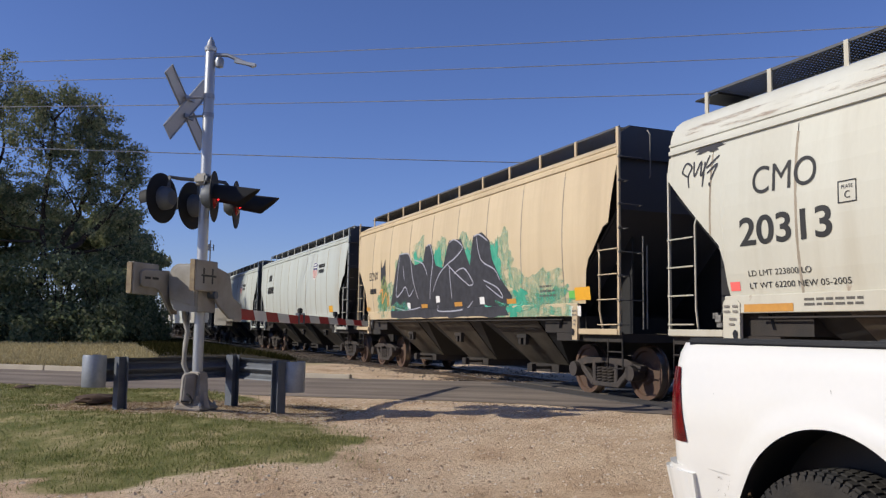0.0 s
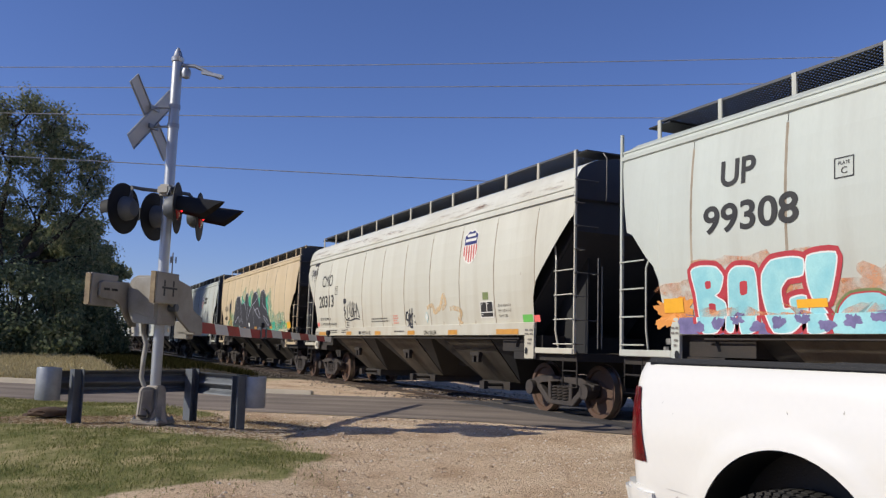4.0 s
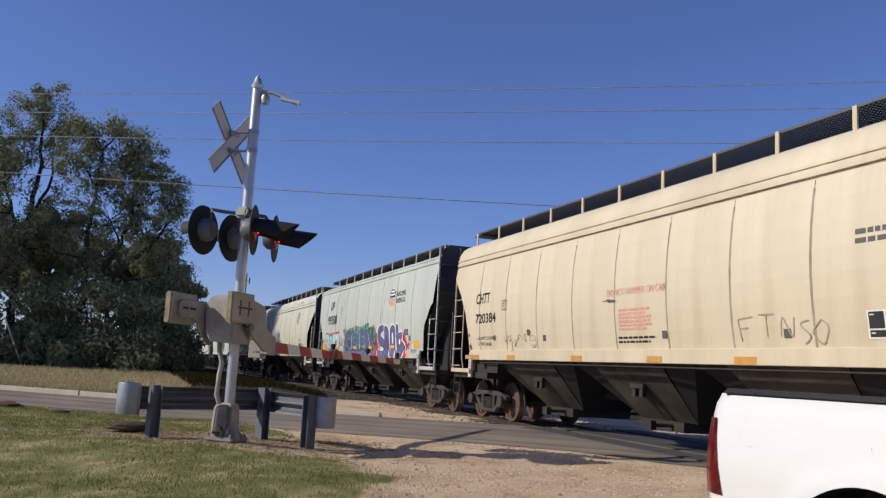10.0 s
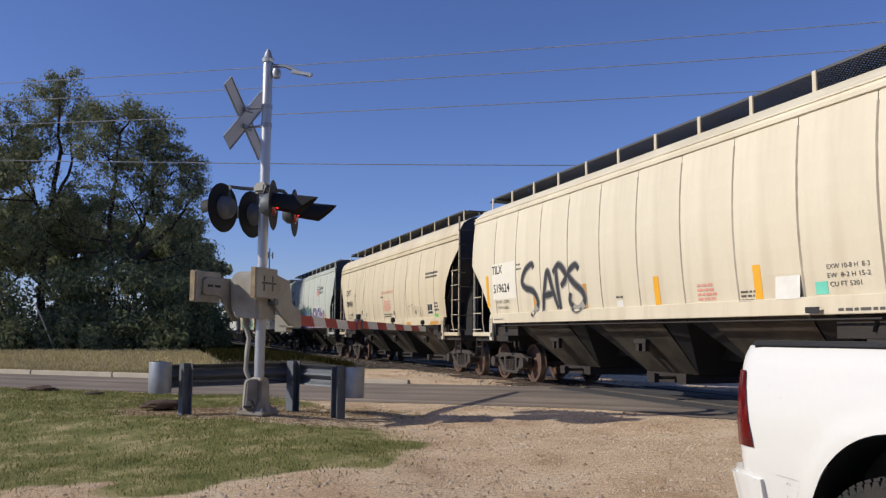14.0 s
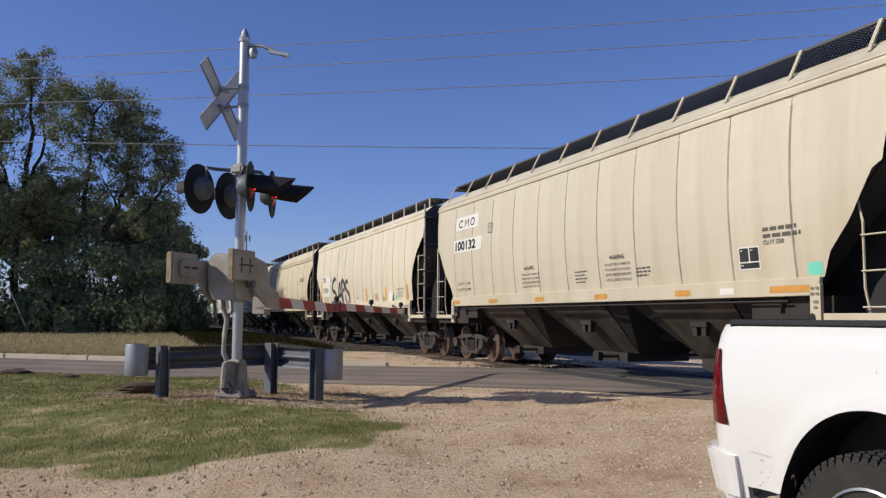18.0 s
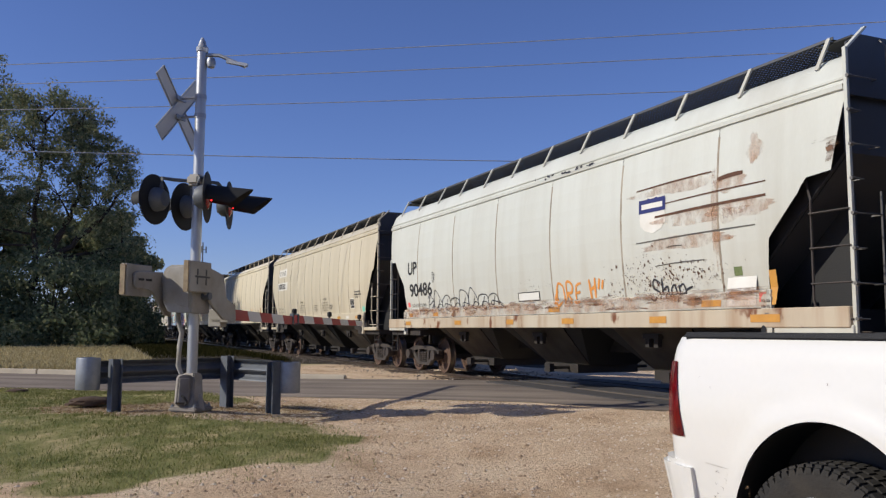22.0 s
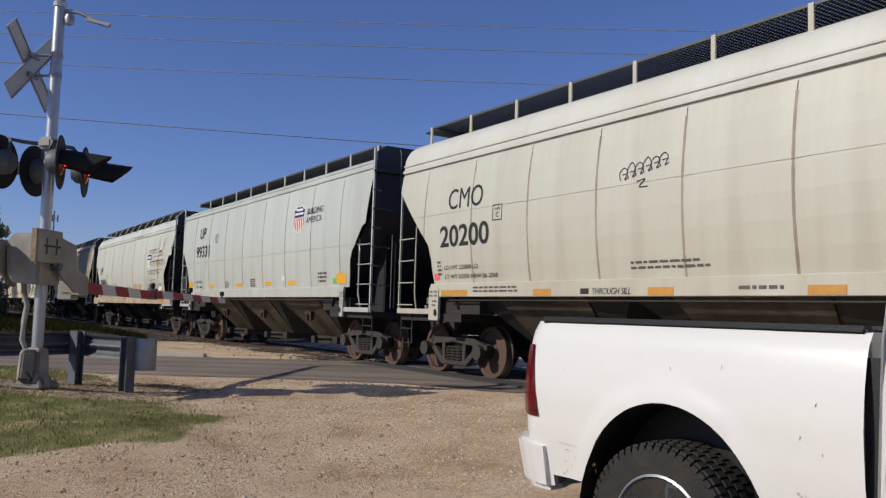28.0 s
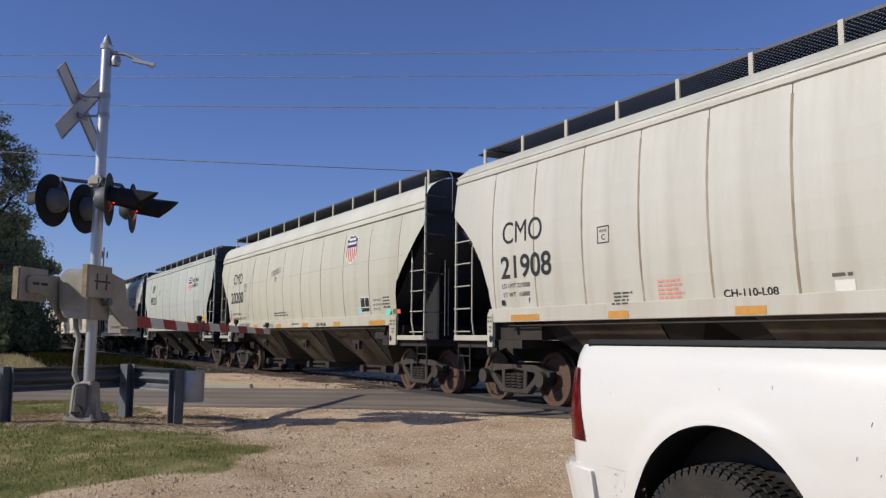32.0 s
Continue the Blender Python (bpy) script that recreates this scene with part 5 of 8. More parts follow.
#      key      front   rear   eave chord front cut  rear cut  paint
UPS, CMOS = (1.62, 1.64), (1.0, 1.54)
CARS = (
    ("lead_e", 111.2, 95.8, 4.10, 0.3, CUT_STEP, CUT_STEP, "dull", "weathered grey covered hopper car with dark ribs", UPS, "flat"),
    ("lead_d", 94.6, 79.3, 4.10, 0.3, CUT_STEP, CUT_STEP, "grey", "pale grey covered hopper car far down the line", UPS, "flat"),
    ("lead_c", 78.1, 62.6, 4.10, 0.3, CUT_STEP, CUT_STEP, "dull", "dull grey covered hopper car far down the line", UPS, "flat"),
    ("lead_b", 60.6, 44.4, 4.10, 0.3, CUT_STEP, CUT_STEP, "grey", "pale grey covered hopper car with a black end", UPS, "flat"),
    ("lead_a", 43.1, 27.4, 4.12, 0.2, CUT_STEP, CUT_STEP, "grey", "light grey covered hopper car with a small shield", UPS, "flat"),
    ("ecnx", 26.1, 11.51, 4.12, 0.2, CUT_STEP, CUT_STEP, "tan", "tan covered hopper car with black and teal graffiti", (1.62, 1.61), "flat"),
    ("cmo_a", 10.2, -5.83, 3.78, 0.5, CUT_SLANT, CUT_SLANT, "offwhite", "off-white covered hopper car with rusty roof edge", CMOS, "ridged"),
    ("up_a", -7.11, -22.3, 4.12, 0.2, CUT_STEP, CUT_STEP, "bluegrey", "pale blue-grey covered hopper car with colourful graffiti", UPS, "flat"),
    ("chtt", -23.72, -39.65, 3.80, 0.5, CUT_ROUND, CUT_ROUND, "cream", "cream covered hopper car with red stencilled notice", (1.8, 1.51), "round"),
    ("tilx", -40.86, -55.87, 4.06, 0.15, CUT_LOW, CUT_ROUND, "palecream", "cream covered hopper car with a black spray-painted word", (1.55, 1.305), "round"),
    ("cno", -57.04, -72.13, 4.03, 0.2, CUT_STEP_BEIGE, CUT_STEP_BEIGE, "beige", "beige covered hopper car with patched white number panels", (1.45, 1.2), "bent"),
    ("up_b", -73.31, -88.86, 3.92, 0.3, CUT_STEP_LONG, CUT_STEP_LONG, "white", "white covered hopper car with rust scars and tags", (2.2, 2.25), "bent"),
    ("up_c", -90.12, -104.67, 4.12, 0.2, CUT_STEP, CUT_STEP, "grey", "light grey covered hopper car with a shield emblem", UPS, "flat"),
    ("cmo_b", -105.9, -121.84, 3.79, 0.5, CUT_SLANT, CUT_SLANT, "putty", "putty-grey covered hopper car with a large shield emblem", CMOS, "ridged"),
    ("cmo_c", -123.11, -139.1, 4.06, 0.15, CUT_SLANT_TALL, CUT_SLANT_TALL, "ash", "light grey covered hopper car with black numbers", (1.38, 1.24), "round"),
)
for key, f0, r0, ev, ch, fc, rc, pt, lab, sm, st in CARS:
    TRAIN[key] = hopper_car(f0, r0, ev, ch, fc, rc, PAINT[pt], lab, sm, st)

# ---- writing, tape and paint on the cars ----
INK = material("black_ink", lin(32, 32, 34), 0.6, 0, 0.1, 3, 40, 0, lin(60, 58, 54), 0.5)
GREYINK = material("faded_ink", lin(92, 88, 82), 0.6, 0, 0.1, 3, 40, 0)
FADED = material("washed_ink", lin(172, 160, 140), 0.7, 0, 0.2, 5, 40, 0, lin(150, 140, 124), 0.7)
REDINK = material("red_ink", lin(220, 146, 130), 0.6, 0, 0.1, 3, 40, 0, lin(224, 168, 148), 0.7)
WHITE = material("white_label", lin(232, 230, 222), 0.5, 0, 0.05, 3, 40, 0, lin(206, 200, 186), 0.5)
NAVY = material("navy_label", lin(44, 50, 110), 0.5, 0, 0.08, 3, 40, 0)
SHIELD_RED = material("shield_red", lin(206, 92, 84), 0.5, 0, 0.08, 3, 40, 0)
GREEN = material("green_label", lin(110, 190, 90), 0.5, 0, 0.08, 3, 40, 0)
PINK = material("pink_label", lin(244, 112, 106), 0.5, 0, 0.05, 3, 40, 0)
TEALP = material("teal_label", lin(120, 214, 190), 0.5, 0, 0.08, 3, 40, 0)
SPRAY = material("black_spray", lin(40, 40, 46), 0.7, 0, 0.15, 6, 60, 0, lin(66, 66, 74), 0.6)
TEAL = material("teal_spray", lin(40, 150, 122), 0.7, 0, 0.2, 5, 50, 0, lin(96, 180, 150), 0.7)
SILVER = material("silver_spray", lin(170, 170, 182), 0.6, 0, 0.1, 6, 50, 0)
PURPLE = material("purple_spray", lin(78, 72, 112), 0.7, 0, 0.15, 4, 40, 0, lin(112, 112, 160), 0.7)
SKYBLUE = material("skyblue_spray", lin(134, 196, 206), 0.7, 0, 0.12, 4, 40, 0, lin(170, 220, 220), 0.7)
CRIMSON = material("crimson_spray", lin(184, 56, 66), 0.7, 0, 0.15, 4, 40, 0, lin(150, 40, 52), 0.7)
ORANGE = material("orange_spray", lin(226, 150, 70), 0.7, 0, 0.15, 4, 40, 0)
OLIVE = material("olive_spray", lin(96, 112, 66), 0.7, 0, 0.2, 4, 40, 0, lin(140, 150, 100), 0.6)
WHITESPRAY = material("white_spray", lin(232, 230, 228), 0.7, 0, 0.05, 4, 40, 0)
RUST = material("rust_scar", lin(98, 66, 48), 0.9, 0, 0.2, 5, 50, 0.3, lin(72, 50, 40), 0.8)


def mist(name, col, scale, stretch, lo, hi, col2=None):
    """Thin paint or rust: patchy cover that lets the paint below show."""
    m = material(name, col, 0.75, 0, 0.15, 5, 50, 0, col2, 0.7)
    t = m.node_tree
    co, mp, n, r = (t.nodes.new("ShaderNode" + k) for k in ("TexCoord", "Mapping", "TexNoise", "ValToRGB"))
    mp.inputs["Scale"].default_value = stretch
    n.inputs["Scale"].default_value, n.inputs["Detail"].default_value, n.inputs["Roughness"].default_value = scale, 7, 0.7
    r.color_ramp.elements[0].position, r.color_ramp.elements[1].position = lo, hi
    t.links.new(co.outputs["Object"], mp.inputs[0])
    t.links.new(mp.outputs[0], n.inputs["Vector"])
    t.links.new(n.outputs[0], r.inputs[0])
    t.links.new(r.outputs[0], t.nodes["Principled BSDF"].inputs["Alpha"])
    return m


TEALMIST = mist("teal_mist", lin(62, 158, 130), 3.5, (1, 1.6, 0.9), 0.36, 0.78, lin(120, 190, 160))
RUSTMIST = mist("rust_mist", lin(170, 116, 78), 3.2, (1, 1.5, 1.0), 0.38, 0.92, lin(196, 148, 108))
ROOFRUST = mist("roof_rust", lin(150, 112, 82), 2.4, (1, 0.45, 5.0), 0.50, 0.80, lin(124, 88, 64))
RUSTDARK = mist("rust_dark", lin(126, 92, 68), 4, (1, 0.5, 2.4), 0.44, 0.66, lin(92, 64, 50))
ORANGEMIST = mist("orange_mist", lin(216, 138, 92), 4, (1, 1, 1), 0.36, 0.8, lin(226, 170, 120))
FLECK = mist("rust_fleck", lin(104, 72, 52), 18, (1, 1, 0.8), 0.60, 0.68)
FADEORANGE = mist("faded_orange", lin(232, 196, 146), 6, (1, 1, 1), 0.3, 0.75)


class Sheet:
    """Writes on one car by distance back from its front post and height."""
    def __init__(self, key, after=99.0, shift=0.0):
        self.after, self.shift = after, shift
        self.car, self.side = TRAIN[key]
        self.half = self.car["half_length"]

    def at(self, u):
        return u + self.shift if u > self.after else u

    def text(self, s, u0, u1, z, h, mat=INK, thick=0.0, slant=0.0, label=""):
        cu = bpy.data.curves.new("probe", "FONT")
        cu.body, cu.size = s, h / 0.7
        ob = bpy.data.objects.new("probe", cu)
        me = bpy.data.meshes.new_from_object(ob)
        w = max((v.co.x for v in me.vertices), default=1)
        bpy.data.objects.remove(ob)
        bpy.data.meshes.remove(me)
        return lettering(self.side, s, self.half - self.at(u0), z, h, mat, self.car, "lettering", (u1 - u0) / w, thick, slant, label)

    def rect(self, u0, u1, z0, z1, mat, name="label", off=0.0035, label="", sill=False):
        return patch(self.side, self.half - self.at(u0), z0, u1 - u0, z1 - z0, mat, self.car, name, off, label, None)

    def bars(self, u0, u1, z, n, pitch, mat=GREYINK, h=0.035, seed=0):
        """Lines of small writing that cannot be read."""
        rng = random.Random(seed + int(u0 * 100))
        for i in range(n):
            a = u0
            e = u1 - rng.uniform(0, 0.25) * (u1 - u0)
            zz = z - i * pitch
            bm = bmesh.new()
            while a < e:
                b = min(e, a + rng.uniform(0.05, 0.16))
                ys = [bm.verts.new((-self.side.half(q) - 0.005, self.half - self.at(p), q)) for p, q in ((a, zz), (b, zz), (b, zz + h), (a, zz + h))]
                bm.faces.new(ys)
                a = b + 0.03
            part("small_writing", bm, mat, self.car)["kind"] = "stuff"

    def tape(self, spots, mat=None, z=1.435, h=0.10):
        for u0, u1 in spots:
            self.rect(u0, u1, z, z + h, mat or M["orange_tape"], "reflector", 0.004, sill=z < 1.6)

    def plate_c(self, u0, u1, z0, z1):
        t = 0.014
        bm = bmesh.new()
        for a, b, c, d in ((u0, u1, z0, z0 + t), (u0, u1, z1 - t, z1), (u0, u0 + t, z0, z1), (u1 - t, u1, z0, z1)):
            bm.faces.new([bm.verts.new((-self.side.half(q) - 0.005, self.half - self.at(p), q)) for p, q in ((a, c), (b, c), (b, d), (a, d))])
        part("stencil_frame", bm, INK, self.car)
        m, w = (u0 + u1) / 2, u1 - u0
        self.text("C", m - w * 0.16, m + w * 0.16, z0 + 0.2 * (z1 - z0), (z1 - z0) * 0.32)
        self.text("PLATE", m - w * 0.3, m + w * 0.3, z0 + 0.64 * (z1 - z0), (z1 - z0) * 0.17)

    def shield(self, u0, u1, z0, z1, faded=False):
        """An emblem: a navy field over red and white stripes, in a white edge."""
        out = ((0, 0.42), (0.03, 0.25), (0.2, 0.1), (0.5, 0), (0.8, 0.1), (0.97, 0.25), (1, 0.42), (0.95, 0.62), (0.98, 0.86), (0.82, 0.9), (0.68, 1.0), (0.5, 0.95), (0.32, 1.0), (0.18, 0.9), (0.02, 0.86), (0.05, 0.62))

        def shape(s, off, mat, lo=0.0, hi=1.0, x0=0.0, x1=1.0):
            bm = bmesh.new()
            vs = []
            for a, b in out:
                a, b = 0.5 + (a - 0.5) * s, 0.5 + (b - 0.5) * s
                vs.append(bm.verts.new((a, b, 0)))
            bm.faces.new(vs)
            for co, no in (((0, lo, 0), (0, -1, 0)), ((0, hi, 0), (0, 1, 0)), ((x0, 0, 0), (-1, 0, 0)), ((x1, 0, 0), (1, 0, 0))):
                bmesh.ops.bisect_plane(bm, geom=bm.verts[:] + bm.edges[:] + bm.faces[:], plane_co=co, plane_no=no, clear_outer=True)
            for v in bm.verts:
                u, z = u0 + (u1 - u0) * v.co.x, z0 + (z1 - z0) * v.co.y
                v.co = Vector((-self.side.half(z) - off, self.half - self.at(u), z))
            part("emblem", bm, mat, self.car)
        shape(1.0, 0.004, WHITE)
        shape(0.92, 0.006, NAVY, 0.56 if not faded else 0.68)
        if faded:
            return
        for k in range(6):
            shape(0.92, 0.006, SHIELD_RED, 0, 0.54, 0.05 + 0.165 * k, 0.05 + 0.165 * k + 0.08)
        for k, (a, b) in enumerate(((0.22, 0.78), (0.14, 0.86))):
            z = z0 + (z1 - z0) * (0.79 - 0.14 * k)
            self.rect(u0 + (u1 - u0) * a, u0 + (u1 - u0) * b, z, z + 0.08 * (z1 - z0), WHITE, "emblem", 0.008)

    def data_box(self, u0, u1, z0, z1):
        self.rect(u0, u1, z0, z1, WHITE, "data_plate", 0.004)
        w, h = u1 - u0, z1 - z0
        for a, b, c, d in ((0.05, 0.48, 0.36, 0.94), (0.54, 0.95, 0.36, 0.94), (0.05, 0.95, 0.06, 0.3)):
            self.rect(u0 + a * w, u0 + b * w, z0 + c * h, z0 + d * h, INK, "data_plate", 0.006)
            self.rect(u0 + (a + 0.04) * w, u0 + (a + 0.16) * w, z0 + (d - 0.12) * h, z0 + (d - 0.08) * h, WHITE, "data_plate", 0.008)

    def poly(self, outline, mat, off=0.005, name="graffiti", label=""):
        """A filled outline, cut into bands so that it follows the curve of the side."""
        bm = bmesh.new()
        bm.faces.new([bm.verts.new((self.at(u), z, 0)) for u, z in outline])
        bmesh.ops.triangulate(bm, faces=bm.faces[:])
        lo, hi = min(z for _, z in outline), max(z for _, z in outline)
        for k in range(1, max(2, int((hi - lo) / 0.12))):
            bmesh.ops.bisect_plane(bm, geom=bm.verts[:] + bm.edges[:] + bm.faces[:], plane_co=(0, lo + 0.12 * k, 0), plane_no=(0, 1, 0))
        for z in (1.655, 1.659):
            bmesh.ops.bisect_plane(bm, geom=bm.verts[:] + bm.edges[:] + bm.faces[:], plane_co=(0, z, 0), plane_no=(0, 1, 0))
        for v in bm.verts:
            v.co = Vector((-self.side.half(v.co.y) - off, self.half - v.co.x, v.co.y))
        return part(name, bm, mat, self.car, label)

    def spray(self, lines, width, mat=SPRAY, off=0.006, label=""):
        strokes(self.side, [[(self.at(a), b) for a, b in ln] for ln in lines], width, mat, self.car, "graffiti", off, label)

    def blob(self, u, z, ru, rz, seed, mat, off=0.0045, rough=0.3, label="", corner=None):
        return blob(self.side, self.at(u), z, ru, rz, seed, mat, self.car, "graffiti", off, 56 if max(ru, rz) > 0.05 else 9, rough, label, corner)


def reporting(sh, mark, number, um, un, zm, zn, hm, hn, load=None):
    sh.text(mark, um[0], um[1], zm, hm)
    sh.text(number, un[0], un[1], zn, hn, thick=0.010)
    if load:
        for k, (s, w) in enumerate(load):
            sh.text(s, un[0] + 0.1, un[0] + 0.1 + w, 1.9 - 0.16 * k, 0.075)


# tan car with black and teal graffiti
sh = Sheet("ecnx")
sh.text("ECNX", 1.35, 2.2, 2.62, 0.24)
sh.bars(1.4, 2.15, 2.2, 1, 0.2, INK, 0.16)
for k, (u, z, a, b) in enumerate(((5.6, 2.95, 0.9, 0.45), (7.2, 2.9, 0.9, 0.45), (8.6, 2.8, 0.7, 0.5), (10.3, 2.5, 0.55, 0.75), (11.5, 1.95, 1.1, 0.42), (12.5, 1.72, 0.9, 0.3), (4.2, 2.2, 0.8, 0.6), (11.4, 1.55, 1.4, 0.2), (3.0, 2.0, 0.7, 0.4))):
    sh.blob(u, z, a, b, k, TEALMIST, 0.0036 + 0.0002 * k, 0.9)
for k, (u, z, a, b) in enumerate(((5.55, 2.7, 0.35, 0.4), (7.0, 2.6, 0.35, 0.4), (8.65, 2.65, 0.2, 0.4), (10.2, 2.55, 0.25, 0.5), (9.9, 1.52, 0.5, 0.14), (10.9, 1.6, 0.3, 0.2), (11.2, 1.85, 0.3, 0.2))):
    sh.blob(u, z, a, b, 12 + k, TEAL, 0.0056, 0.9)
sh.poly(((3.4, 1.46), (3.25, 1.82), (3.55, 2.25), (3.8, 2.8), (4.05, 3.22), (4.68, 3.25), (5.05, 2.98), (5.3, 2.85), (5.92, 2.9), (6.06, 3.3), (6.42, 3.32), (6.8, 2.75), (7.25, 2.65), (7.6, 3.3), (8.3, 3.28), (8.5, 3.05), (8.85, 2.62), (9.0, 3.28), (9.45, 3.32), (9.85, 3.1), (10.0, 2.67), (10.37, 2.24), (10.85, 1.85), (10.6, 1.6), (10.75, 1.46)), SPRAY, 0.0065, label="black sprayed letters")
for k, (a, b) in enumerate(((3.5, 4.9), (5.4, 6.9), (7.2, 8.7), (8.7, 10.5))):
    rag = random.Random(k)
    sh.spray([[(a + (b - a) * q + rag.uniform(-0.1, 0.1), 1.46 + rag.uniform(0, 0.08)) for q in (0.1, 0.4, 0.7, 1.0)]], 0.1, SPRAY, 0.0067)
sh.spray([[(4.12, 3.2), (3.95, 2.6), (3.8, 2.07), (4.2, 2.15), (4.57, 2.3), (4.83, 2.04), (5.17, 2.2)], [(4.07, 3.23), (4.72, 3.21), (4.97, 3.03), (5.2, 2.4), (5.5, 1.94)], [(5.24, 3.0), (5.9, 2.85), (6.2, 2.56)], [(6.12, 3.28), (6.36, 3.3), (6.6, 2.9), (6.45, 2.4), (6.32, 1.92)], [(7.63, 3.25), (7.94, 3.29), (8.43, 3.07), (8.0, 2.85), (7.54, 2.73), (7.0, 2.5), (6.56, 2.1)]], 0.035, SILVER, 0.0085)
sh.spray([[(7.54, 2.73), (8.1, 2.45), (8.77, 2.16)], [(7.93, 2.48), (8.51, 2.57), (8.99, 2.22), (8.77, 2.16)], [(9.03, 3.26), (9.32, 3.28), (9.76, 3.1)], [(9.19, 3.22), (9.45, 2.7), (10.1, 2.45), (10.35, 2.2)], [(9.54, 2.24), (10.2, 2.05), (10.39, 1.83), (9.65, 2.13)], [(7.67, 2.65), (7.73, 1.89)], [(4.4, 2.9), (4.5, 2.5)], [(6.8, 1.75), (7.0, 1.6), (8.4, 1.62), (8.9, 1.8)], [(3.6, 1.75), (4.5, 1.66), (5.6, 1.72)]], 0.032, SILVER, 0.0085)
sh.poly(((2.45, 3.2), (2.55, 2.95), (2.7, 3.0), (2.85, 3.2), (2.9, 2.7), (2.8, 2.3), (2.6, 2.2), (2.45, 2.6)), SPRAY, 0.005)
sh.blob(2.75, 2.1, 0.4, 0.35, 6, OLIVE, 0.0058, 0.8)
sh.blob(2.65, 1.8, 0.5, 0.25, 7, TEALMIST, 0.006, 0.8)
sh.spray([[(2.3, 2.2), (2.6, 2.3), (2.5, 1.9), (2.9, 2.2), (3.0, 1.8), (3.1, 2.1)]], 0.05, ORANGE, 0.0066)
for u, z in ((4.75, 1.78), (6.85, 1.9), (9.4, 1.8)):
    sh.rect(u - 0.12, u + 0.12, z - 0.08, z + 0.08, WHITESPRAY, "label", 0.0095)
sh.tape(((0.95, 1.3), (3.2, 3.6), (5.69, 6.12), (7.86, 8.3), (10.59, 11.0)), z=1.70)
for o in sh.car.children:
    if o.name.startswith("reflector"):
        o.location.x -= 0.006
sh.rect(13.25, 13.75, 1.70, 1.93, M["yellow_tape"], "yellow_placard")
sh.rect(13.05, 13.25, 1.72, 1.88, GREEN)
sh.bars(12.0, 12.6, 1.98, 3, 0.09)
sh.rect(13.1, 13.5, 1.42, 1.6, WHITE, "label", 0.004)

# off-white car
for key in ("cmo_a", "cmo_b"):
    sh = Sheet(key, 3.45, 0.37 if key == "cmo_a" else -0.03)
    a = key == "cmo_a"
    reporting(sh, "CMO", "20313" if a else "20200", (1.80, 2.87), (1.57, 3.07), 2.96, 2.31, 0.36, 0.36, (("LD LMT 223800 LO", 1.05), ("LT WT 62200 NEW 05-2005", 1.6)) if a else (("LD LMT 223800 LO", 1.05), ("LT WT 62200 NEW 06-2005", 1.6)))
    sh.plate_c(3.18, 3.44, 2.66, 2.92)
    sh.rect(1.32, 1.5, 1.72, 1.84, PINK)
    sh.shield(11.55, 12.22, 2.9, 3.65) if a else sh.shield(11.95, 12.65, 2.92, 3.65)
    sh.data_box(12.35, 12.9, 1.77, 2.1) if a else sh.data_box(12.83, 13.35, 1.73, 2.09)
    e = 13.1 if a else 13.55
    sh.text("EXW 10-8 H 8-4", e, e + 0.5, 1.97, 0.05, GREYINK)
    sh.text("EW  5-0 H 15-0", e, e + 0.5, 1.87, 0.05, GREYINK)
    sh.text("CU FT 5200", e, e + 0.36, 1.77, 0.05, GREYINK)
    d = 0.0 if a else 0.3
    sh.tape(((1.59, 2.43), (3.95 + d, 4.37 + d), (6.3 + d, 6.73 + d), (8.57 + d, 9.01 + d), (10.86 + d, 11.31 + d), (13.04 + d, 13.9 + d)))
    sh.rect(5.02 + d, 5.19 + d, 1.455, 1.535, INK, "emblem", 0.005)
    sh.text("THROUGH SILL", 5.25 + d, 6.0 + d, 1.45, 0.09, slant=0.2)
    sh.text("CH-110-L04", 9.55 + d * 1.3, 10.24 + d * 1.3, 1.44, 0.09, thick=0.002)
    sh.bars(5.98 + d, 7.45 + d, 1.85, 2, 0.07, GREYINK, 0.03)
    sh.bars(2.6, 3.9, 1.56, 2, 0.06, GREYINK, 0.03)
    for m, ms in ((0.3, 0.1),):
        sh.bars(7.7 + d, 8.4 + d, 1.5, 1, 0.1, GREYINK, 0.04)
sh = Sheet("cmo_a", 3.45, 0.37)
sh.spray([[(0.5, 3.42), (0.38, 3.5), (0.45, 3.62), (0.58, 3.55), (0.52, 3.42), (0.55, 3.25)], [(0.62, 3.62), (0.66, 3.4), (0.78, 3.6), (0.8, 3.38), (0.95, 3.66)], [(0.86, 3.58), (0.84, 3.22)], [(0.9, 3.48), (1.15, 3.62)], [(0.92, 3.4), (1.12, 3.5), (1.0, 3.3)], [(0.98, 3.26), (1.0, 3.2)]], 0.034)
sh.blob(0.95, 3.76, 0.24, 0.06, 3, SPRAY, 0.006, 0.8)
sh.blob(4.15 - 0.37, 2.43, 0.13, 0.09, 4, SPRAY, 0.006, 0.25)
sh.blob(4.75 - 0.37, 2.2, 0.5, 0.2, 9, mist("grey_mist", lin(120, 118, 112), 4, (1, 1, 1), 0.40, 0.95), 0.005, 0.5)
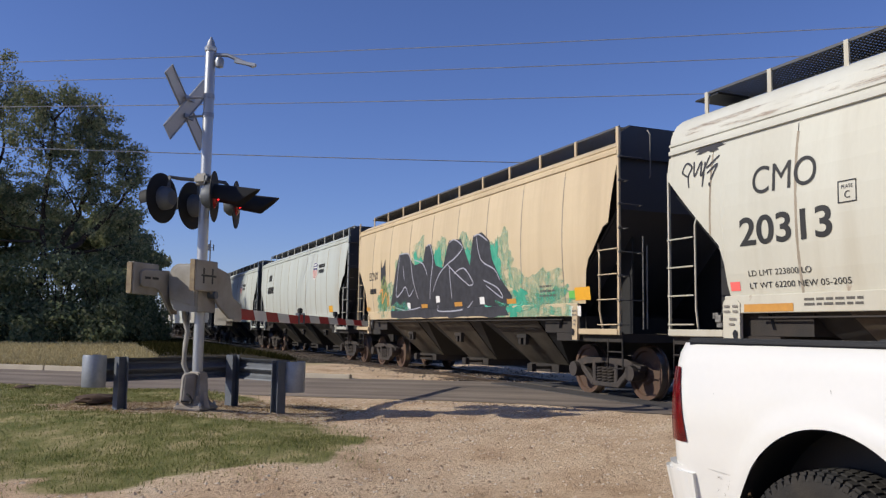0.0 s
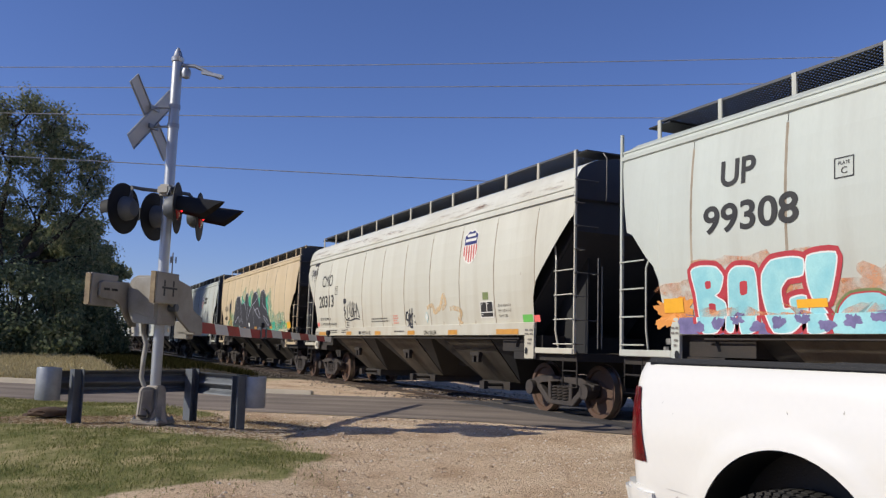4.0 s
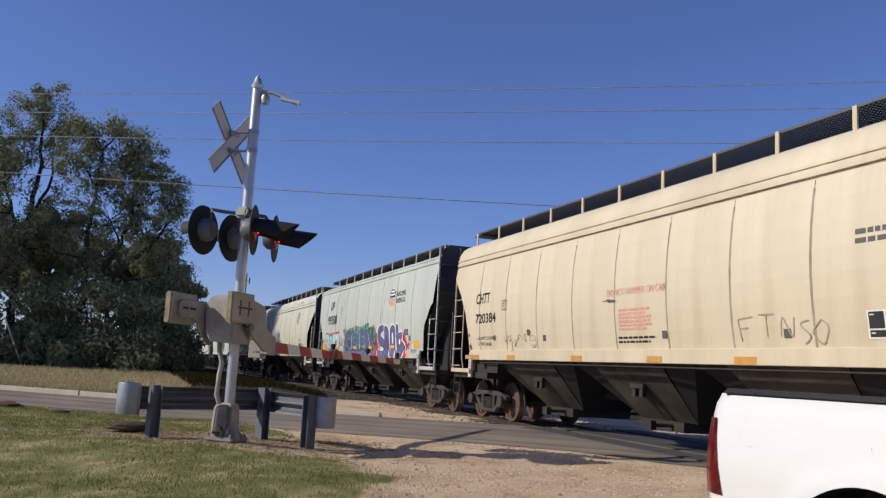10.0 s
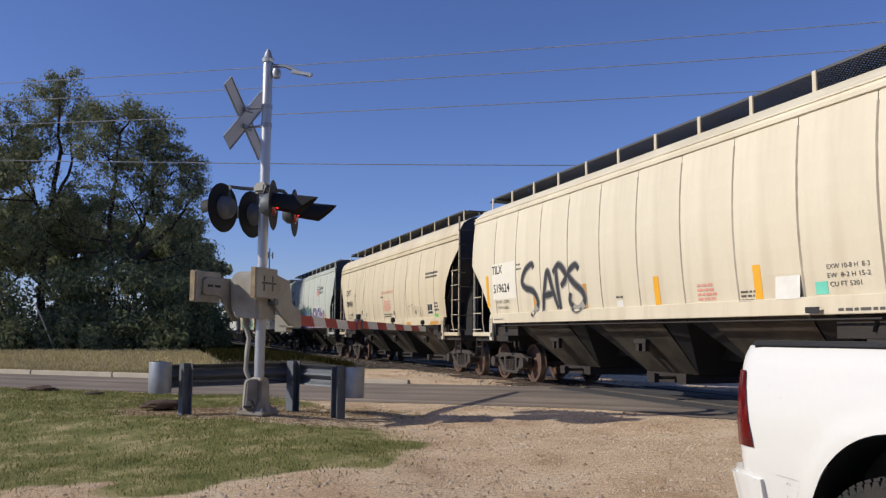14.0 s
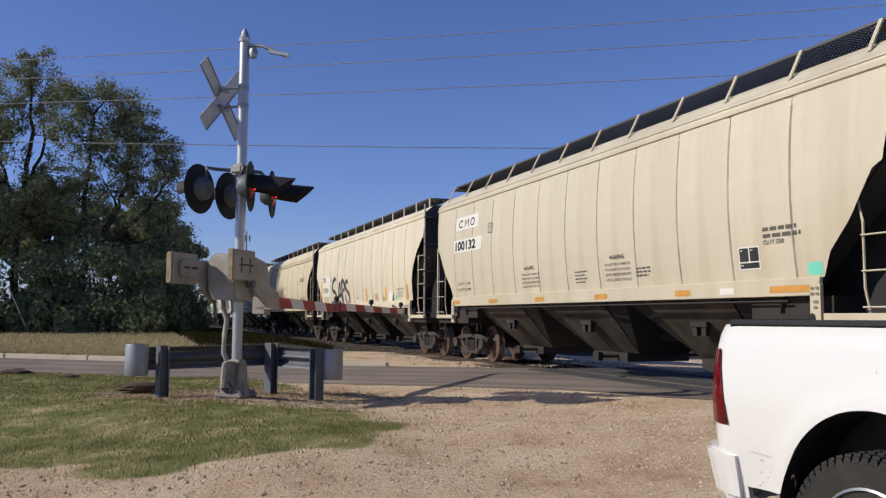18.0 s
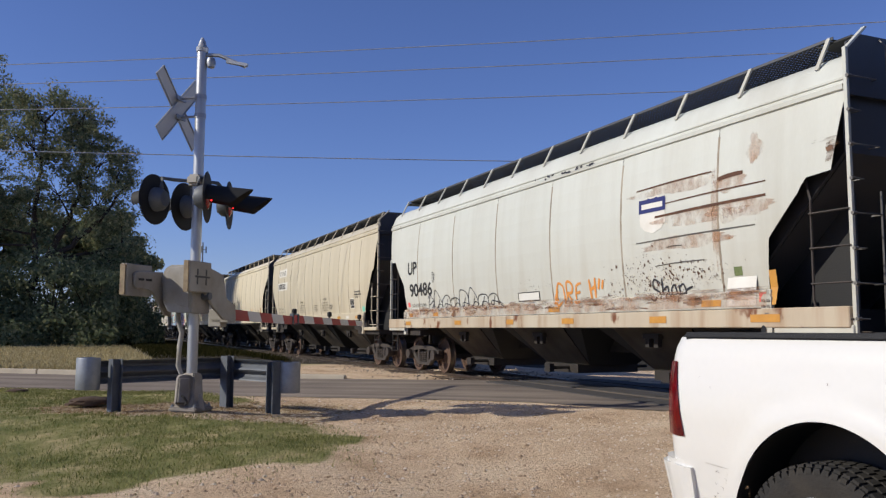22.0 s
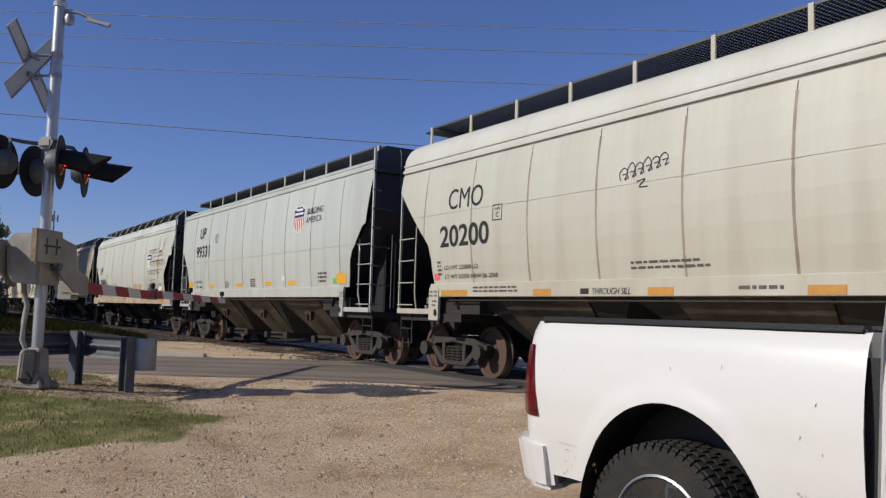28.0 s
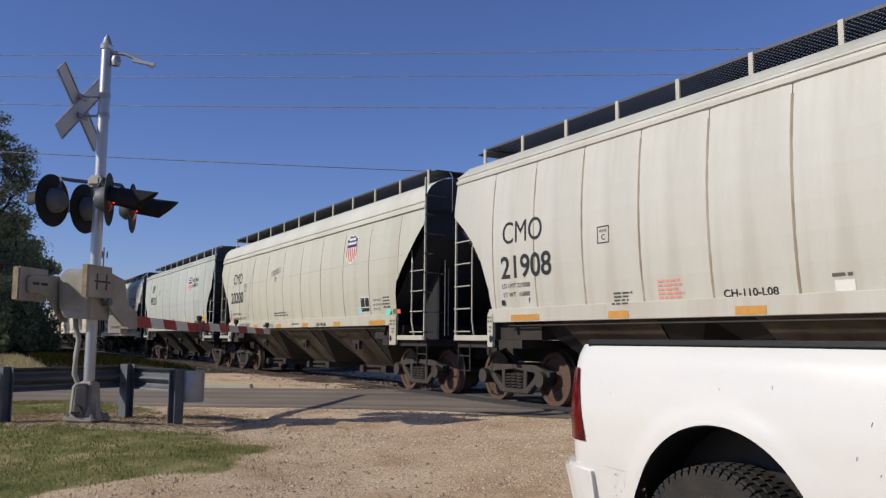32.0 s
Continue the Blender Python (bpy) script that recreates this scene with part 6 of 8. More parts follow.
sh.spray([[(a - 0.37, c) for a, c in q] for q in ([(4.2, 2.28), (4.06, 2.2), (4.22, 2.12), (4.1, 2.02), (4.2, 1.9)], [(4.2, 1.9), (4.6, 1.86), (5.0, 1.9), (5.4, 1.88)], [(4.4, 2.3), (4.36, 1.95), (4.55, 1.93)], [(4.56, 2.25), (4.62, 2.02), (4.75, 1.95)], [(4.75, 2.1), (4.85, 2.2), (4.92, 2.05), (4.82, 1.96), (4.75, 2.1)], [(4.85, 2.4), (4.95, 2.1), (5.0, 1.92)], [(5.0, 2.1), (5.15, 2.12), (5.2, 2.35), (5.16, 2.0), (5.2, 1.9)], [(5.2, 2.3), (5.4, 1.95), (5.3, 1.98)])], 0.04)
sh.spray([[(a - 0.37, c) for a, c in q] for q in ([(8.95, 1.98), (8.82, 1.96), (8.8, 1.82), (8.95, 1.8), (8.98, 1.95), (8.93, 1.68), (9.05, 1.66)], [(9.06, 2.06), (9.0, 1.64)], [(9.2, 2.08), (9.12, 1.66), (9.28, 1.62)], [(9.0, 1.85), (9.24, 1.95)], [(9.3, 1.9), (9.31, 1.86)], [(9.3, 1.76), (9.32, 1.72)])], 0.06)
sh.spray([[(a - 0.37, c) for a, c in q] for q in ([(10.08, 2.05), (10.4, 2.1), (10.5, 1.95), (10.8, 2.05), (11.0, 2.3), (11.1, 2.1), (10.9, 2.0)], [(11.3, 2.0), (11.6, 2.0), (11.85, 1.9), (11.7, 1.75), (11.9, 1.64)])], 0.12, FADEORANGE)
sh.poly([(10.03 - 0.37 + 0.09 * a, 1.84 + 0.13 * c) for a, c in ((0, 1), (1, 0), (0, -1), (-1, 0))], SKYBLUE, 0.004, "stencil_frame")
sh.poly([(10.03 - 0.37 + 0.07 * a, 1.84 + 0.105 * c) for a, c in ((0, 1), (1, 0), (0, -1), (-1, 0))], WHITE, 0.006, "stencil_frame")
sh.rect(12.48, 12.72, 2.13, 2.28, OLIVE)
sh.bars(7.56, 7.92, 1.9, 4, 0.06, REDINK, 0.03)
sh.rect(14.0, 14.35, 1.66, 1.8, GREEN)
sh.rect(14.4, 14.6, 1.66, 1.78, PINK)
sh.bars(3.85, 4.1, 1.85, 5, 0.07)
for u, w in ((0.3, 5.2), (5.2, 3.0), (7.9, 4.8), (12.2, 3.4)):
    bm = bmesh.new()
    y0 = sh.half - u
    bm.faces.new([bm.verts.new(p) for p in ((-1.552, y0, 3.995), (-1.552, y0 - w, 3.995), (-1.542, y0 - w, 4.062), (-1.542, y0, 4.062))])
    bm.faces.new([bm.verts.new(p) for p in ((-1.542, y0, 4.062), (-1.542, y0 - w, 4.062), (-1.496, y0 - w, 4.178), (-1.496, y0, 4.178))])
    part("rust_stain", bm, ROOFRUST, sh.car)
sh = Sheet("cmo_b")
rng = random.Random(8)
for k in range(6):
    c, z = 6.16 + 0.14 * k, 3.02 + 0.022 * k
    sh.spray([[(c - 0.05, z - 0.06), (c - 0.08, z + 0.04), (c, z + 0.12 + rng.uniform(-0.02, 0.03)), (c + 0.07, z + 0.05), (c + 0.02, z - 0.05), (c + 0.09, z - 0.02)], [(c - 0.03, z + 0.02), (c + 0.06, z + 0.03)]], 0.014)
sh.spray([[(6.4, 2.92), (6.55, 2.94), (6.45, 2.85), (6.6, 2.84)]], 0.018)
sh.rect(0.55, 15.2, 2.90, 2.905, SEAM, "weld_seam", 0.003)
sh.rect(14.18, 14.42, 1.63, 1.77, TEALP)
sh.blob(14.6, 1.7, 0.1, 0.08, 3, OLIVE)
sh.rect(14.68, 14.86, 1.67, 1.76, PINK)
sh.rect(12.63, 12.82, 1.7, 1.87, SKYBLUE)
sh.bars(14.05, 14.4, 2.02, 4, 0.07)
sh.bars(1.45, 1.6, 2.02, 4, 0.07)

# blue-grey car with large graffiti
sh = Sheet("up_a", 4.6, 0.5)
sh.text("UP", 2.17, 2.78, 3.36, 0.34, thick=0.011)
sh.text("99308", 1.87, 3.45, 2.76, 0.36, thick=0.011)
sh.plate_c(3.96, 4.22, 3.16, 3.4)
sh.shield(10.22, 10.88, 2.97, 3.7)
sh.text("BUILDING", 11.0, 11.93, 3.39, 0.15, thick=0.002)
sh.text("AMERICA", 10.98, 11.9, 3.17, 0.15)
DARKGREEN = mist("dark_green_mist", lin(48, 84, 66), 3.0, (1, 1.2, 1.0), 0.36, 0.66, lin(60, 98, 80))
VIOLET = material("violet_spray", lin(120, 112, 156), 0.7, 0, 0.2, 6, 40, 0, lin(92, 86, 128), 0.8)


def throwup(sh, outline, layers):
    """One fat sprayed letter: its smoothed outline, laid in layers that each reach a margin further out."""
    pts = [Vector(p) for p in outline]
    n = len(pts)
    area = sum(pts[i].x * pts[(i + 1) % n].y - pts[(i + 1) % n].x * pts[i].y for i in range(n))
    fine = []
    for i in range(n):
        p0, p1, p2, p3 = pts[i - 1], pts[i], pts[(i + 1) % n], pts[(i + 2) % n]
        for k in range(4):
            t = k / 4
            q = 0.5 * ((2 * p1) + (p2 - p0) * t + (2 * p0 - 5 * p1 + 4 * p2 - p3) * t * t + (3 * p1 - p0 - 3 * p2 + p3) * t ** 3)
            fine.append(q.lerp(p1.lerp(p2, t), 0.4))
    m = len(fine)
    for margin, mat, off in layers:
        ring = []
        for i, q in enumerate(fine):
            d = (fine[(i + 1) % m] - fine[i - 1]).normalized()
            out = Vector((d.y, -d.x)) * (1 if area > 0 else -1)
            r = q + out * margin
            ring.append((r.x, max(r.y, 1.425)))
        sh.poly(ring, mat, off)


wall = Sheet("up_a")
for k, (u, z, ru, rz, m) in enumerate(((2.6, 1.95, 1.5, 0.42, ORANGEMIST), (1.2, 1.72, 0.35, 0.22, ORANGE), (4.5, 1.9, 0.45, 0.3, ORANGEMIST), (7.0, 1.95, 1.9, 0.55, DARKGREEN), (5.2, 2.05, 0.5, 0.45, DARKGREEN), (6.2, 2.35, 0.4, 0.22, DARKGREEN), (8.1, 2.4, 0.5, 0.2, DARKGREEN), (8.9, 2.15, 0.4, 0.3, DARKGREEN))):
    wall.blob(u, z, ru, rz, 30 + k, m, 0.0040 + 0.0003 * k, 0.7, corner=0.75)
for k, q in enumerate((((12.15, 2.2), (12.5, 2.12), (12.72, 1.8), (12.62, 1.6), (12.66, 1.43), (12.0, 1.43)), ((9.22, 2.05), (9.5, 2.25), (9.75, 1.8), (9.7, 1.43), (9.2, 1.43)), ((10.4, 1.75), (11.2, 1.7), (12.2, 1.75), (12.3, 1.43), (10.2, 1.43)))):
    throwup(wall, q, ((0.03, CRIMSON, 0.0054 + 0.0003 * k),))
BAG = (((1.62, 2.28), (1.80, 2.33), (2.08, 2.30), (2.20, 2.17), (2.13, 2.00), (2.03, 1.93), (2.20, 1.83), (2.21, 1.64), (2.08, 1.46), (1.85, 1.44), (1.72, 1.60), (1.69, 1.97)),
       ((2.31, 2.19), (2.44, 2.28), (2.73, 2.24), (2.76, 1.98), (2.75, 1.70), (2.72, 1.46), (2.52, 1.43), (2.47, 1.66), (2.42, 1.70), (2.36, 1.46), (2.25, 1.5), (2.28, 1.90)),
       ((2.87, 2.16), (3.02, 2.31), (3.31, 2.33), (3.49, 2.29), (3.47, 2.12), (3.25, 2.09), (3.13, 1.96), (3.15, 1.73), (3.27, 1.73), (3.27, 1.84), (3.49, 1.86), (3.47, 1.59), (3.30, 1.45), (3.04, 1.45), (2.90, 1.69), (2.85, 1.93)),
       ((3.56, 2.32), (3.94, 2.33), (3.91, 2.10), (3.79, 1.80), (3.61, 1.81), (3.54, 2.03)), ((3.55, 1.72), (3.70, 1.74), (3.84, 1.50), (3.69, 1.43), (3.54, 1.45)))
throwup(wall, ((1.45, 1.70), (2.4, 1.56), (3.4, 1.54), (3.9, 1.62), (3.9, 1.43), (1.4, 1.43)), ((0.0, VIOLET, 0.0062),))
for q in BAG:
    throwup(wall, q, ((0.085, CRIMSON, 0.0068), (0.02, WHITESPRAY, 0.0074), (0.0, SKYBLUE, 0.0080)))
throwup(wall, ((3.93, 1.71), (4.10, 1.85), (4.44, 1.86), (4.66, 1.69), (4.69, 1.44), (3.89, 1.43)), ((0.05, OLIVE, 0.0066), (0.02, CRIMSON, 0.0072), (0.0, SKYBLUE, 0.0078)))
for q in (((1.87, 2.12), (1.97, 2.13), (1.97, 2.04), (1.88, 2.03)), ((1.91, 1.83), (2.03, 1.82), (2.02, 1.71), (1.92, 1.70)), ((2.49, 2.08), (2.61, 2.09), (2.60, 1.94), (2.49, 1.92))):
    throwup(wall, q, ((0.0, CRIMSON, 0.0088),))
for k in range(9):
    wall.blob(1.75 + 0.34 * k, 1.52 + 0.05 * (k % 3), 0.11, 0.07, 60 + k, VIOLET, 0.0090, 0.5)
OREM = (((4.95, 2.12), (5.13, 2.34), (5.59, 2.41), (6.03, 2.30), (6.12, 2.00), (6.10, 1.65), (5.97, 1.43), (4.98, 1.43), (4.84, 1.75)),
        ((6.26, 2.22), (6.69, 2.30), (6.90, 2.18), (6.84, 1.98), (6.65, 1.88), (6.87, 1.63), (6.90, 1.43), (6.16, 1.43), (6.2, 1.79)),
        ((7.06, 2.32), (7.39, 2.44), (7.85, 2.40), (7.80, 2.24), (7.39, 2.20), (7.39, 2.10), (7.78, 2.07), (7.75, 1.92), (7.39, 1.89), (7.43, 1.73), (7.82, 1.70), (7.80, 1.43), (7.06, 1.43), (7.0, 1.84)),
        ((7.96, 2.31), (8.24, 2.38), (8.38, 2.18), (8.58, 2.30), (8.77, 2.16), (8.96, 1.72), (9.1, 1.43), (8.78, 1.43), (8.58, 1.73), (8.45, 1.80), (8.39, 1.43), (7.95, 1.43), (7.92, 1.88)))
for q in OREM:
    throwup(wall, q, ((0.075, TEAL, 0.0070), (0.03, SPRAY, 0.0076), (0.01, PURPLE, 0.0082)))
for q in (((5.42, 2.07), (5.70, 2.06), (5.72, 1.80), (5.48, 1.81)), ((6.42, 2.10), (6.60, 2.11), (6.58, 1.99), (6.43, 1.97))):
    throwup(wall, q, ((0.04, TEAL, 0.0088), (0.0, SPRAY, 0.0092)))
for k, (u, z) in enumerate(((5.1, 1.6), (5.5, 1.55), (5.9, 1.7), (6.4, 1.55), (7.2, 1.55), (7.55, 1.58), (8.1, 1.6), (8.9, 1.55))):
    wall.blob(u, z, 0.14, 0.10, 70 + k, VIOLET, 0.0090, 0.4)
wall.spray([[(5.9, 2.28), (6.0, 2.0), (5.95, 1.7)], [(6.8, 1.6), (6.6, 1.85)], [(7.15, 2.3), (7.12, 1.7)], [(8.3, 2.3), (8.5, 1.9), (8.75, 1.5)]], 0.03, WHITESPRAY, 0.0096)
SNOK = (((9.74, 2.44), (10.19, 2.48), (10.26, 2.35), (9.97, 2.28), (9.86, 2.14), (10.19, 2.04), (10.42, 1.91), (10.46, 1.66), (10.32, 1.48), (9.91, 1.43), (9.64, 1.47), (9.60, 1.68), (9.85, 1.61), (10.18, 1.64), (10.18, 1.78), (9.74, 1.85), (9.55, 2.07), (9.59, 2.31)),
        ((10.36, 2.41), (10.61, 2.42), (10.80, 2.29), (10.84, 2.01), (10.88, 1.57), (10.80, 1.43), (10.67, 1.57), (10.63, 2.02), (10.56, 2.06), (10.58, 1.68), (10.66, 1.43), (10.47, 1.43), (10.40, 1.80)),
        ((11.0, 2.33), (11.26, 2.45), (11.50, 2.37), (11.54, 2.13), (11.50, 1.77), (11.45, 1.48), (11.19, 1.43), (11.04, 1.57), (10.98, 1.89)),
        ((11.64, 2.42), (11.83, 2.43), (11.89, 2.17), (12.19, 2.20), (12.25, 2.09), (12.10, 1.95), (12.34, 1.87), (12.51, 1.74), (12.33, 1.54), (12.08, 1.43), (11.67, 1.43), (11.70, 1.76)))
for q in SNOK:
    throwup(wall, q, ((0.085, WHITESPRAY, 0.0072), (0.035, SPRAY, 0.0078), (0.012, PURPLE, 0.0084)))
for q in (((11.19, 2.21), (11.33, 2.22), (11.34, 1.93), (11.22, 1.88)), ((11.93, 2.01), (12.06, 2.00), (12.03, 1.85), (11.91, 1.86))):
    throwup(wall, q, ((0.03, SPRAY, 0.0088), (0.0, WHITESPRAY, 0.0092)))
for k, (u, z, r) in enumerate(((9.75, 1.55, 0.13), (10.1, 1.52, 0.12), (9.75, 2.2, 0.09), (10.5, 1.6, 0.06), (10.75, 1.9, 0.05), (11.1, 1.65, 0.08), (11.35, 1.6, 0.1), (11.8, 1.65, 0.1), (12.1, 1.62, 0.12), (11.75, 2.2, 0.06))):
    wall.blob(u, z, r, r * 0.9, 80 + k, VIOLET, 0.0090, 0.4)
sh.text("FOE", 11.95, 12.35, 2.13, 0.17, SPRAY, 0.01)
sh.spray([[(12.35, 2.1), (12.45, 1.95), (12.5, 2.1), (12.6, 1.95)]], 0.035)
for u, z, r in ((12.2, 1.9, 0.05), (12.28, 1.8, 0.07), (12.4, 1.85, 0.06), (12.35, 1.72, 0.04), (12.15, 1.78, 0.04)):
    sh.blob(u, z, r, r * 0.9, 3, CRIMSON, 0.006, 0.2)
sh.tape(((3.36, 3.79), (5.7, 6.12), (7.83, 8.26), (10.52, 10.94)), M["yellow_tape"], 1.73, 0.1)
sh.rect(1.02, 1.42, 1.73, 1.93, M["yellow_tape"], "reflector")
for o in sh.car.children:
    if o.name.startswith("reflector"):
        o.location.x -= 0.0105
sh.rect(12.85, 13.33, 1.74, 1.93, M["yellow_tape"], "yellow_placard")
sh.rect(12.65, 12.8, 1.72, 1.84, WHITE)
sh.rect(12.15, 12.3, 1.48, 1.58, PINK)
sh.spray([[(12.6, 1.62), (12.75, 1.68), (12.8, 1.58), (12.95, 1.68), (13.05, 1.58), (13.2, 1.66)]], 0.03)
sh.text("LT WT   60900", 1.87, 2.8, 1.72, 0.075)
sh.text("LD LMT 225100", 1.87, 2.8, 1.9, 0.075)

# cream car with red notice
sh = Sheet("chtt", 4.0, 0.2)
sh.text("CHTT", 1.60, 2.42, 2.77, 0.24, thick=0.005)
sh.text("720384", 1.58, 2.78, 2.3, 0.22, thick=0.005)
sh.plate_c(3.12, 3.37, 2.55, 2.78)
sh.text("LD LMT 223500", 1.68, 2.63, 1.9, 0.075)
sh.text("LT WT 62500", 1.68, 2.48, 1.76, 0.075)
sh.text("DO NOT HAMMER ON CAR", 7.4, 9.15, 2.58, 0.12, REDINK)
sh.bars(7.77, 8.75, 2.3, 6, 0.065, REDINK, 0.04)
sh.bars(7.73, 8.88, 1.83, 2, 0.07, INK, 0.035)
sh.data_box(12.98, 13.47, 1.75, 2.08)
sh.bars(12.87, 14.2, 2.98, 2, 0.11, GREYINK, 0.06)
sh.bars(13.65, 14.1, 2.05, 3, 0.1, GREYINK, 0.05)
sh.tape(((0.95, 1.8), (3.4, 3.8), (6.1, 6.5), (8.6, 9.01), (10.71, 11.16), (13.25, 14.06)), M["orange_tape"])
sh.spray([[(10.8, 2.05), (10.85, 1.75)], [(10.8, 2.05), (11.1, 2.08)], [(10.83, 1.92), (11.0, 1.93)], [(11.2, 2.1), (11.5, 2.1)], [(11.35, 2.1), (11.35, 1.8)], [(11.6, 1.8), (11.65, 2.05), (11.8, 1.8), (11.85, 2.05)], [(12.1, 2.0), (11.95, 1.95), (12.1, 1.8), (12.0, 1.7)], [(12.3, 2.0), (12.15, 1.85), (12.3, 1.7), (12.4, 1.9), (12.3, 2.0)]], 0.022, FADED)
for u, z in ((4.9, 1.83), (9.0, 1.82), (11.65, 1.78)):
    sh.rect(u, u + 0.13, z, z + 0.12, GREYINK, "bare_patch")
sh.spray([[(3.2, 1.98), (3.25, 1.86), (3.36, 1.9)], [(3.38, 2.0), (3.33, 1.78)], [(3.45, 1.92), (3.5, 1.84), (3.58, 1.9), (3.52, 1.97), (3.45, 1.92)], [(3.68, 1.86), (3.6, 1.76), (3.64, 1.64), (3.74, 1.66)], [(3.74, 1.72), (3.77, 1.88), (3.84, 1.8), (3.76, 1.76), (3.88, 1.7)], [(3.9, 1.78), (3.9, 1.95)], [(3.95, 1.86), (3.99, 1.98), (4.06, 1.84)], [(4.1, 2.0), (4.12, 1.82), (4.02, 1.96), (4.14, 1.98)]], 0.014, OLIVE)
sh.spray([[(4.3, 1.9), (4.4, 1.96), (4.55, 1.9), (4.6, 1.78), (4.45, 1.7), (4.3, 1.76), (4.3, 1.9)], [(4.35, 1.85), (4.45, 1.85)], [(4.5, 1.86), (4.56, 1.84)], [(4.36, 1.77), (4.46, 1.74), (4.55, 1.78)]], 0.01, GREYINK)
sh.blob(4.26, 2.02, 0.09, 0.06, 2, GREYINK, 0.005, 0.3, corner=0.6)
sh.blob(2.68, 1.93, 0.07, 0.07, 3, GREYINK, 0.005, 0.4)
sh.blob(1.15, 2.02, 0.05, 0.04, 4, GREYINK, 0.005, 0.3, corner=0.6)
sh.blob(1.2, 1.74, 0.07, 0.08, 5, GREYINK, 0.005, 0.5)
for u, z, ru, rz in ((7.5, 2.5, 0.2, 0.02),):
    sh.blob(u, z, ru, rz, u, GREYINK, 0.005, 1.0)
sh.rect(13.6, 13.95, 1.66, 1.76, GREEN)

# cream car with the sprayed word
sh = Sheet("tilx")
sh.rect(1.42, 2.84, 2.0, 2.88, material("faded_panel", lin(234, 228, 212), 0.5, 0, 0.04, 3, 40, 0), "number_panel", 0.003)
sh.text("TILX", 1.42, 2.05, 2.63, 0.2, thick=0.005)
sh.text("519624", 1.47, 2.46, 2.17, 0.2, thick=0.005)
sh.text("LD LMT 223700", 1.6, 2.4, 1.9, 0.07, GREYINK)
sh.text("LT WT 62300", 1.6, 2.3, 1.76, 0.07, GREYINK)
word = [
    [(3.85, 2.62), (3.75, 2.72), (3.4, 2.6), (3.22, 2.35), (3.4, 2.2), (3.8, 2.1), (3.98, 1.85), (3.75, 1.62), (3.7, 1.55)],
    [(4.2, 1.65), (4.35, 2.1), (4.55, 2.5), (4.75, 2.1), (4.95, 1.7)], [(4.25, 1.98), (4.75, 2.02)],
    [(5.05, 1.68), (4.98, 2.2), (4.95, 2.6)], [(4.8, 2.45), (5.1, 2.6), (5.4, 2.35), (5.15, 2.15)],
    [(5.95, 2.45), (5.8, 2.55), (5.5, 2.4), (5.7, 2.2), (6.05, 2.0), (6.1, 1.8), (5.8, 1.65), (5.5, 1.8), (5.55, 2.0)]]
sh.spray(word, 0.13, SPRAY)
sh.spray(word, 0.20, material("spray_mist", lin(150, 144, 132), 0.8, 0, 0.1, 8, 60, 0), 0.0045)
for u, z0 in ((6.05, 1.67), (8.55, 1.66), (11.05, 1.66), (13.4, 1.66), (3.75, 1.66)):
    sh.rect(u, u + 0.16, z0, z0 + 0.48, M["yellow_tape"] if u in (8.55, 11.05) else M["orange_tape"], "reflector")
sh.rect(1.0, 1.16, 1.82, 2.62, M["yellow_tape"], "reflector")
sh.rect(7.3, 7.52, 1.66, 1.78, WHITE)
sh.bars(7.3, 7.55, 1.82, 1, 0.1)
sh.bars(9.74, 10.25, 1.9, 4, 0.07, REDINK, 0.04)
sh.data_box(11.5, 11.96, 1.64, 1.95)
sh.rect(12.2, 12.41, 1.68, 1.84, TEALP)
sh.text("EXW 10-8 H  8-3", 12.42, 13.1, 1.99, 0.06, GREYINK)
sh.text("EW  8-2 H 15-2", 12.42, 13.1, 1.88, 0.06, GREYINK)
sh.text("CU FT 5201", 12.45, 12.95, 1.77, 0.06, GREYINK)
sh.rect(12.1, 12.35, 1.44, 1.52, INK, "label", 0.06)
sh.bars(12.6, 13.6, 1.46, 1, 0.1, GREYINK, 0.035)
sh.bars(10.75, 11.1, 1.76, 3, 0.06, GREYINK, 0.03)
sh.bars(2.9, 3.2, 2.75, 2, 0.1)
sh.bars(1.5, 2.2, 1.5, 1, 0.1, GREYINK, 0.03)

# beige car with number panels
sh = Sheet("cno")
sh.rect(1.5, 3.0, 3.38, 3.72, WHITE, "number_panel", 0.003)
sh.rect(1.42, 3.28, 2.8, 3.13, WHITE, "number_panel", 0.003)
sh.text("C", 1.72, 1.98, 3.44, 0.2, thick=0.004)
sh.text("M", 2.1, 2.4, 3.44, 0.2, GREYINK)
sh.text("O", 2.5, 2.78, 3.44, 0.2, thick=0.004)
sh.text("100132", 1.46, 2.88, 2.86, 0.22, thick=0.012)
sh.plate_c(3.67, 3.93, 3.14, 3.38)
sh.text("WARNING", 5.58, 6.06, 2.15, 0.075)
for k, line in enumerate(("DO NOT APPLY VIBRATOR", "TO ANY PART OF CAR BODY", "EXCEPT VIBRATOR BRACKETS", "USE ON LOADED CAR ONLY")):
    sh.text(line, 5.44, 6.28, 2.03 - 0.085 * k, 0.045, GREYINK)
    sh.text(line, 8.88, 9.70, 2.05 - 0.09 * k, 0.05, GREYINK)
sh.text("WARNING", 9.04, 9.52, 2.16, 0.08)
sh.bars(9.85, 10.3, 1.95, 3, 0.06, GREYINK, 0.03)
sh.bars(7.78, 8.26, 1.99, 4, 0.065, GREYINK, 0.022)
sh.data_box(12.41, 12.83, 1.8, 2.12)
sh.text("CU FT 5200", 12.92, 13.3, 2.12, 0.06)
sh.bars(12.92, 13.6, 2.3, 2, 0.09, GREYINK, 0.05)
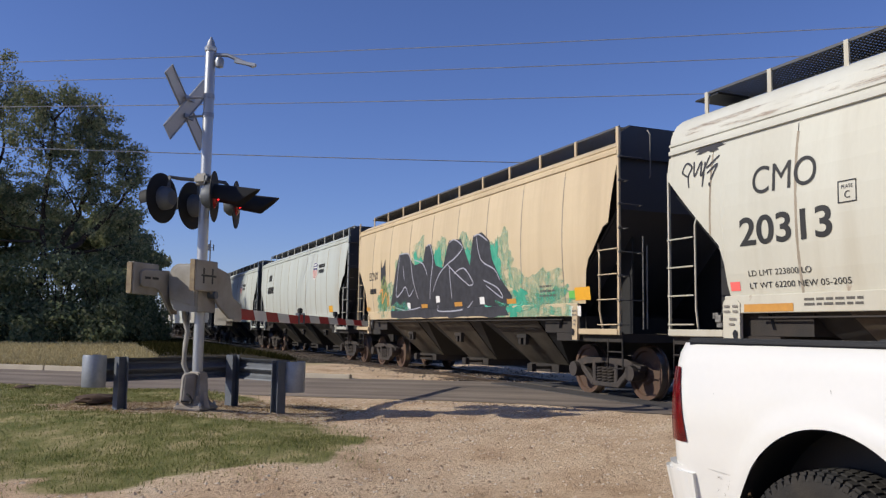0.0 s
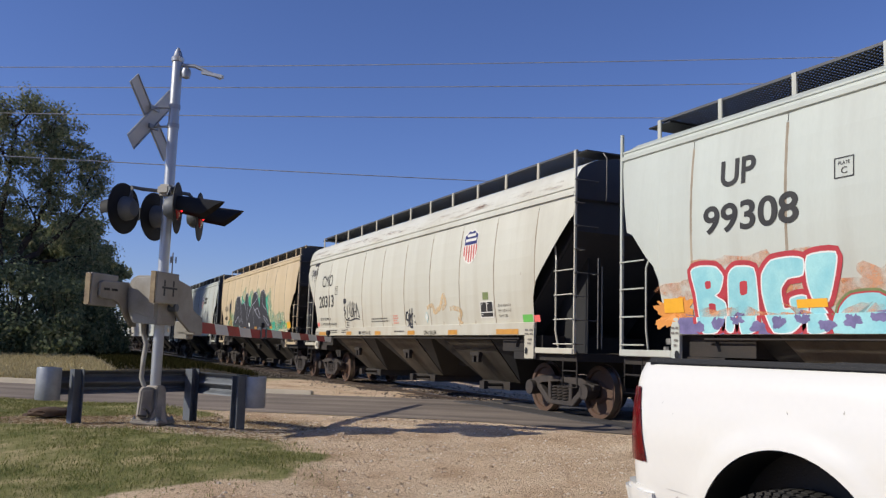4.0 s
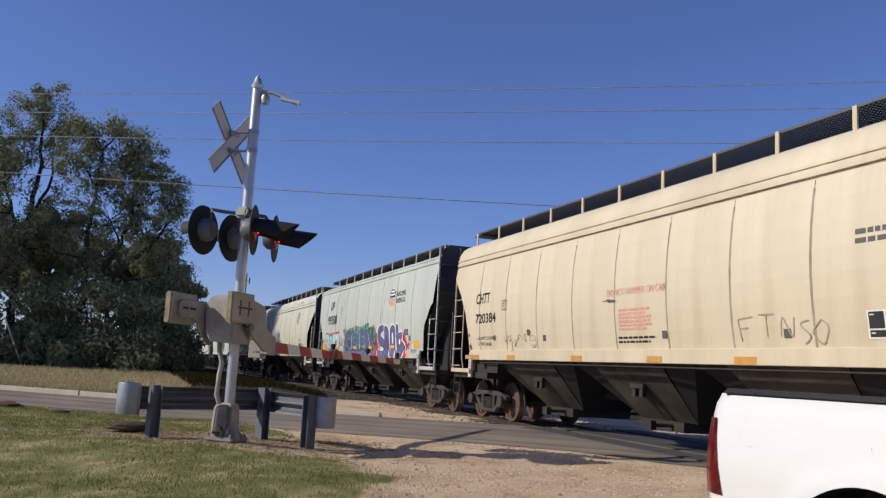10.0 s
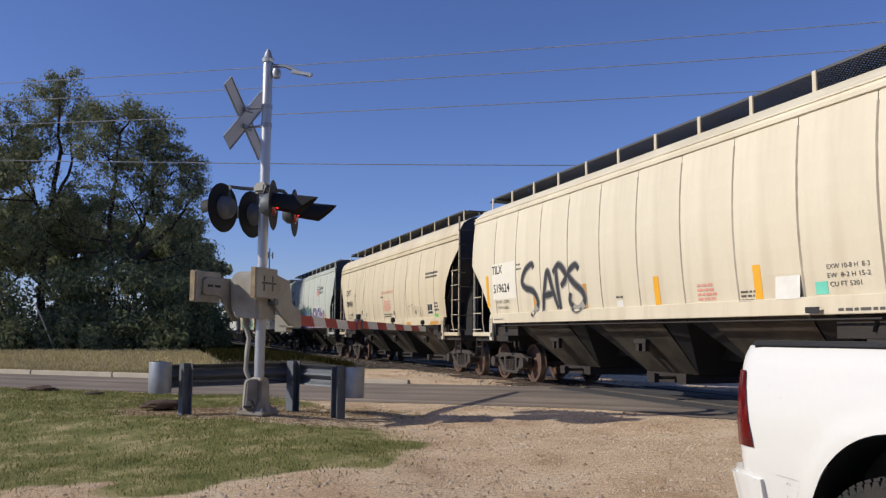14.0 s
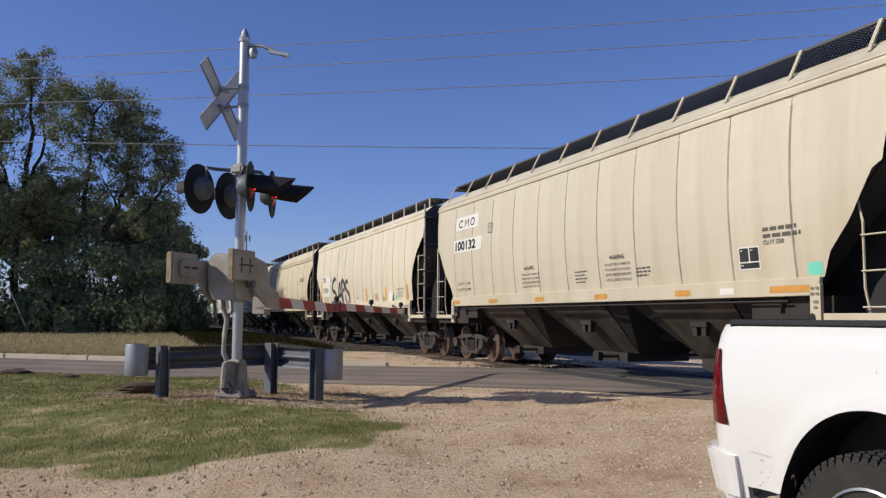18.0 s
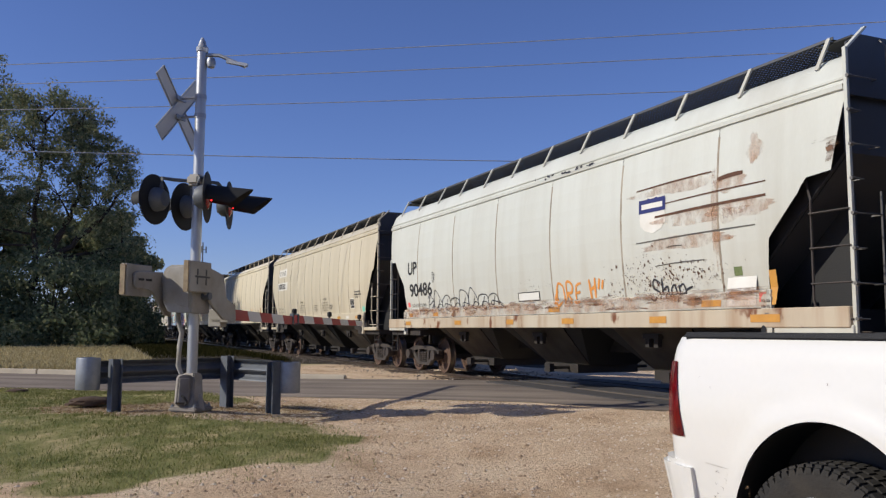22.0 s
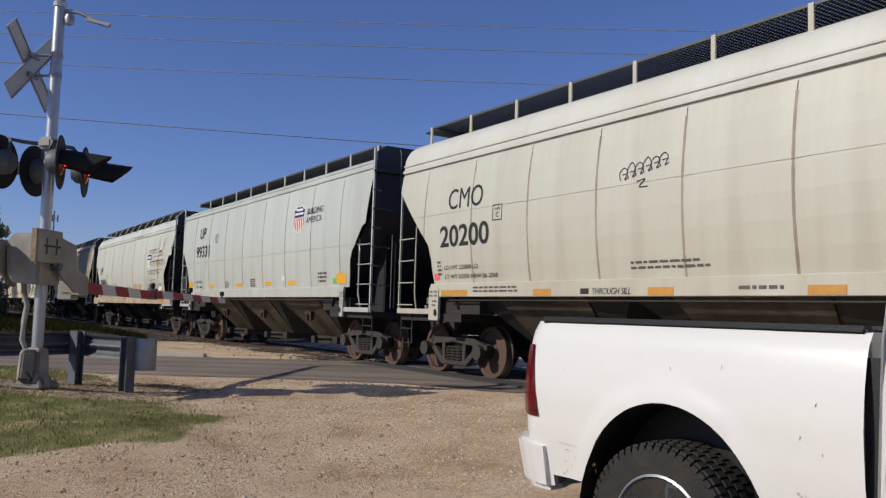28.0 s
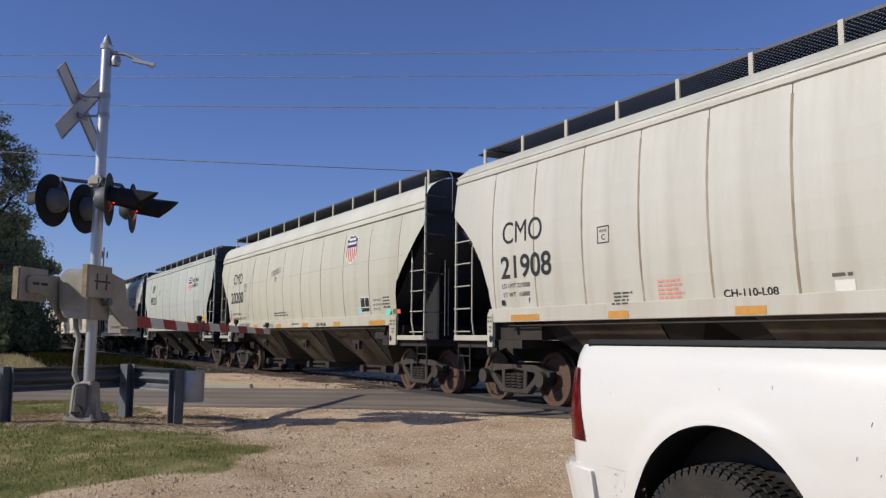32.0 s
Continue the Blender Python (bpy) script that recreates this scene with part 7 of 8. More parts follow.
sh.text("LT WT    61100", 1.6, 2.46, 1.96, 0.065, GREYINK)
sh.text("LD LMT 224900", 1.6, 2.48, 1.81, 0.065, GREYINK)
sh.rect(13.66, 13.9, 1.68, 1.84, TEALP)
sh.tape(((1.3, 1.75), (3.67, 4.13), (6.09, 6.5), (8.51, 8.94), (10.94, 11.32), (13.01, 13.88)), z=1.47, h=0.09)
sh.rect(12.0, 12.3, 1.47, 1.56, WHITE, sill=True)

# white rusty car
sh = Sheet("up_b", 3.3, -0.16)
sh.text("UP", 1.52, 2.14, 2.58, 0.32, thick=0.011)
sh.text("90486", 1.62, 3.14, 2.0, 0.32, thick=0.010)
sh.plate_c(3.2, 3.45, 2.3, 2.55)
sh.text("LD LMT 222900", 1.75, 2.7, 1.72, 0.075)
sh.text("LT WT   63100", 1.75, 2.7, 1.58, 0.075)
sh.rect(1.42, 1.58, 1.72, 1.84, PINK)
rng = random.Random(31)
for k in range(8):
    c, top = 3.15 + 0.5 * k, 1.98 + 0.12 * math.sin(1.7 * k)
    sh.spray([[(c - 0.2 + rng.uniform(-0.08, 0.08), 1.55), (c - 0.24, 1.8), (c - 0.05 + rng.uniform(-0.1, 0.1), top), (c + 0.22, 1.85 + rng.uniform(-0.1, 0.1)), (c + 0.25, 1.6), (c + 0.02, 1.66), (c + 0.1, 1.86)], [(c - 0.1, 1.6), (c + rng.uniform(-0.1, 0.1), 1.75), (c + 0.3, 1.7)]], 0.022)
sh.spray([[(2.85, 1.9), (3.05, 2.05), (2.9, 1.75), (3.2, 1.85)], [(6.9, 1.75), (7.1, 1.65), (7.3, 1.6)]], 0.022)
sh.spray([[(9.5, 1.92), (9.34, 1.98), (9.26, 1.76), (9.36, 1.58), (9.52, 1.66), (9.5, 1.92)], [(9.62, 1.6), (9.62, 1.98), (9.8, 1.94), (9.78, 1.8), (9.64, 1.78), (9.84, 1.6)], [(10.1, 1.95), (9.94, 1.9), (9.92, 1.64), (10.1, 1.62)], [(9.94, 1.78), (10.06, 1.8)]], 0.05, ORANGE)
sh.spray([[(9.28, 1.6), (9.2, 1.7), (9.3, 1.85)], [(10.36, 2.0), (10.4, 1.66)], [(10.4, 1.82), (10.54, 1.88)], [(10.54, 2.02), (10.52, 1.68)], [(10.68, 2.0), (10.62, 1.82)], [(10.78, 1.97), (10.73, 1.82)]], 0.06, ORANGE)
sh.spray([[(12.28, 1.84), (12.14, 1.9), (12.1, 1.78), (12.24, 1.7), (12.18, 1.58), (12.08, 1.62)], [(12.32, 1.9), (12.32, 1.6)], [(12.32, 1.72), (12.44, 1.78), (12.44, 1.6)], [(12.52, 1.74), (12.6, 1.8), (12.64, 1.66), (12.54, 1.64), (12.52, 1.74)], [(12.7, 1.8), (12.72, 1.54)], [(12.7, 1.76), (12.8, 1.8), (12.84, 1.68), (12.72, 1.66)], [(12.86, 1.72), (13.0, 1.76)]], 0.034)
sh.shield(11.87, 12.5, 2.6, 3.18, True)
for k, (a, b, z0, z1, h, m) in enumerate(((11.79, 13.5, 3.30, 3.33, 0.025, RUST), (13.62, 14.1, 3.2, 3.22, 0.06, RUST), (12.25, 14.5, 2.84, 2.86, 0.04, RUST), (11.76, 14.3, 2.48, 2.5, 0.02, GREYINK), (12.5, 12.85, 2.36, 2.36, 0.02, GREYINK), (12.5, 14.5, 3.02, 3.04, 0.02, RUST), (12.2, 13.3, 2.1, 2.12, 0.015, GREYINK))):
    sh.spray([[(a, z0), ((a + b) / 2, (z0 + z1) / 2 + 0.01), (b, z1)]], h, m, 0.006)
for u, z, ru, rz in ((12.7, 3.22, 0.9, 0.09), (13.85, 3.12, 0.26, 0.12), (13.2, 2.74, 0.9, 0.11), (14.0, 2.74, 0.5, 0.14), (13.55, 2.7, 0.06, 0.7), (12.9, 2.4, 1.0, 0.1), (14.3, 3.5, 0.15, 0.2)):
    sh.blob(u, z, ru, rz, u, RUSTMIST, 0.0042, 0.5)
rng = random.Random(9)
for k in range(240):
    u, z = rng.gauss(12.4, 0.65), rng.gauss(1.93, 0.15)
    if z > 1.66 and u < 14.3:
        r = 0.005 + 0.014 * rng.random() ** 2
        sh.blob(u, z, r, r * rng.uniform(0.8, 1.6), k, RUST, 0.0048, 0.6)
for u, z, ru, rz in ((12.4, 1.9, 1.3, 0.3), (12.1, 1.85, 0.9, 0.24), (8.2, 1.95, 0.8, 0.16), (13.4, 1.95, 0.5, 0.2)):
    sh.blob(u, z, ru, rz, u, FLECK, 0.0046, 0.6)
sh.rect(13.72, 14.25, 1.46, 1.84, WHITE, "paint_patch")
sh.rect(14.46, 14.58, 1.46, 1.9, M["orange_tape"], "reflector", 0.006)
for u, z, ru, rz in ((15.42, 3.38, 0.2, 0.03), (15.5, 3.2, 0.06, 0.12), (15.55, 3.3, 0.1, 0.05)):
    sh.blob(u, z, ru, rz, u, RUSTDARK, 0.0046, 0.8)
sh.rect(11.86, 12.50, 2.93, 3.14, NAVY, "emblem", 0.0085)
sh.rect(11.93, 12.44, 2.99, 3.07, WHITE, "emblem", 0.0105)
sh.rect(13.85, 14.0, 1.86, 1.98, OLIVE)
sh.rect(14.3, 14.42, 1.5, 1.62, PINK)
sh.rect(7.77, 8.64, 1.69, 1.87, INK, "stencil_frame", 0.004)
sh.rect(7.80, 8.61, 1.71, 1.85, WHITE, "stencil_frame", 0.0055)
sh.bars(7.85, 8.55, 1.80, 2, 0.06, INK, 0.03)
for k in range(26):
    u = 1.6 + k * 0.5 + rng.uniform(-0.2, 0.2)
    sh.blob(u, 1.55 + rng.uniform(-0.08, 0.05), rng.uniform(0.15, 0.5), rng.uniform(0.02, 0.06), k, (RUSTDARK, RUSTMIST, RUSTDARK)[k % 3], 0.006, 0.9)
sh.rect(1.3, 14.3, 1.44, 1.65, RUSTMIST, "rust_stain", 0.0365)
sh.rect(1.3, 14.3, 1.60, 1.70, RUSTDARK, "rust_stain", 0.0375)
for k in range(9):
    sh.blob(8.6 + 0.22 * k + rng.uniform(-0.1, 0.1), 3.98 + rng.uniform(-0.02, 0.05), rng.uniform(0.02, 0.1), 0.02, k, SPRAY, 0.038, 0.9)
sh.tape(((1.6, 1.85), (3.4, 3.7), (9.0, 9.4), (13.2, 13.6)), z=1.46, h=0.09)
for k, (u0, u1) in enumerate(((1.4, 1.75), (4.6, 4.95), (7.2, 7.5), (9.35, 9.75), (11.9, 12.3), (14.0, 14.5))):
    bm = bmesh.new()
    bm.faces.new([bm.verts.new((-1.636, sh.half - u, z)) for u, z in ((u0, 1.24), (u1, 1.24), (u1, 1.34), (u0, 1.34))])
    part("reflector", bm, M["orange_tape"], sh.car)

# light grey car with shield
sh = Sheet("up_c", 9.0, -0.7)
sh.text("UP", 2.17, 2.81, 3.36, 0.34, thick=0.011)
sh.text("99331", 1.88, 3.33, 2.74, 0.36, thick=0.011)
sh.plate_c(3.90, 4.18, 3.14, 3.4)
sh.text("LD LMT 225200", 1.77, 2.5, 1.89, 0.075)
sh.text("LT WT   60800", 1.79, 2.5, 1.73, 0.075)
sh.shield(11.03, 11.76, 3.0, 3.7)
sh.text("BUILDING", 11.88, 12.82, 3.42, 0.15, thick=0.002)
sh.text("AMERICA", 11.86, 12.78, 3.21, 0.15)
sh.rect(0.97, 1.4, 1.73, 1.94, M["yellow_tape"], "yellow_placard")
sh.rect(1.88, 2.05, 1.475, 1.565, PINK)
sh.rect(0.3, 14.2, 2.55, 2.555, SEAM, "paint_crack", 0.003)
sh.tape(((3.33, 3.78), (6.0, 6.45), (8.37, 8.81), (10.7, 11.15)), M["yellow_tape"], 1.73, 0.1)
sh.bars(4.92, 5.36, 1.87, 4, 0.05, GREYINK, 0.025)
sh.bars(7.2, 7.7, 1.9, 4, 0.06, GREYINK, 0.035)
sh.bars(12.6, 13.1, 1.95, 3, 0.09, GREYINK, 0.05)
sh.rect(13.6, 14.1, 1.72, 1.95, M["yellow_tape"], "yellow_placard")
sh.rect(13.4, 13.6, 1.72, 1.84, GREEN)
sh.rect(10.3, 10.5, 1.85, 1.97, WHITE)

# last car
sh = Sheet("cmo_c")
sh.text("CMO", 1.70, 2.86, 2.76, 0.37)
sh.text("21908", 1.64, 3.08, 2.17, 0.37, thick=0.009)
sh.plate_c(4.23, 4.49, 2.53, 2.78)
sh.text("LD LMT 223000", 1.65, 2.48, 2.0, 0.075)
sh.text("LT WT   63000", 1.68, 2.46, 1.85, 0.075)
sh.text("F", 2.4, 2.46, 1.74, 0.075)
sh.bars(5.4, 5.88, 1.9, 5, 0.055, REDINK, 0.03)
sh.text("CH-110-L08", 6.5, 7.3, 1.66, 0.09, thick=0.002)
sh.rect(8.02, 8.26, 1.66, 1.78, WHITE)
sh.bars(8.0, 8.3, 1.82, 1, 0.1)
sh.bars(4.5, 4.9, 1.78, 4, 0.05, GREYINK, 0.025)
sh.tape(((1.93, 2.74), (4.42, 4.84), (6.71, 7.16), (9.0, 9.45)), z=1.44, h=0.1)
sh.rect(1.62, 1.72, 1.71, 1.8, INK, off=0.02)

# far cars ahead
for key in ("lead_a", "lead_b"):
    sh = Sheet(key)
    sh.bars(2.2, 3.0, 3.35, 1, 0.3, INK, 0.3)
    sh.bars(2.0, 3.4, 2.75, 1, 0.3, INK, 0.32)
    sh.shield(11.0, 11.7, 3.0, 3.7)
    sh.bars(11.9, 12.9, 3.42, 2, 0.2, INK, 0.14)
    sh.rect(13.4, 13.9, 1.72, 1.95, M["yellow_tape"], "yellow_placard")


# ---- the crossing signal ----
def signal():
    base = Vector((1.31, 11.43, 0.10))
    yaw = math.degrees(math.atan2(RN.y, RN.x))
    t = thing("crossing_signal", pose(base.x, base.y, base.z, 0, 0, yaw), "aluminium railway crossing signal mast with lowered striped gate", "crossing signal")

    # local x runs over the street, local y towards the traffic that it faces
    def turned(profile, mat, name, m, label="", seg=24):
        bm = bmesh.new()
        lathe(bm, profile, m, seg)
        return part(name, bm, mat, t, label, True)

    turned([(0.068, 0.35), (0.068, 4.75), (0.062, 4.8)], M["alu"], "mast", Matrix(), "weathered aluminium tube mast")
    turned([(0.078, 4.78), (0.085, 4.83), (0.06, 4.86), (0.045, 4.92), (0.012, 4.98)], M["alu"], "mast_cap", Matrix())
    # base casting: foot, neck and a cable box turned to the side
    bm = bmesh.new()
    for z, w in ((-0.03, 0.205), (0.02, 0.205), (0.04, 0.16), (0.10, 0.115), (0.42, 0.10), (0.46, 0.08)):
        ring = [bm.verts.new((sx * w, sy * w, z)) for sx, sy in ((-1, -1), (1, -1), (1, 1), (-1, 1))]
        if z > -0.02:
            for k in range(4):
                bm.faces.new((last[k], last[(k + 1) % 4], ring[(k + 1) % 4], ring[k]))
        else:
            bm.faces.new(ring[::-1])
        last = ring
    bm.faces.new(last)
    part("base_casting", beveled(bm, 0.014, 2), M["base_metal"], t, "weathered cast aluminium junction base", True)
    side = pose(0, 0, 0, 0, 0, -yaw)
    bm = bmesh.new()
    slab(bm, [(-0.205, 0.06), (-0.03, 0.06), (-0.03, 0.44), (-0.15, 0.44), (-0.185, 0.40)], side @ Matrix(((1, 0, 0, 0), (0, 0, 1, -0.155), (0, 1, 0, 0), (0, 0, 0, 1))), 0.24)
    cable_box = part("cable_box", beveled(bm, 0.012, 2), M["base_metal"], t, "dull cast cable box", True)
    bm = bmesh.new()
    slab(bm, [(-0.185, 0.09), (-0.05, 0.09), (-0.05, 0.40), (-0.165, 0.40)], side @ Matrix(((1, 0, 0, 0), (0, 0, 1, -0.168), (0, 1, 0, 0), (0, 0, 0, 1))), 0.013)
    part("base_door", beveled(bm, 0.005, 1), M["base_metal"], cable_box)
    for x in (-0.02, 0.075):
        bm = bmesh.new()
        slab(bm, [(x, -0.01), (x + 0.085, -0.01), (x + 0.03, 0.2), (x, 0.2)] if x > 0 else [(x - 0.05, -0.01), (x + 0.02, -0.01), (x + 0.02, 0.16), (x, 0.16)], side @ Matrix(((1, 0, 0, 0), (0, 0, 1, -0.18), (0, 1, 0, 0), (0, 0, 0, 1))), 0.02)
        part("gusset", beveled(bm, 0.004, 1), M["base_metal"], t)
    bm = bmesh.new()
    tube(bm, [side @ Vector(v) for v in ((-0.14, -0.175, 0.18), (-0.11, -0.20, 0.16), (-0.07, -0.20, 0.10), (-0.10, -0.19, 0.06))], 0.014, 6)
    tube(bm, [side @ Vector(v) for v in ((-0.21, -0.17, 0.09), (-0.08, -0.18, 0.08))], 0.012, 6)
    part("hasp", bm, M["underframe"], cable_box, "dark hasp and padlock", True)
    bm = bmesh.new()
    box_lid = [(-0.2, -0.2), (0.2, -0.2), (0.2, 0.2), (-0.2, 0.2)]
    slab(bm, box_lid, pose(0, 0, -0.3), 0.272)
    part("foundation", beveled(bm, 0.02, 1), M["footing"], t, "concrete foundation block")
    for sx in (-0.165, 0.165):
        for sy in (-0.165, 0.165):
            bm = bmesh.new()
            lathe(bm, [(0.022, 0.02), (0.022, 0.05), (0.011, 0.05), (0.011, 0.07)], pose(sx, sy, 0), 6)
            part("anchor_bolt", bm, M["galv"], t)
    bm = bmesh.new()
    tube(bm, [(-0.04, 0.10, 0.38), (-0.06, 0.17, 0.55), (-0.06, 0.16, 0.8), (-0.05, 0.14, 0.98), (-0.05, 0.19, 1.12), (-0.05, 0.21, 1.28)], 0.032, 10)
    part("conduit", bm, M["housing"], t, "grey flexible conduit", True)
    # lamp arm and lamp on top
    bm = bmesh.new()
    out = Vector((math.cos(radians(-81)), math.sin(radians(-81))))
    tube(bm, [(0, 0, 4.74), (out.x * 0.25, out.y * 0.25, 4.72), (out.x * 0.62, out.y * 0.62, 4.55)], 0.026, 8)
    box(bm, -0.03, 0.03, -0.15, 0.15, -0.02, 0.02, pose(out.x * 0.5, out.y * 0.5, 4.6, -12, 0, -81 + 90 + 180))
    part("lamp_arm", bm, M["galv"], t, smooth=True)
    bm = bmesh.new()
    lathe(bm, [(0.0, -0.09), (0.05, -0.07), (0.065, 0.0), (0.05, 0.05), (0.02, 0.07)], pose(out.x * 0.13, out.y * 0.13, 4.63), 12)
    part("bell", bm, M["galv"], t, smooth=True)
    # crossbuck seen from behind
    zc = 4.01
    for k, a in enumerate((-45, 45)):
        bm = bmesh.new()
        m = pose(0, 0.33 + 0.02 * k, zc, 0, a, 0)
        box(bm, -0.61, 0.61, -0.004, 0.004, -0.114, 0.114, m)
        part("crossbuck_blade", bm, [M["sign_back"]], t, "bare metal back of a crossing board")
        bm = bmesh.new()
        for z in (-0.108, 0.094):
            box(bm, -0.61, 0.61, -0.018, -0.004, z, z + 0.014, m)
        part("blade_stiffener", bm, M["galv"], t)
    for z in (zc - 0.12, zc + 0.14):
        bm = bmesh.new()
        tube(bm, [(0, 0, z), (0.0, 0.32, z)], 0.016, 6)
        box(bm, -0.1, 0.1, 0.29, 0.315, z - 0.03, z + 0.03)
        part("sign_bracket", bm, M["galv"], t)
        bm = bmesh.new()
        lathe(bm, [(0.074, -0.03), (0.078, -0.03), (0.078, 0.03), (0.074, 0.03)], pose(0, 0, z), 16, True)
        part("mast_band", bm, M["galv"], t)
    # flashing lamps
    bm = bmesh.new()
    box(bm, -0.14, 0.14, -0.10, 0.10, 2.93, 3.08)
    part("cross_arm_box", beveled(bm, 0.035, 3), M["housing"], t, "pale cross-arm junction box", True)

    def lamp(m, lit, arm, reach=0.30):
        """One lamp with its round shield; local z of m is the way it faces."""
        bm = bmesh.new()
        lathe(bm, [(0.0, -0.02), (0.10, -0.02), (0.325, -0.010), (0.333, 0.0), (0.325, 0.006), (0.10, 0.0)], m, 36)
        shield = part("lamp_shield", bm, M["black_paint"], t, "black round lamp background", True)
        bm = bmesh.new()
        lathe(bm, [(0.0, -0.17), (0.10, -0.16), (0.15, -0.10), (0.16, -0.02)], m, 24)
        part("lamp_housing", bm, M["grey_steel"], shield, smooth=True)
        bm = bmesh.new()
        lathe(bm, [(0.155, 0.005), (0.12, 0.03), (0.06, 0.045), (0.0, 0.05)], m, 24)
        part("lens", bm, M["red_lens"], shield, "red signal lens", True)
        if lit:
            bm = bmesh.new()
            lathe(bm, [(0.045, 0.046), (0.04, 0.06), (0.0, 0.066)], m, 12)
            part("lit_bulb", bm, M["red_lit"], shield)
        bm = bmesh.new()
        rows = []
        for k in range(19):
            a = radians(-105 + 210 * k / 18)
            d = 0.16 + reach * (math.cos(a) * 0.5 + 0.5)
            p0, p1 = Vector((0.165 * math.sin(a), 0.165 * math.cos(a), 0.0)), Vector((0.172 * math.sin(a), 0.165 * math.cos(a) - 0.05, d))
            rows.append([bm.verts.new(m @ p0), bm.verts.new(m @ p1), bm.verts.new(m @ (p1 * 0.985)), bm.verts.new(m @ (p0 * 0.97))])
        for a, b in zip(rows, rows[1:]):
            for i in range(4):
                j = (i + 1) % 4
                bm.faces.new((a[i], a[j], b[j], b[i]))
        part("visor", bm, M["black_paint"], shield, "black lamp visor", True)
        bm = bmesh.new()
        tube(bm, arm, 0.026, 8)
        part("cross_arm", bm, M["grey_steel"], t, smooth=True)

    def facing(x, y, z, dx, dy):
        d = Vector((dx, dy, 0)).normalized()
        r = Vector((d.y, -d.x, 0))
        return Matrix(((-r.x, 0, d.x, x), (-r.y, 0, d.y, y), (0, 1, 0, z), (0, 0, 0, 1)))

    for x in (-0.38, 0.38):
        lamp(facing(x * 0.9, 0.42, 2.72, 0, 1), False, [(0, 0.05, 3.0), (x * 0.5, 0.25, 3.0), (x * 0.9, 0.32, 3.0), (x * 0.9, 0.32, 2.87)], 0.12)
    r = Matrix.Rotation(-radians(yaw), 2)
    nrm = r @ Vector((0.853, -0.52))
    tan = r @ Vector((0.52, 0.853))
    aim = r @ Vector((0.955, -0.297))
    for s in (-0.36, 0.36):
        c = nrm * 0.30 + tan * s
        lamp(facing(c.x, c.y, 2.72, aim.x, aim.y), True, [(0, -0.05, 3.0), (nrm.x * 0.2 + tan.x * s * 0.5, nrm.y * 0.2 + tan.y * s * 0.5, 3.0), (c.x - nrm.x * 0.13, c.y - nrm.y * 0.13, 2.98), (c.x - nrm.x * 0.13, c.y - nrm.y * 0.13, 2.88)], 0.42)
    # gate mechanism: a case beside the mast, arm plates on both sides of it
    bm = bmesh.new()
    prof = [(-0.13, 1.23), (0.22, 1.25), (0.30, 1.38), (0.31, 1.66)] + [(0.17 + 0.14 * math.cos(a), 1.72 + 0.14 * math.sin(a)) for a in [math.pi / 2 * k / 6 for k in range(7)]] + [(-0.13, 1.86)]
    slab(bm, prof, Matrix(((0, 0, 1, -0.27), (1, 0, 0, 0), (0, 1, 0, 0), (0, 0, 0, 1))), 0.44)
    part("mechanism_case", beveled(bm, 0.015, 2), M["housing"], t, "dusty beige gate mechanism case", True)
    bm = bmesh.new()
    slab(bm, [(0.26, 1.40), (-0.10, 1.30), (-0.10, 1.78), (0.0, 1.84), (0.18, 1.83), (0.26, 1.74)], Matrix(((0, 0, 1, -0.285), (1, 0, 0, 0), (0, 1, 0, 0), (0, 0, 0, 1))), 0.02)
    part("case_cover", beveled(bm, 0.006, 1), M["housing"], t)
    bm = bmesh.new()
    lathe(bm, [(0.05, -0.24), (0.05, 0.42)], pose(0.0, 0, 1.46, -90, 0, 0), 12)
    part("main_shaft", bm, M["grey_steel"], t, smooth=True)
    # near plate with its fork, and the clamp block
    fork = [(-0.09, 1.51), (0.13, 1.31), (0.41, 1.15), (0.71, 1.16), (0.68, 1.36), (0.44, 1.44), (0.36, 1.76), (0.05, 1.83)]
    bm = bmesh.new()
    slab(bm, fork, Matrix(((1, 0, 0, 0), (0, 0, 1, -0.215), (0, 1, 0, 0), (0, 0, 0, 1))), 0.04)
    part("gate_arm_support", beveled(bm, 0.008, 1), M["housing"], t, "beige steel support arm")
    bm = bmesh.new()
    box(bm, -0.46, 0.04, -0.225, -0.15, 1.50, 1.90)
    part("mast_clamp", beveled(bm, 0.012, 1), M["housing"], t, "beige slotted clamp block")
    bm = bmesh.new()
    box(bm, -0.485, -0.462, -0.215, -0.15, 1.50, 1.90)
    part("clamp_edge", bm, M["worn"], t, "rust-yellowed clamp edge")
    bm = bmesh.new()
    for x in (-0.30, -0.10):
        box(bm, x, x + 0.03, -0.2285, -0.2245, 1.60, 1.69)
        box(bm, x, x + 0.03, -0.2285, -0.2245, 1.72, 1.80)
    box(bm, -0.34, 0.0, -0.2285, -0.2245, 1.69, 1.715)
    part("clamp_slot", bm, M["black_plastic"], t)
    # far plate, which carries the counterweights
    slot = [(-0.80, 1.56), (-0.76, 1.53), (-0.52, 1.54), (-0.43, 1.51), (-0.34, 1.42), (-0.24, 1.30), (-0.14, 1.20), (-0.02, 1.20), (-0.02, 1.5), (-0.20, 1.64), (-0.22, 1.77), (-0.74, 1.75), (-0.80, 1.72)]
    bm = bmesh.new()
    slab(bm, slot, Matrix(((1, 0, 0, 0), (0, 0, 1, 0.33), (0, 1, 0, 0), (0, 0, 0, 1))), 0.035)
    part("gate_arm_support", beveled(bm, 0.008, 1), M["housing"], t, "beige steel support arm")
    bm = bmesh.new()
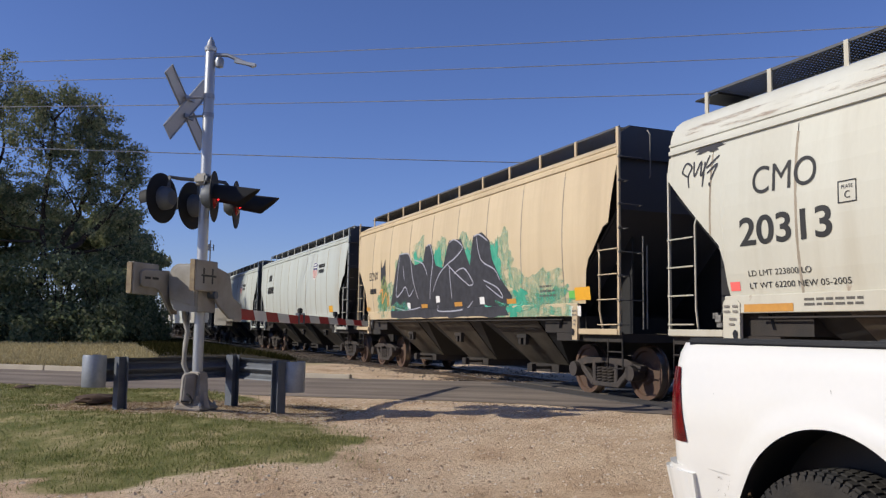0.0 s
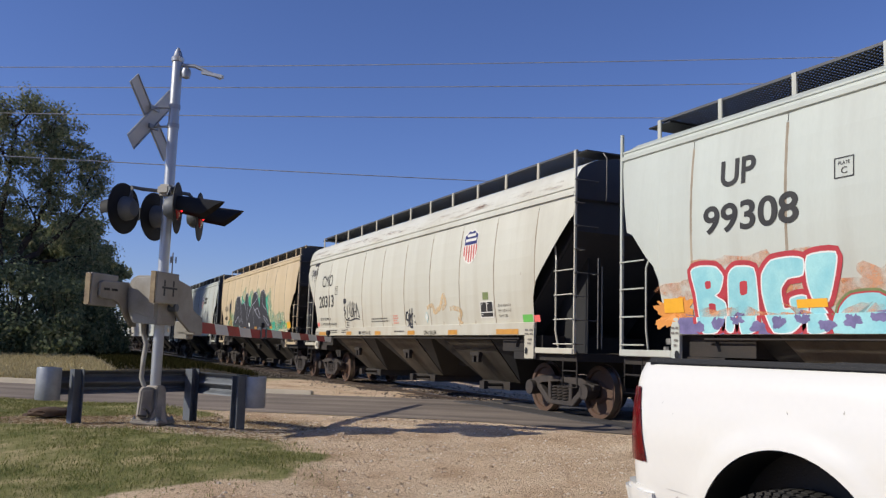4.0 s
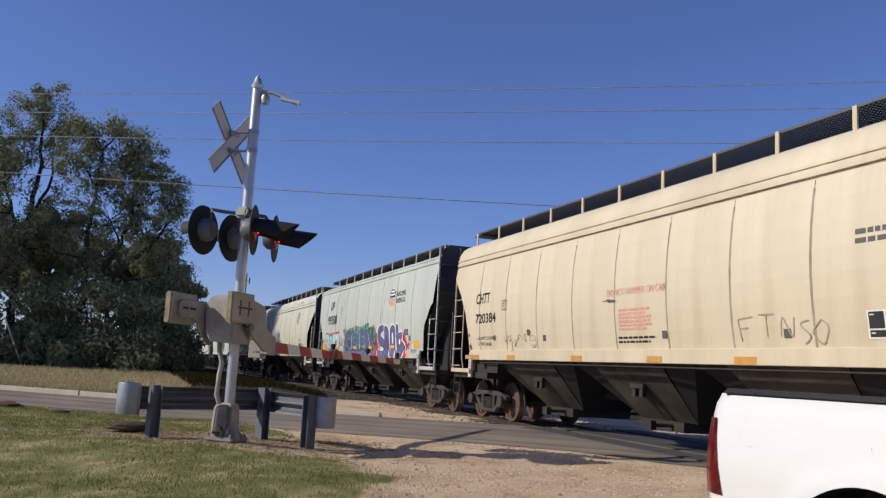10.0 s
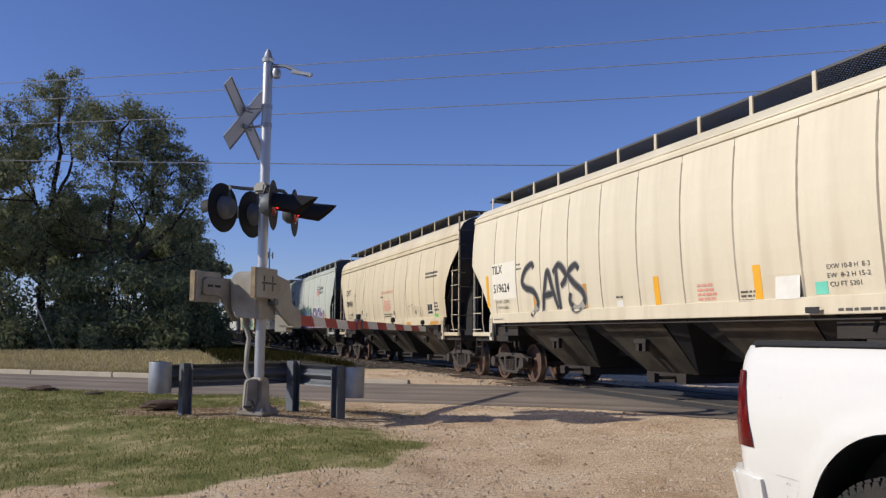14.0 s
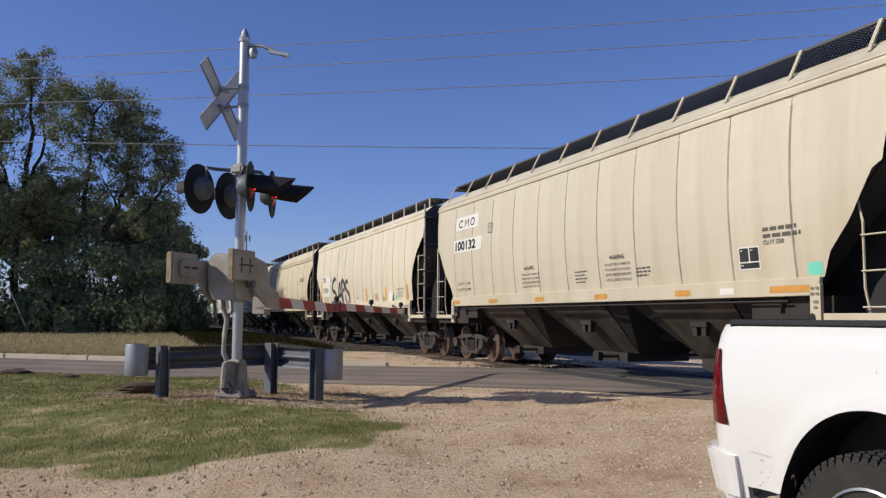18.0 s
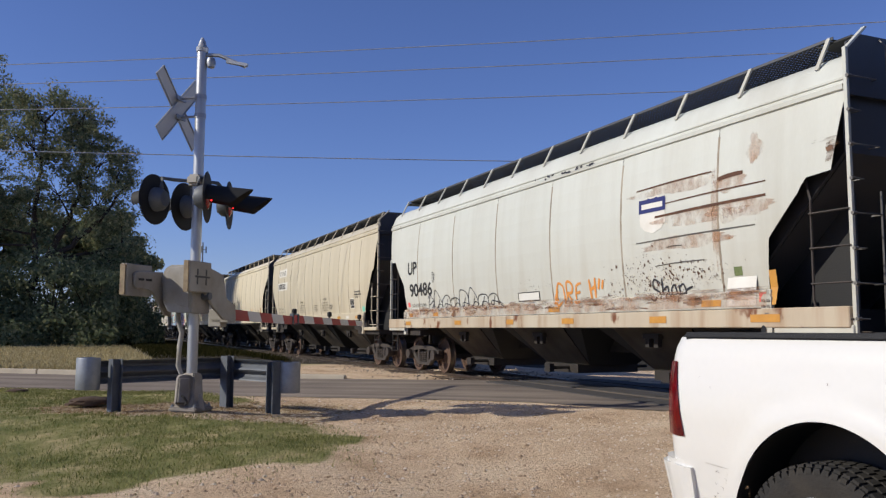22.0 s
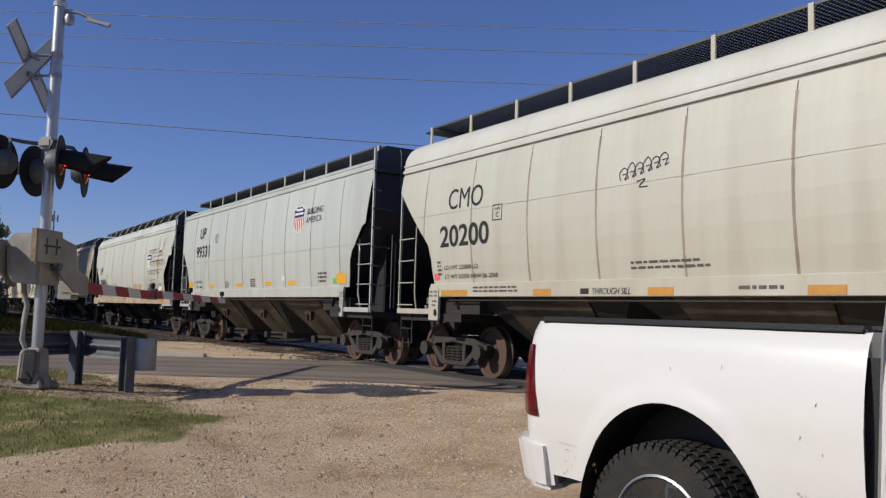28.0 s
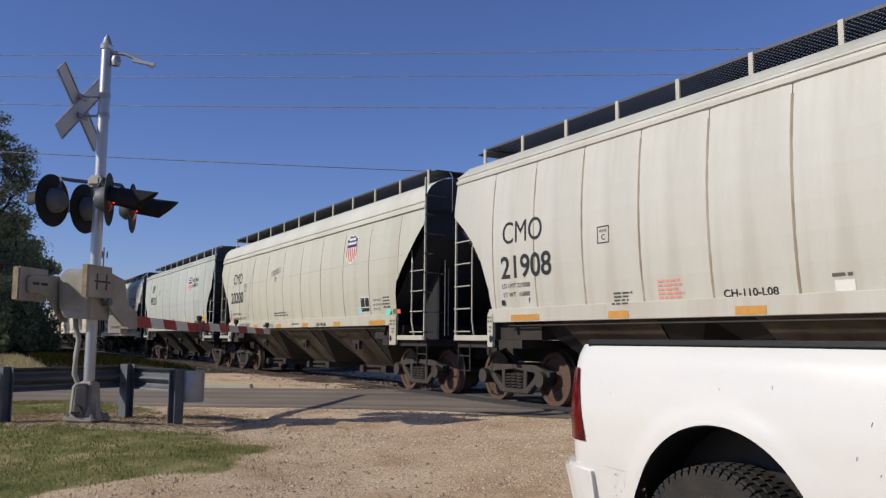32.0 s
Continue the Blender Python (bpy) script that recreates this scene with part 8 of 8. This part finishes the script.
    for x0, x1 in ((-0.73, -0.62), (-0.58, -0.46)):
        box(bm, x0, x1, 0.326, 0.331, 1.635, 1.665)
    part("arm_slot", bm, M["black_plastic"], t)
    for k in range(2):
        bm = bmesh.new()
        box(bm, -0.91 - 0.01 * k, -0.40, 0.37 + 0.042 * k, 0.408 + 0.042 * k, 1.44, 1.84)
        part("counterweight", beveled(bm, 0.008, 1), M["housing"], t, "beige counterweight plate")
    bm = bmesh.new()
    box(bm, -0.94, -0.922, 0.375, 0.445, 1.45, 1.83)
    part("weight_edge", bm, M["worn"], t, "rust-yellowed weight edge")
    bm = bmesh.new()
    box(bm, 0.50, 0.70, -0.215, 0.06, 1.12, 1.17)
    box(bm, 0.50, 0.66, -0.10, 0.10, 1.06, 1.30)
    part("arm_bracket", beveled(bm, 0.01, 1), M["housing"], t)
    # striped gate arm in two lengths, clamped together, its tip hanging a little
    x0, joint, x1 = 0.98, 2.82, 5.84

    def arm_z(x):
        return 1.232 - 0.085 * (x - x0) / (x1 - x0) - (0.022 if x < joint else 0.0) * (x - x0) / (joint - x0)

    bm = bmesh.new()
    box(bm, 0.55, x0 + 0.02, -0.03, 0.03, 1.17, 1.29)
    part("arm_socket", beveled(bm, 0.01, 1), M["housing"], t)
    edges = [x0 + (joint - x0) * k / 5 for k in range(6)] + [joint + (x1 - joint) * k / 8 for k in range(1, 9)]
    for k in range(13):
        a, b = edges[k], edges[k + 1]
        h0, h1 = 0.078 - 0.006 * (a - x0), 0.078 - 0.006 * (b - x0)
        red = k % 2 == 0 if k < 5 else k % 2 == 1
        za, zb = arm_z(a + 1e-4), arm_z(b - 1e-4)
        bm = bmesh.new()
        lean, end = (0.075 if k else 0.0), (0.075 if k < 12 else 0.0)
        v = []
        for y in (-0.02, 0.02):
            v += [bm.verts.new(p) for p in ((a + lean, y, za - h0), (b + end, y, zb - h1), (b, y, zb + h1), (a, y, za + h0))]
        for q in ((0, 1, 2, 3), (4, 7, 6, 5), (0, 4, 5, 1), (1, 5, 6, 2), (2, 6, 7, 3), (3, 7, 4, 0)):
            bm.faces.new([v[i] for i in q])
        part("gate_arm_stripe", bm, M["arm_red"] if red else M["arm_white"], t, "red reflective stripe" if red else "white reflective stripe")
    bm = bmesh.new()
    for x in (joint - 0.02, joint + 0.16):
        box(bm, x, x + 0.05, -0.034, 0.034, arm_z(joint) - 0.09, arm_z(joint) + 0.09)
    part("arm_clamp", beveled(bm, 0.008, 1), M["grey_steel"], t, "grey steel arm clamp")
    for x in (2.9, 4.3, 5.72):
        bm = bmesh.new()
        lathe(bm, [(0.0, 0.0), (0.016, 0.0), (0.016, 0.03), (0.04, 0.035), (0.044, 0.09), (0.034, 0.115), (0.0, 0.12)], pose(x, 0, arm_z(x) + 0.055), 12)
        part("arm_lamp", bm, M["black_paint"], t, "small dark gate lamp", True)


signal()


# ---- guard rail round the signal ----
WPROF = [(0.0, 0.0), (0.012, 0.02), (0.075, 0.055), (0.08, 0.085), (0.015, 0.135), (0.0, 0.155), (0.015, 0.175), (0.08, 0.225), (0.075, 0.255), (0.012, 0.29), (0.0, 0.31)]


def w_beam(bm, p, q, z, flip=1):
    p, q = Vector(p), Vector(q)
    d = (q - p).normalized()
    nrm = Vector((-d.y, d.x)) * flip
    rings = []
    for c in (p, q):
        ring = [bm.verts.new((c.x + nrm.x * u, c.y + nrm.y * u, z + v)) for u, v in WPROF]
        ring += [bm.verts.new((c.x + nrm.x * (u + 0.005), c.y + nrm.y * (u + 0.005), z + v)) for u, v in reversed(WPROF)]
        rings.append(ring)
    n = len(rings[0])
    for k in range(n):
        bm.faces.new((rings[0][k], rings[0][(k + 1) % n], rings[1][(k + 1) % n], rings[1][k]))


def guard_rail():
    t = thing("guard_rail", Matrix(), "short grey steel guard rail round the signal base", "guard rail")
    bm = bmesh.new()
    w_beam(bm, (0.16, 11.98), (2.0, 12.82), 0.40, 1)
    part("rail_beam", bm, M["grey_steel"], t)
    bm = bmesh.new()
    w_beam(bm, (1.98, 12.84), (2.56, 11.62), 0.385, 1)
    part("rail_beam", bm, M["grey_steel"], t)
    for x, y, a in ((0.39, 11.86, 20), (1.96, 12.70, 30), (2.40, 11.50, -60)):
        bm = bmesh.new()
        h = 0.735 if x < 2.2 else 0.69
        for u0, u1, v0, v1 in ((-0.075, 0.075, -0.055, -0.045), (-0.075, 0.075, 0.045, 0.055), (-0.006, 0.006, -0.045, 0.045)):
            box(bm, v0 * 1.2, v1 * 1.2, u0, u1, -0.25, h)
        part("rail_post", bm, M["grey_steel"], t, at=pose(x, y, 0.0, 0, 0, a))
    # rounded end pieces
    for x, y, z0, z1, a0, a1 in ((0.07, 11.93, 0.34, 0.755, 60, 330), (2.62, 11.56, 0.26, 0.68, 150, 420)):
        bm = bmesh.new()
        rows = []
        for k in range(25):
            a = radians(a0 + (a1 - a0) * k / 24)
            rows.append([bm.verts.new((x + r * math.cos(a), y + r * math.sin(a), z)) for r, z in ((0.155, z0), (0.16, z0 + 0.02), (0.16, z1 - 0.02), (0.155, z1), (0.148, z1), (0.148, z0))])
        for p, q in zip(rows, rows[1:]):
            for i in range(6):
                j = (i + 1) % 6
                bm.faces.new((p[i], p[j], q[j], q[i]))
        part("rounded_end", bm, M["galv"], t, "rolled galvanised end piece", True)


guard_rail()


# ---- pickup ----
def pickup():
    ground_z = -0.30
    m = pose(2.97, 3.80, ground_z, 0, 0, -82.7)
    t = thing("pickup_truck", m, "white pickup truck with dirt specks parked on gravel", "pickup truck")
    # local x forwards, y to the far side, z up; near side at y = 0
    W, RAIL = 1.98, 1.40
    AX, AZ, AR = 0.955, 0.415, 0.53

    def half_width(z):
        return float(np.interp(z, [0.45, 0.62, 0.8, 1.0, 1.15, 1.3, 1.36, 1.4], [0.06, 0.03, 0.0, -0.012, 0.0, 0.03, 0.055, 0.09]))

    def side_skin(x0, x1, z_low, z_top, s, cols, arch=True, name="bed_side", tail=False):
        """A pressed side panel, its arch cut out and its lip rolled."""
        bm = bmesh.new()
        zs = [0.45, 0.52, 0.6, 0.7, 0.8, 0.9, 1.0, 1.08, 1.15, 1.22, 1.28, 1.32, 1.35, 1.375, 1.392, 1.4]
        grid = []
        for i in range(cols + 1):
            x = x0 + (x1 - x0) * i / cols
            low = z_low
            if arch and abs(x - AX) < AR:
                low = max(low, AZ + math.sqrt(AR ** 2 - (x - AX) ** 2) * (0.60 / 0.52))
            zz = [low + (z_top - low) * k / 15 for k in range(16)]
            col = []
            for z in zz:
                y = half_width(z)
                if tail:
                    f = max(0, 0.16 - (x - x0)) / 0.16
                    y += 0.075 * f ** 2.2
                flare = 0
                if arch:
                    r = math.hypot(x - AX, (z - AZ) * 0.52 / 0.60)
                    if r < AR + 0.12:
                        flare = -0.016 * ease(AR + 0.12, AR + 0.02, r)
                col.append(bm.verts.new((x, (y + flare) if s < 0 else W - (y + flare), z)))
            grid.append(col)
        for a, b in zip(grid, grid[1:]):
            for k in range(15):
                if (a[k].co - a[k + 1].co).length + (b[k].co - b[k + 1].co).length > 1e-4:
                    bm.faces.new((a[k], b[k], b[k + 1], a[k + 1]))
        return bm

    for s in (-1, 1):
        part("bed_side", side_skin(-0.042, 1.89, 0.56, RAIL, s, 60, tail=True), M["truck_paint"], t, "white pressed bed side with small scratches", True)
    # black filler strips that stand for the shade in the cab gap
    for s in (-1, 1):
        bm = bmesh.new()
        y = 0.05 if s < 0 else W - 0.07
        box(bm, 1.87, 1.93, y, y + 0.02, 0.50, 1.30)
        part("cab_gap_seal", bm, M["black_plastic"], t, "dark filler for the shade between bed and cab")
    # wheel arch liners
    for s in (-1, 1):
        bm = bmesh.new()
        rows = []
        for k in range(25):
            a = math.pi * k / 24
            x, z = AX + (AR - 0.004) * math.cos(a), AZ + (AR - 0.004) * math.sin(a) * (0.60 / 0.52)
            rows.append([bm.verts.new((x, y if s < 0 else W - y, z)) for y in (-0.01, 0.04, 0.33)])
        for a, b in zip(rows, rows[1:]):
            for i in range(2):
                bm.faces.new((a[i], a[i + 1], b[i + 1], b[i]))
        part("wheel_arch_liner", bm, M["black_plastic"], t, "black wheel arch liner", True)
        bm = bmesh.new()
        box(bm, AX - 0.6, AX + 0.6, 0.31 if s < 0 else W - 0.33, 0.33 if s < 0 else W - 0.31, 0.35, 1.2)
        part("inner_wing", bm, M["black_plastic"], t)
    # bed rail cap, floor, front wall, tailgate
    for s in (-1, 1):
        bm = bmesh.new()
        y = 0.12 if s < 0 else W - 0.12
        box(bm, 0.05, 1.87, y - 0.05, y + 0.05, RAIL - 0.012, RAIL + 0.028)
        part("bed_rail_cap", beveled(bm, 0.014, 2), M["black_plastic"], t, "black plastic bed rail cap", True)
    bm = bmesh.new()
    box(bm, 0.05, 1.88, 0.36, W - 0.36, 0.80, 0.84)
    part("bed_floor", bm, M["black_plastic"], t)
    bm = bmesh.new()
    box(bm, 1.84, 1.88, 0.10, W - 0.10, 0.80, RAIL)
    part("bed_front_wall", bm, M["truck_paint"], t)
    bm = bmesh.new()
    box(bm, 0.0, 0.06, 0.16, W - 0.16, 0.74, RAIL - 0.01)
    part("tailgate", beveled(bm, 0.02, 2), M["truck_paint"], t, "white tailgate", True)
    # tail lamps wrap round the corner
    for s in (-1, 1):
        bm = bmesh.new()
        rows = []
        for i in range(9):
            a = i / 8
            zz = [0.872 + (1.268 - 0.872) * k / 8 for k in range(9)]
            col = []
            for z in zz:
                x = -0.05 + 0.165 * a * (1 - 0.45 * ((z - 0.872) / 0.40 - 0.1))
                f = max(0, 0.118 - x) / 0.16
                y = half_width(z) + 0.075 * min(f, 1.0) ** 2.2 - 0.008
                col.append(bm.verts.new((x, y if s < 0 else W - y, z)))
            rows.append(col)
        for a, b in zip(rows, rows[1:]):
            for k in range(8):
                bm.faces.new((a[k], b[k], b[k + 1], a[k + 1]))
        part("tail_lamp", bm, M["tail_red"], t, "dark red tail lamp", True)
    # bumper
    bm = bmesh.new()
    prof = [(0.10, -0.02), (0.0, 0.02), (-0.10, 0.05), (-0.20, 0.15), (-0.25, 0.5), (-0.25, W - 0.5), (-0.20, W - 0.15), (-0.10, W - 0.05), (0.0, W - 0.02), (0.10, W + 0.02), (0.10, W - 0.1), (0.04, W - 0.25), (0.04, 0.25), (0.10, 0.1)]
    prof = [(0.185, -0.008)] + prof[0:10] + [(0.185, W + 0.008), (0.185, W - 0.06)] + prof[10:] + [(0.185, 0.06)]
    slab(bm, prof, pose(0, 0, 0.47), 0.27)
    for v in bm.verts:
        if v.co.z < 0.6:
            v.co.x += 0.05 if v.co.x < 0.15 else 0.02
            v.co.y += 0.03 if v.co.y < 1 else -0.03
    part("rear_bumper", beveled(bm, 0.035, 3), M["truck_paint"], t, "white rear bumper", True)
    bm = bmesh.new()
    slab(bm, [(0.08, 0.12), (-0.05, 0.10), (-0.13, 0.17), (-0.185, 0.45), (-0.185, W - 0.45), (-0.13, W - 0.17), (-0.05, W - 0.10), (0.08, W - 0.12)], pose(0, 0, 0.732), 0.03)
    part("bumper_step", bm, M["black_plastic"], t, "black bumper step pad")
    # wheels
    for x in (AX - 0.055, 4.75):
        for s in (-1, 1):
            y = 0.15 if s < 0 else W - 0.15
            mm = pose(x, y, AZ - 0.0, 90, 0, 0) if s < 0 else pose(x, y, AZ, -90, 0, 0)
            bm = bmesh.new()
            lathe(bm, [(0.25, -0.12), (0.30, -0.14), (0.37, -0.14), (0.40, -0.115), (0.408, -0.07), (0.41, 0.0), (0.408, 0.07), (0.40, 0.115), (0.37, 0.14), (0.30, 0.14), (0.25, 0.12)], Matrix(), 48)
            wheel = part("wheel", bm, M["rubber"], t, "all-terrain tyre on an alloy rim", True, at=mm)
            bm = bmesh.new()
            for k in range(54):
                for j, (z0, z1) in enumerate(((-0.128, -0.075), (-0.062, -0.008), (0.008, 0.062), (0.075, 0.128))):
                    a = math.tau * (k + 0.5 * (j % 2)) / 54
                    c = pose(0.408 * math.cos(a), 0.408 * math.sin(a), 0, 0, 0, math.degrees(a))
                    box(bm, -0.01, 0.008 if 0 < j < 3 else 0.004, -0.017, 0.017, z0, z1, c)
                    if j in (0, 3):
                        c2 = pose(0.392 * math.cos(a), 0.392 * math.sin(a), 0.13 if j else -0.13, 0, 0, math.degrees(a))
                        box(bm, -0.026, 0.004, -0.015, 0.015, -0.006, 0.010, c2)
            part("tread", bm, M["rubber"], wheel)
            bm = bmesh.new()
            lathe(bm, [(0.255, 0.10), (0.262, 0.13), (0.25, 0.135), (0.235, 0.10), (0.225, -0.1)], Matrix(), 40)
            for k in range(5):
                a = math.tau * k / 5
                c = pose(0, 0, 0.085, 0, 0, math.degrees(a))
                slab(bm, [(0.05, -0.045), (0.24, -0.03), (0.24, 0.03), (0.05, 0.045)], c, 0.035)
            lathe(bm, [(0.0, 0.13), (0.04, 0.128), (0.075, 0.11), (0.08, 0.07)], Matrix(), 20)
            part("rim", bm, M["alloy"], wheel, "silver five-spoke alloy rim", True)
    # cab
    bm = bmesh.new()
    out = [(0.0, 0.50), (2.25, 0.50), (2.25, 1.22), (1.75, 1.30), (1.10, 1.92), (0.07, 1.95), (0.03, 1.36)]
    cab = []
    rings = []
    for y, shrink in ((0.02, 0.0), (0.0, 0.0), (W, 0.0), (W - 0.02, 0.0)):
        ring = []
        for x, z in out:
            lean = 0.12 * ease(1.38, 1.95, z)
            yy = y + (lean if y < 1 else -lean)
            ring.append(bm.verts.new((1.912 + x + 0.02 * (x < 0.1) * (1 - abs(z - 0.9)), yy, z)))
        rings.append(ring)
    n = len(out)
    for a, b in zip(rings, rings[1:]):
        for k in range(n):
            bm.faces.new((a[k], a[(k + 1) % n], b[(k + 1) % n], b[k]))
    bm.faces.new(rings[0][::-1])
    bm.faces.new(rings[-1])
    part("cab", beveled(bm, 0.014, 3), M["truck_paint"], t, "white crew cab", True)
    for s in (-1, 1):
        bm = bmesh.new()
        o = [(2.35, 1.34), (3.5, 1.32), (3.13, 1.80), (2.4, 1.84)]
        slab(bm, o, Matrix(((1, 0, 0, 0), (0, 0.38 if s < 0 else -0.38, 1 if s < 0 else -1, -0.505 - 0.02 if s < 0 else W + 0.505 + 0.02), (0, 1, 0, 0), (0, 0, 0, 1))), 0.01)
        part("side_window", bm, M["glass"], t, "dark side window")
        for x in (2.06, 3.12):
            bm = bmesh.new()
            box(bm, x, x + 0.006, -0.004 if s < 0 else W - 0.012, 0.012 if s < 0 else W + 0.004, 0.56, 1.32)
            part("door_gap", bm, M["black_plastic"], t)
    bm = bmesh.new()
    slab(bm, [(0.25, 0), (W - 0.25, 0), (W - 0.36, 0.5), (0.36, 0.5)], Matrix(((0, -0.22, 0, 2.22), (1, 0, 0, 0), (0, 0.9, 0.2, 1.40), (0, 0, 0, 1))), 0.01)
    part("rear_window", bm, M["glass"], t, "dark rear window")
    bm = bmesh.new()
    slab(bm, [(4.22, 0.5), (5.55, 0.5), (5.6, 0.8), (5.53, 1.1), (5.2, 1.17), (4.22, 1.24)], Matrix(((1, 0, 0, 0), (0, 0, 1, 0.03), (0, 1, 0, 0), (0, 0, 0, 1))), W - 0.06)
    part("bonnet", beveled(bm, 0.05, 3), M["truck_paint"], t, "white bonnet and wings", True)
    bm = bmesh.new()
    box(bm, 0.2, 5.3, 0.35, W - 0.35, 0.38, 0.56)
    part("chassis", bm, M["black_plastic"], t)
    bm = bmesh.new()
    v = [bm.verts.new((x, half_width(z) - 0.0025, z)) for x, z in ((0.25, 0.748), (0.48, 0.728), (0.48, 0.731), (0.25, 0.751))]
    bm.faces.new(v)
    part("panel_crease", bm, M["sign_back"], t)
    dirty = mist("mud_spatter", lin(120, 96, 74), 26, (1, 1, 1), 0.58, 0.68)
    for x0, x1, z0, z1 in ((0.27, 0.52, 0.575, 0.72), (0.27, 0.5, 0.57, 0.66), (1.58, 1.86, 0.575, 0.72)):
        bm = bmesh.new()
        bm.faces.new([bm.verts.new((x, half_width(z) - 0.0035, z)) for x, z in ((x0, z0), (x1, z0), (x1, z1), (x0, z1))])
        part("mud_spatter", bm, dirty, t)
    # specks and scratches on the bed side
    rng = random.Random(3)
    for k in range(15):
        x, z = rng.uniform(0.2, 1.85), rng.uniform(0.62, 1.3)
        if math.hypot(x - AX, (z - AZ) * 0.87) < AR + 0.14:
            continue
        bm = bmesh.new()
        y, w, h = half_width(z) - 0.003, rng.uniform(0.001, 0.0025), rng.uniform(0.004, 0.02)
        y2 = half_width(z + h) - 0.003
        if math.hypot(x - AX, z - AZ) < AR + 0.14:
            y, y2 = y - 0.016, y2 - 0.016
        d = rng.uniform(-0.006, 0.006)
        bm.faces.new([bm.verts.new(p) for p in ((x, y, z), (x + w, y, z), (x + w + d, y2, z + h), (x + d, y2, z + h))])
        part("dirt_speck", bm, M["wheel_face"] if k % 3 else M["grey_steel"], t)


pickup()
dirt_heap(-2.0, 17.2, 0.2, 1)
dirt_heap(-1.0, 15.7, 0.13, 2)
dirt_heap(0.1, 13.0, 0.2, 3)

# ---- motion ----
def motions():
    for car, _ in TRAIN.values():
        start = car.matrix_basis.translation.copy()
        walk(car, [(t, pose(start.x, start.y + RUN[k], start.z)) for k, t in enumerate([4.0 * k for k in range(9)])])
    steps = int(math.degrees(RUN[-1] / 0.457) / 76) + 1
    for w, y in WHEELSETS:
        walk(w, [(32.0 * k / steps, pose(0, y, 0.457, -math.degrees(run_at(32.0 * k / steps) / 0.457))) for k in range(steps + 1)])


motions()
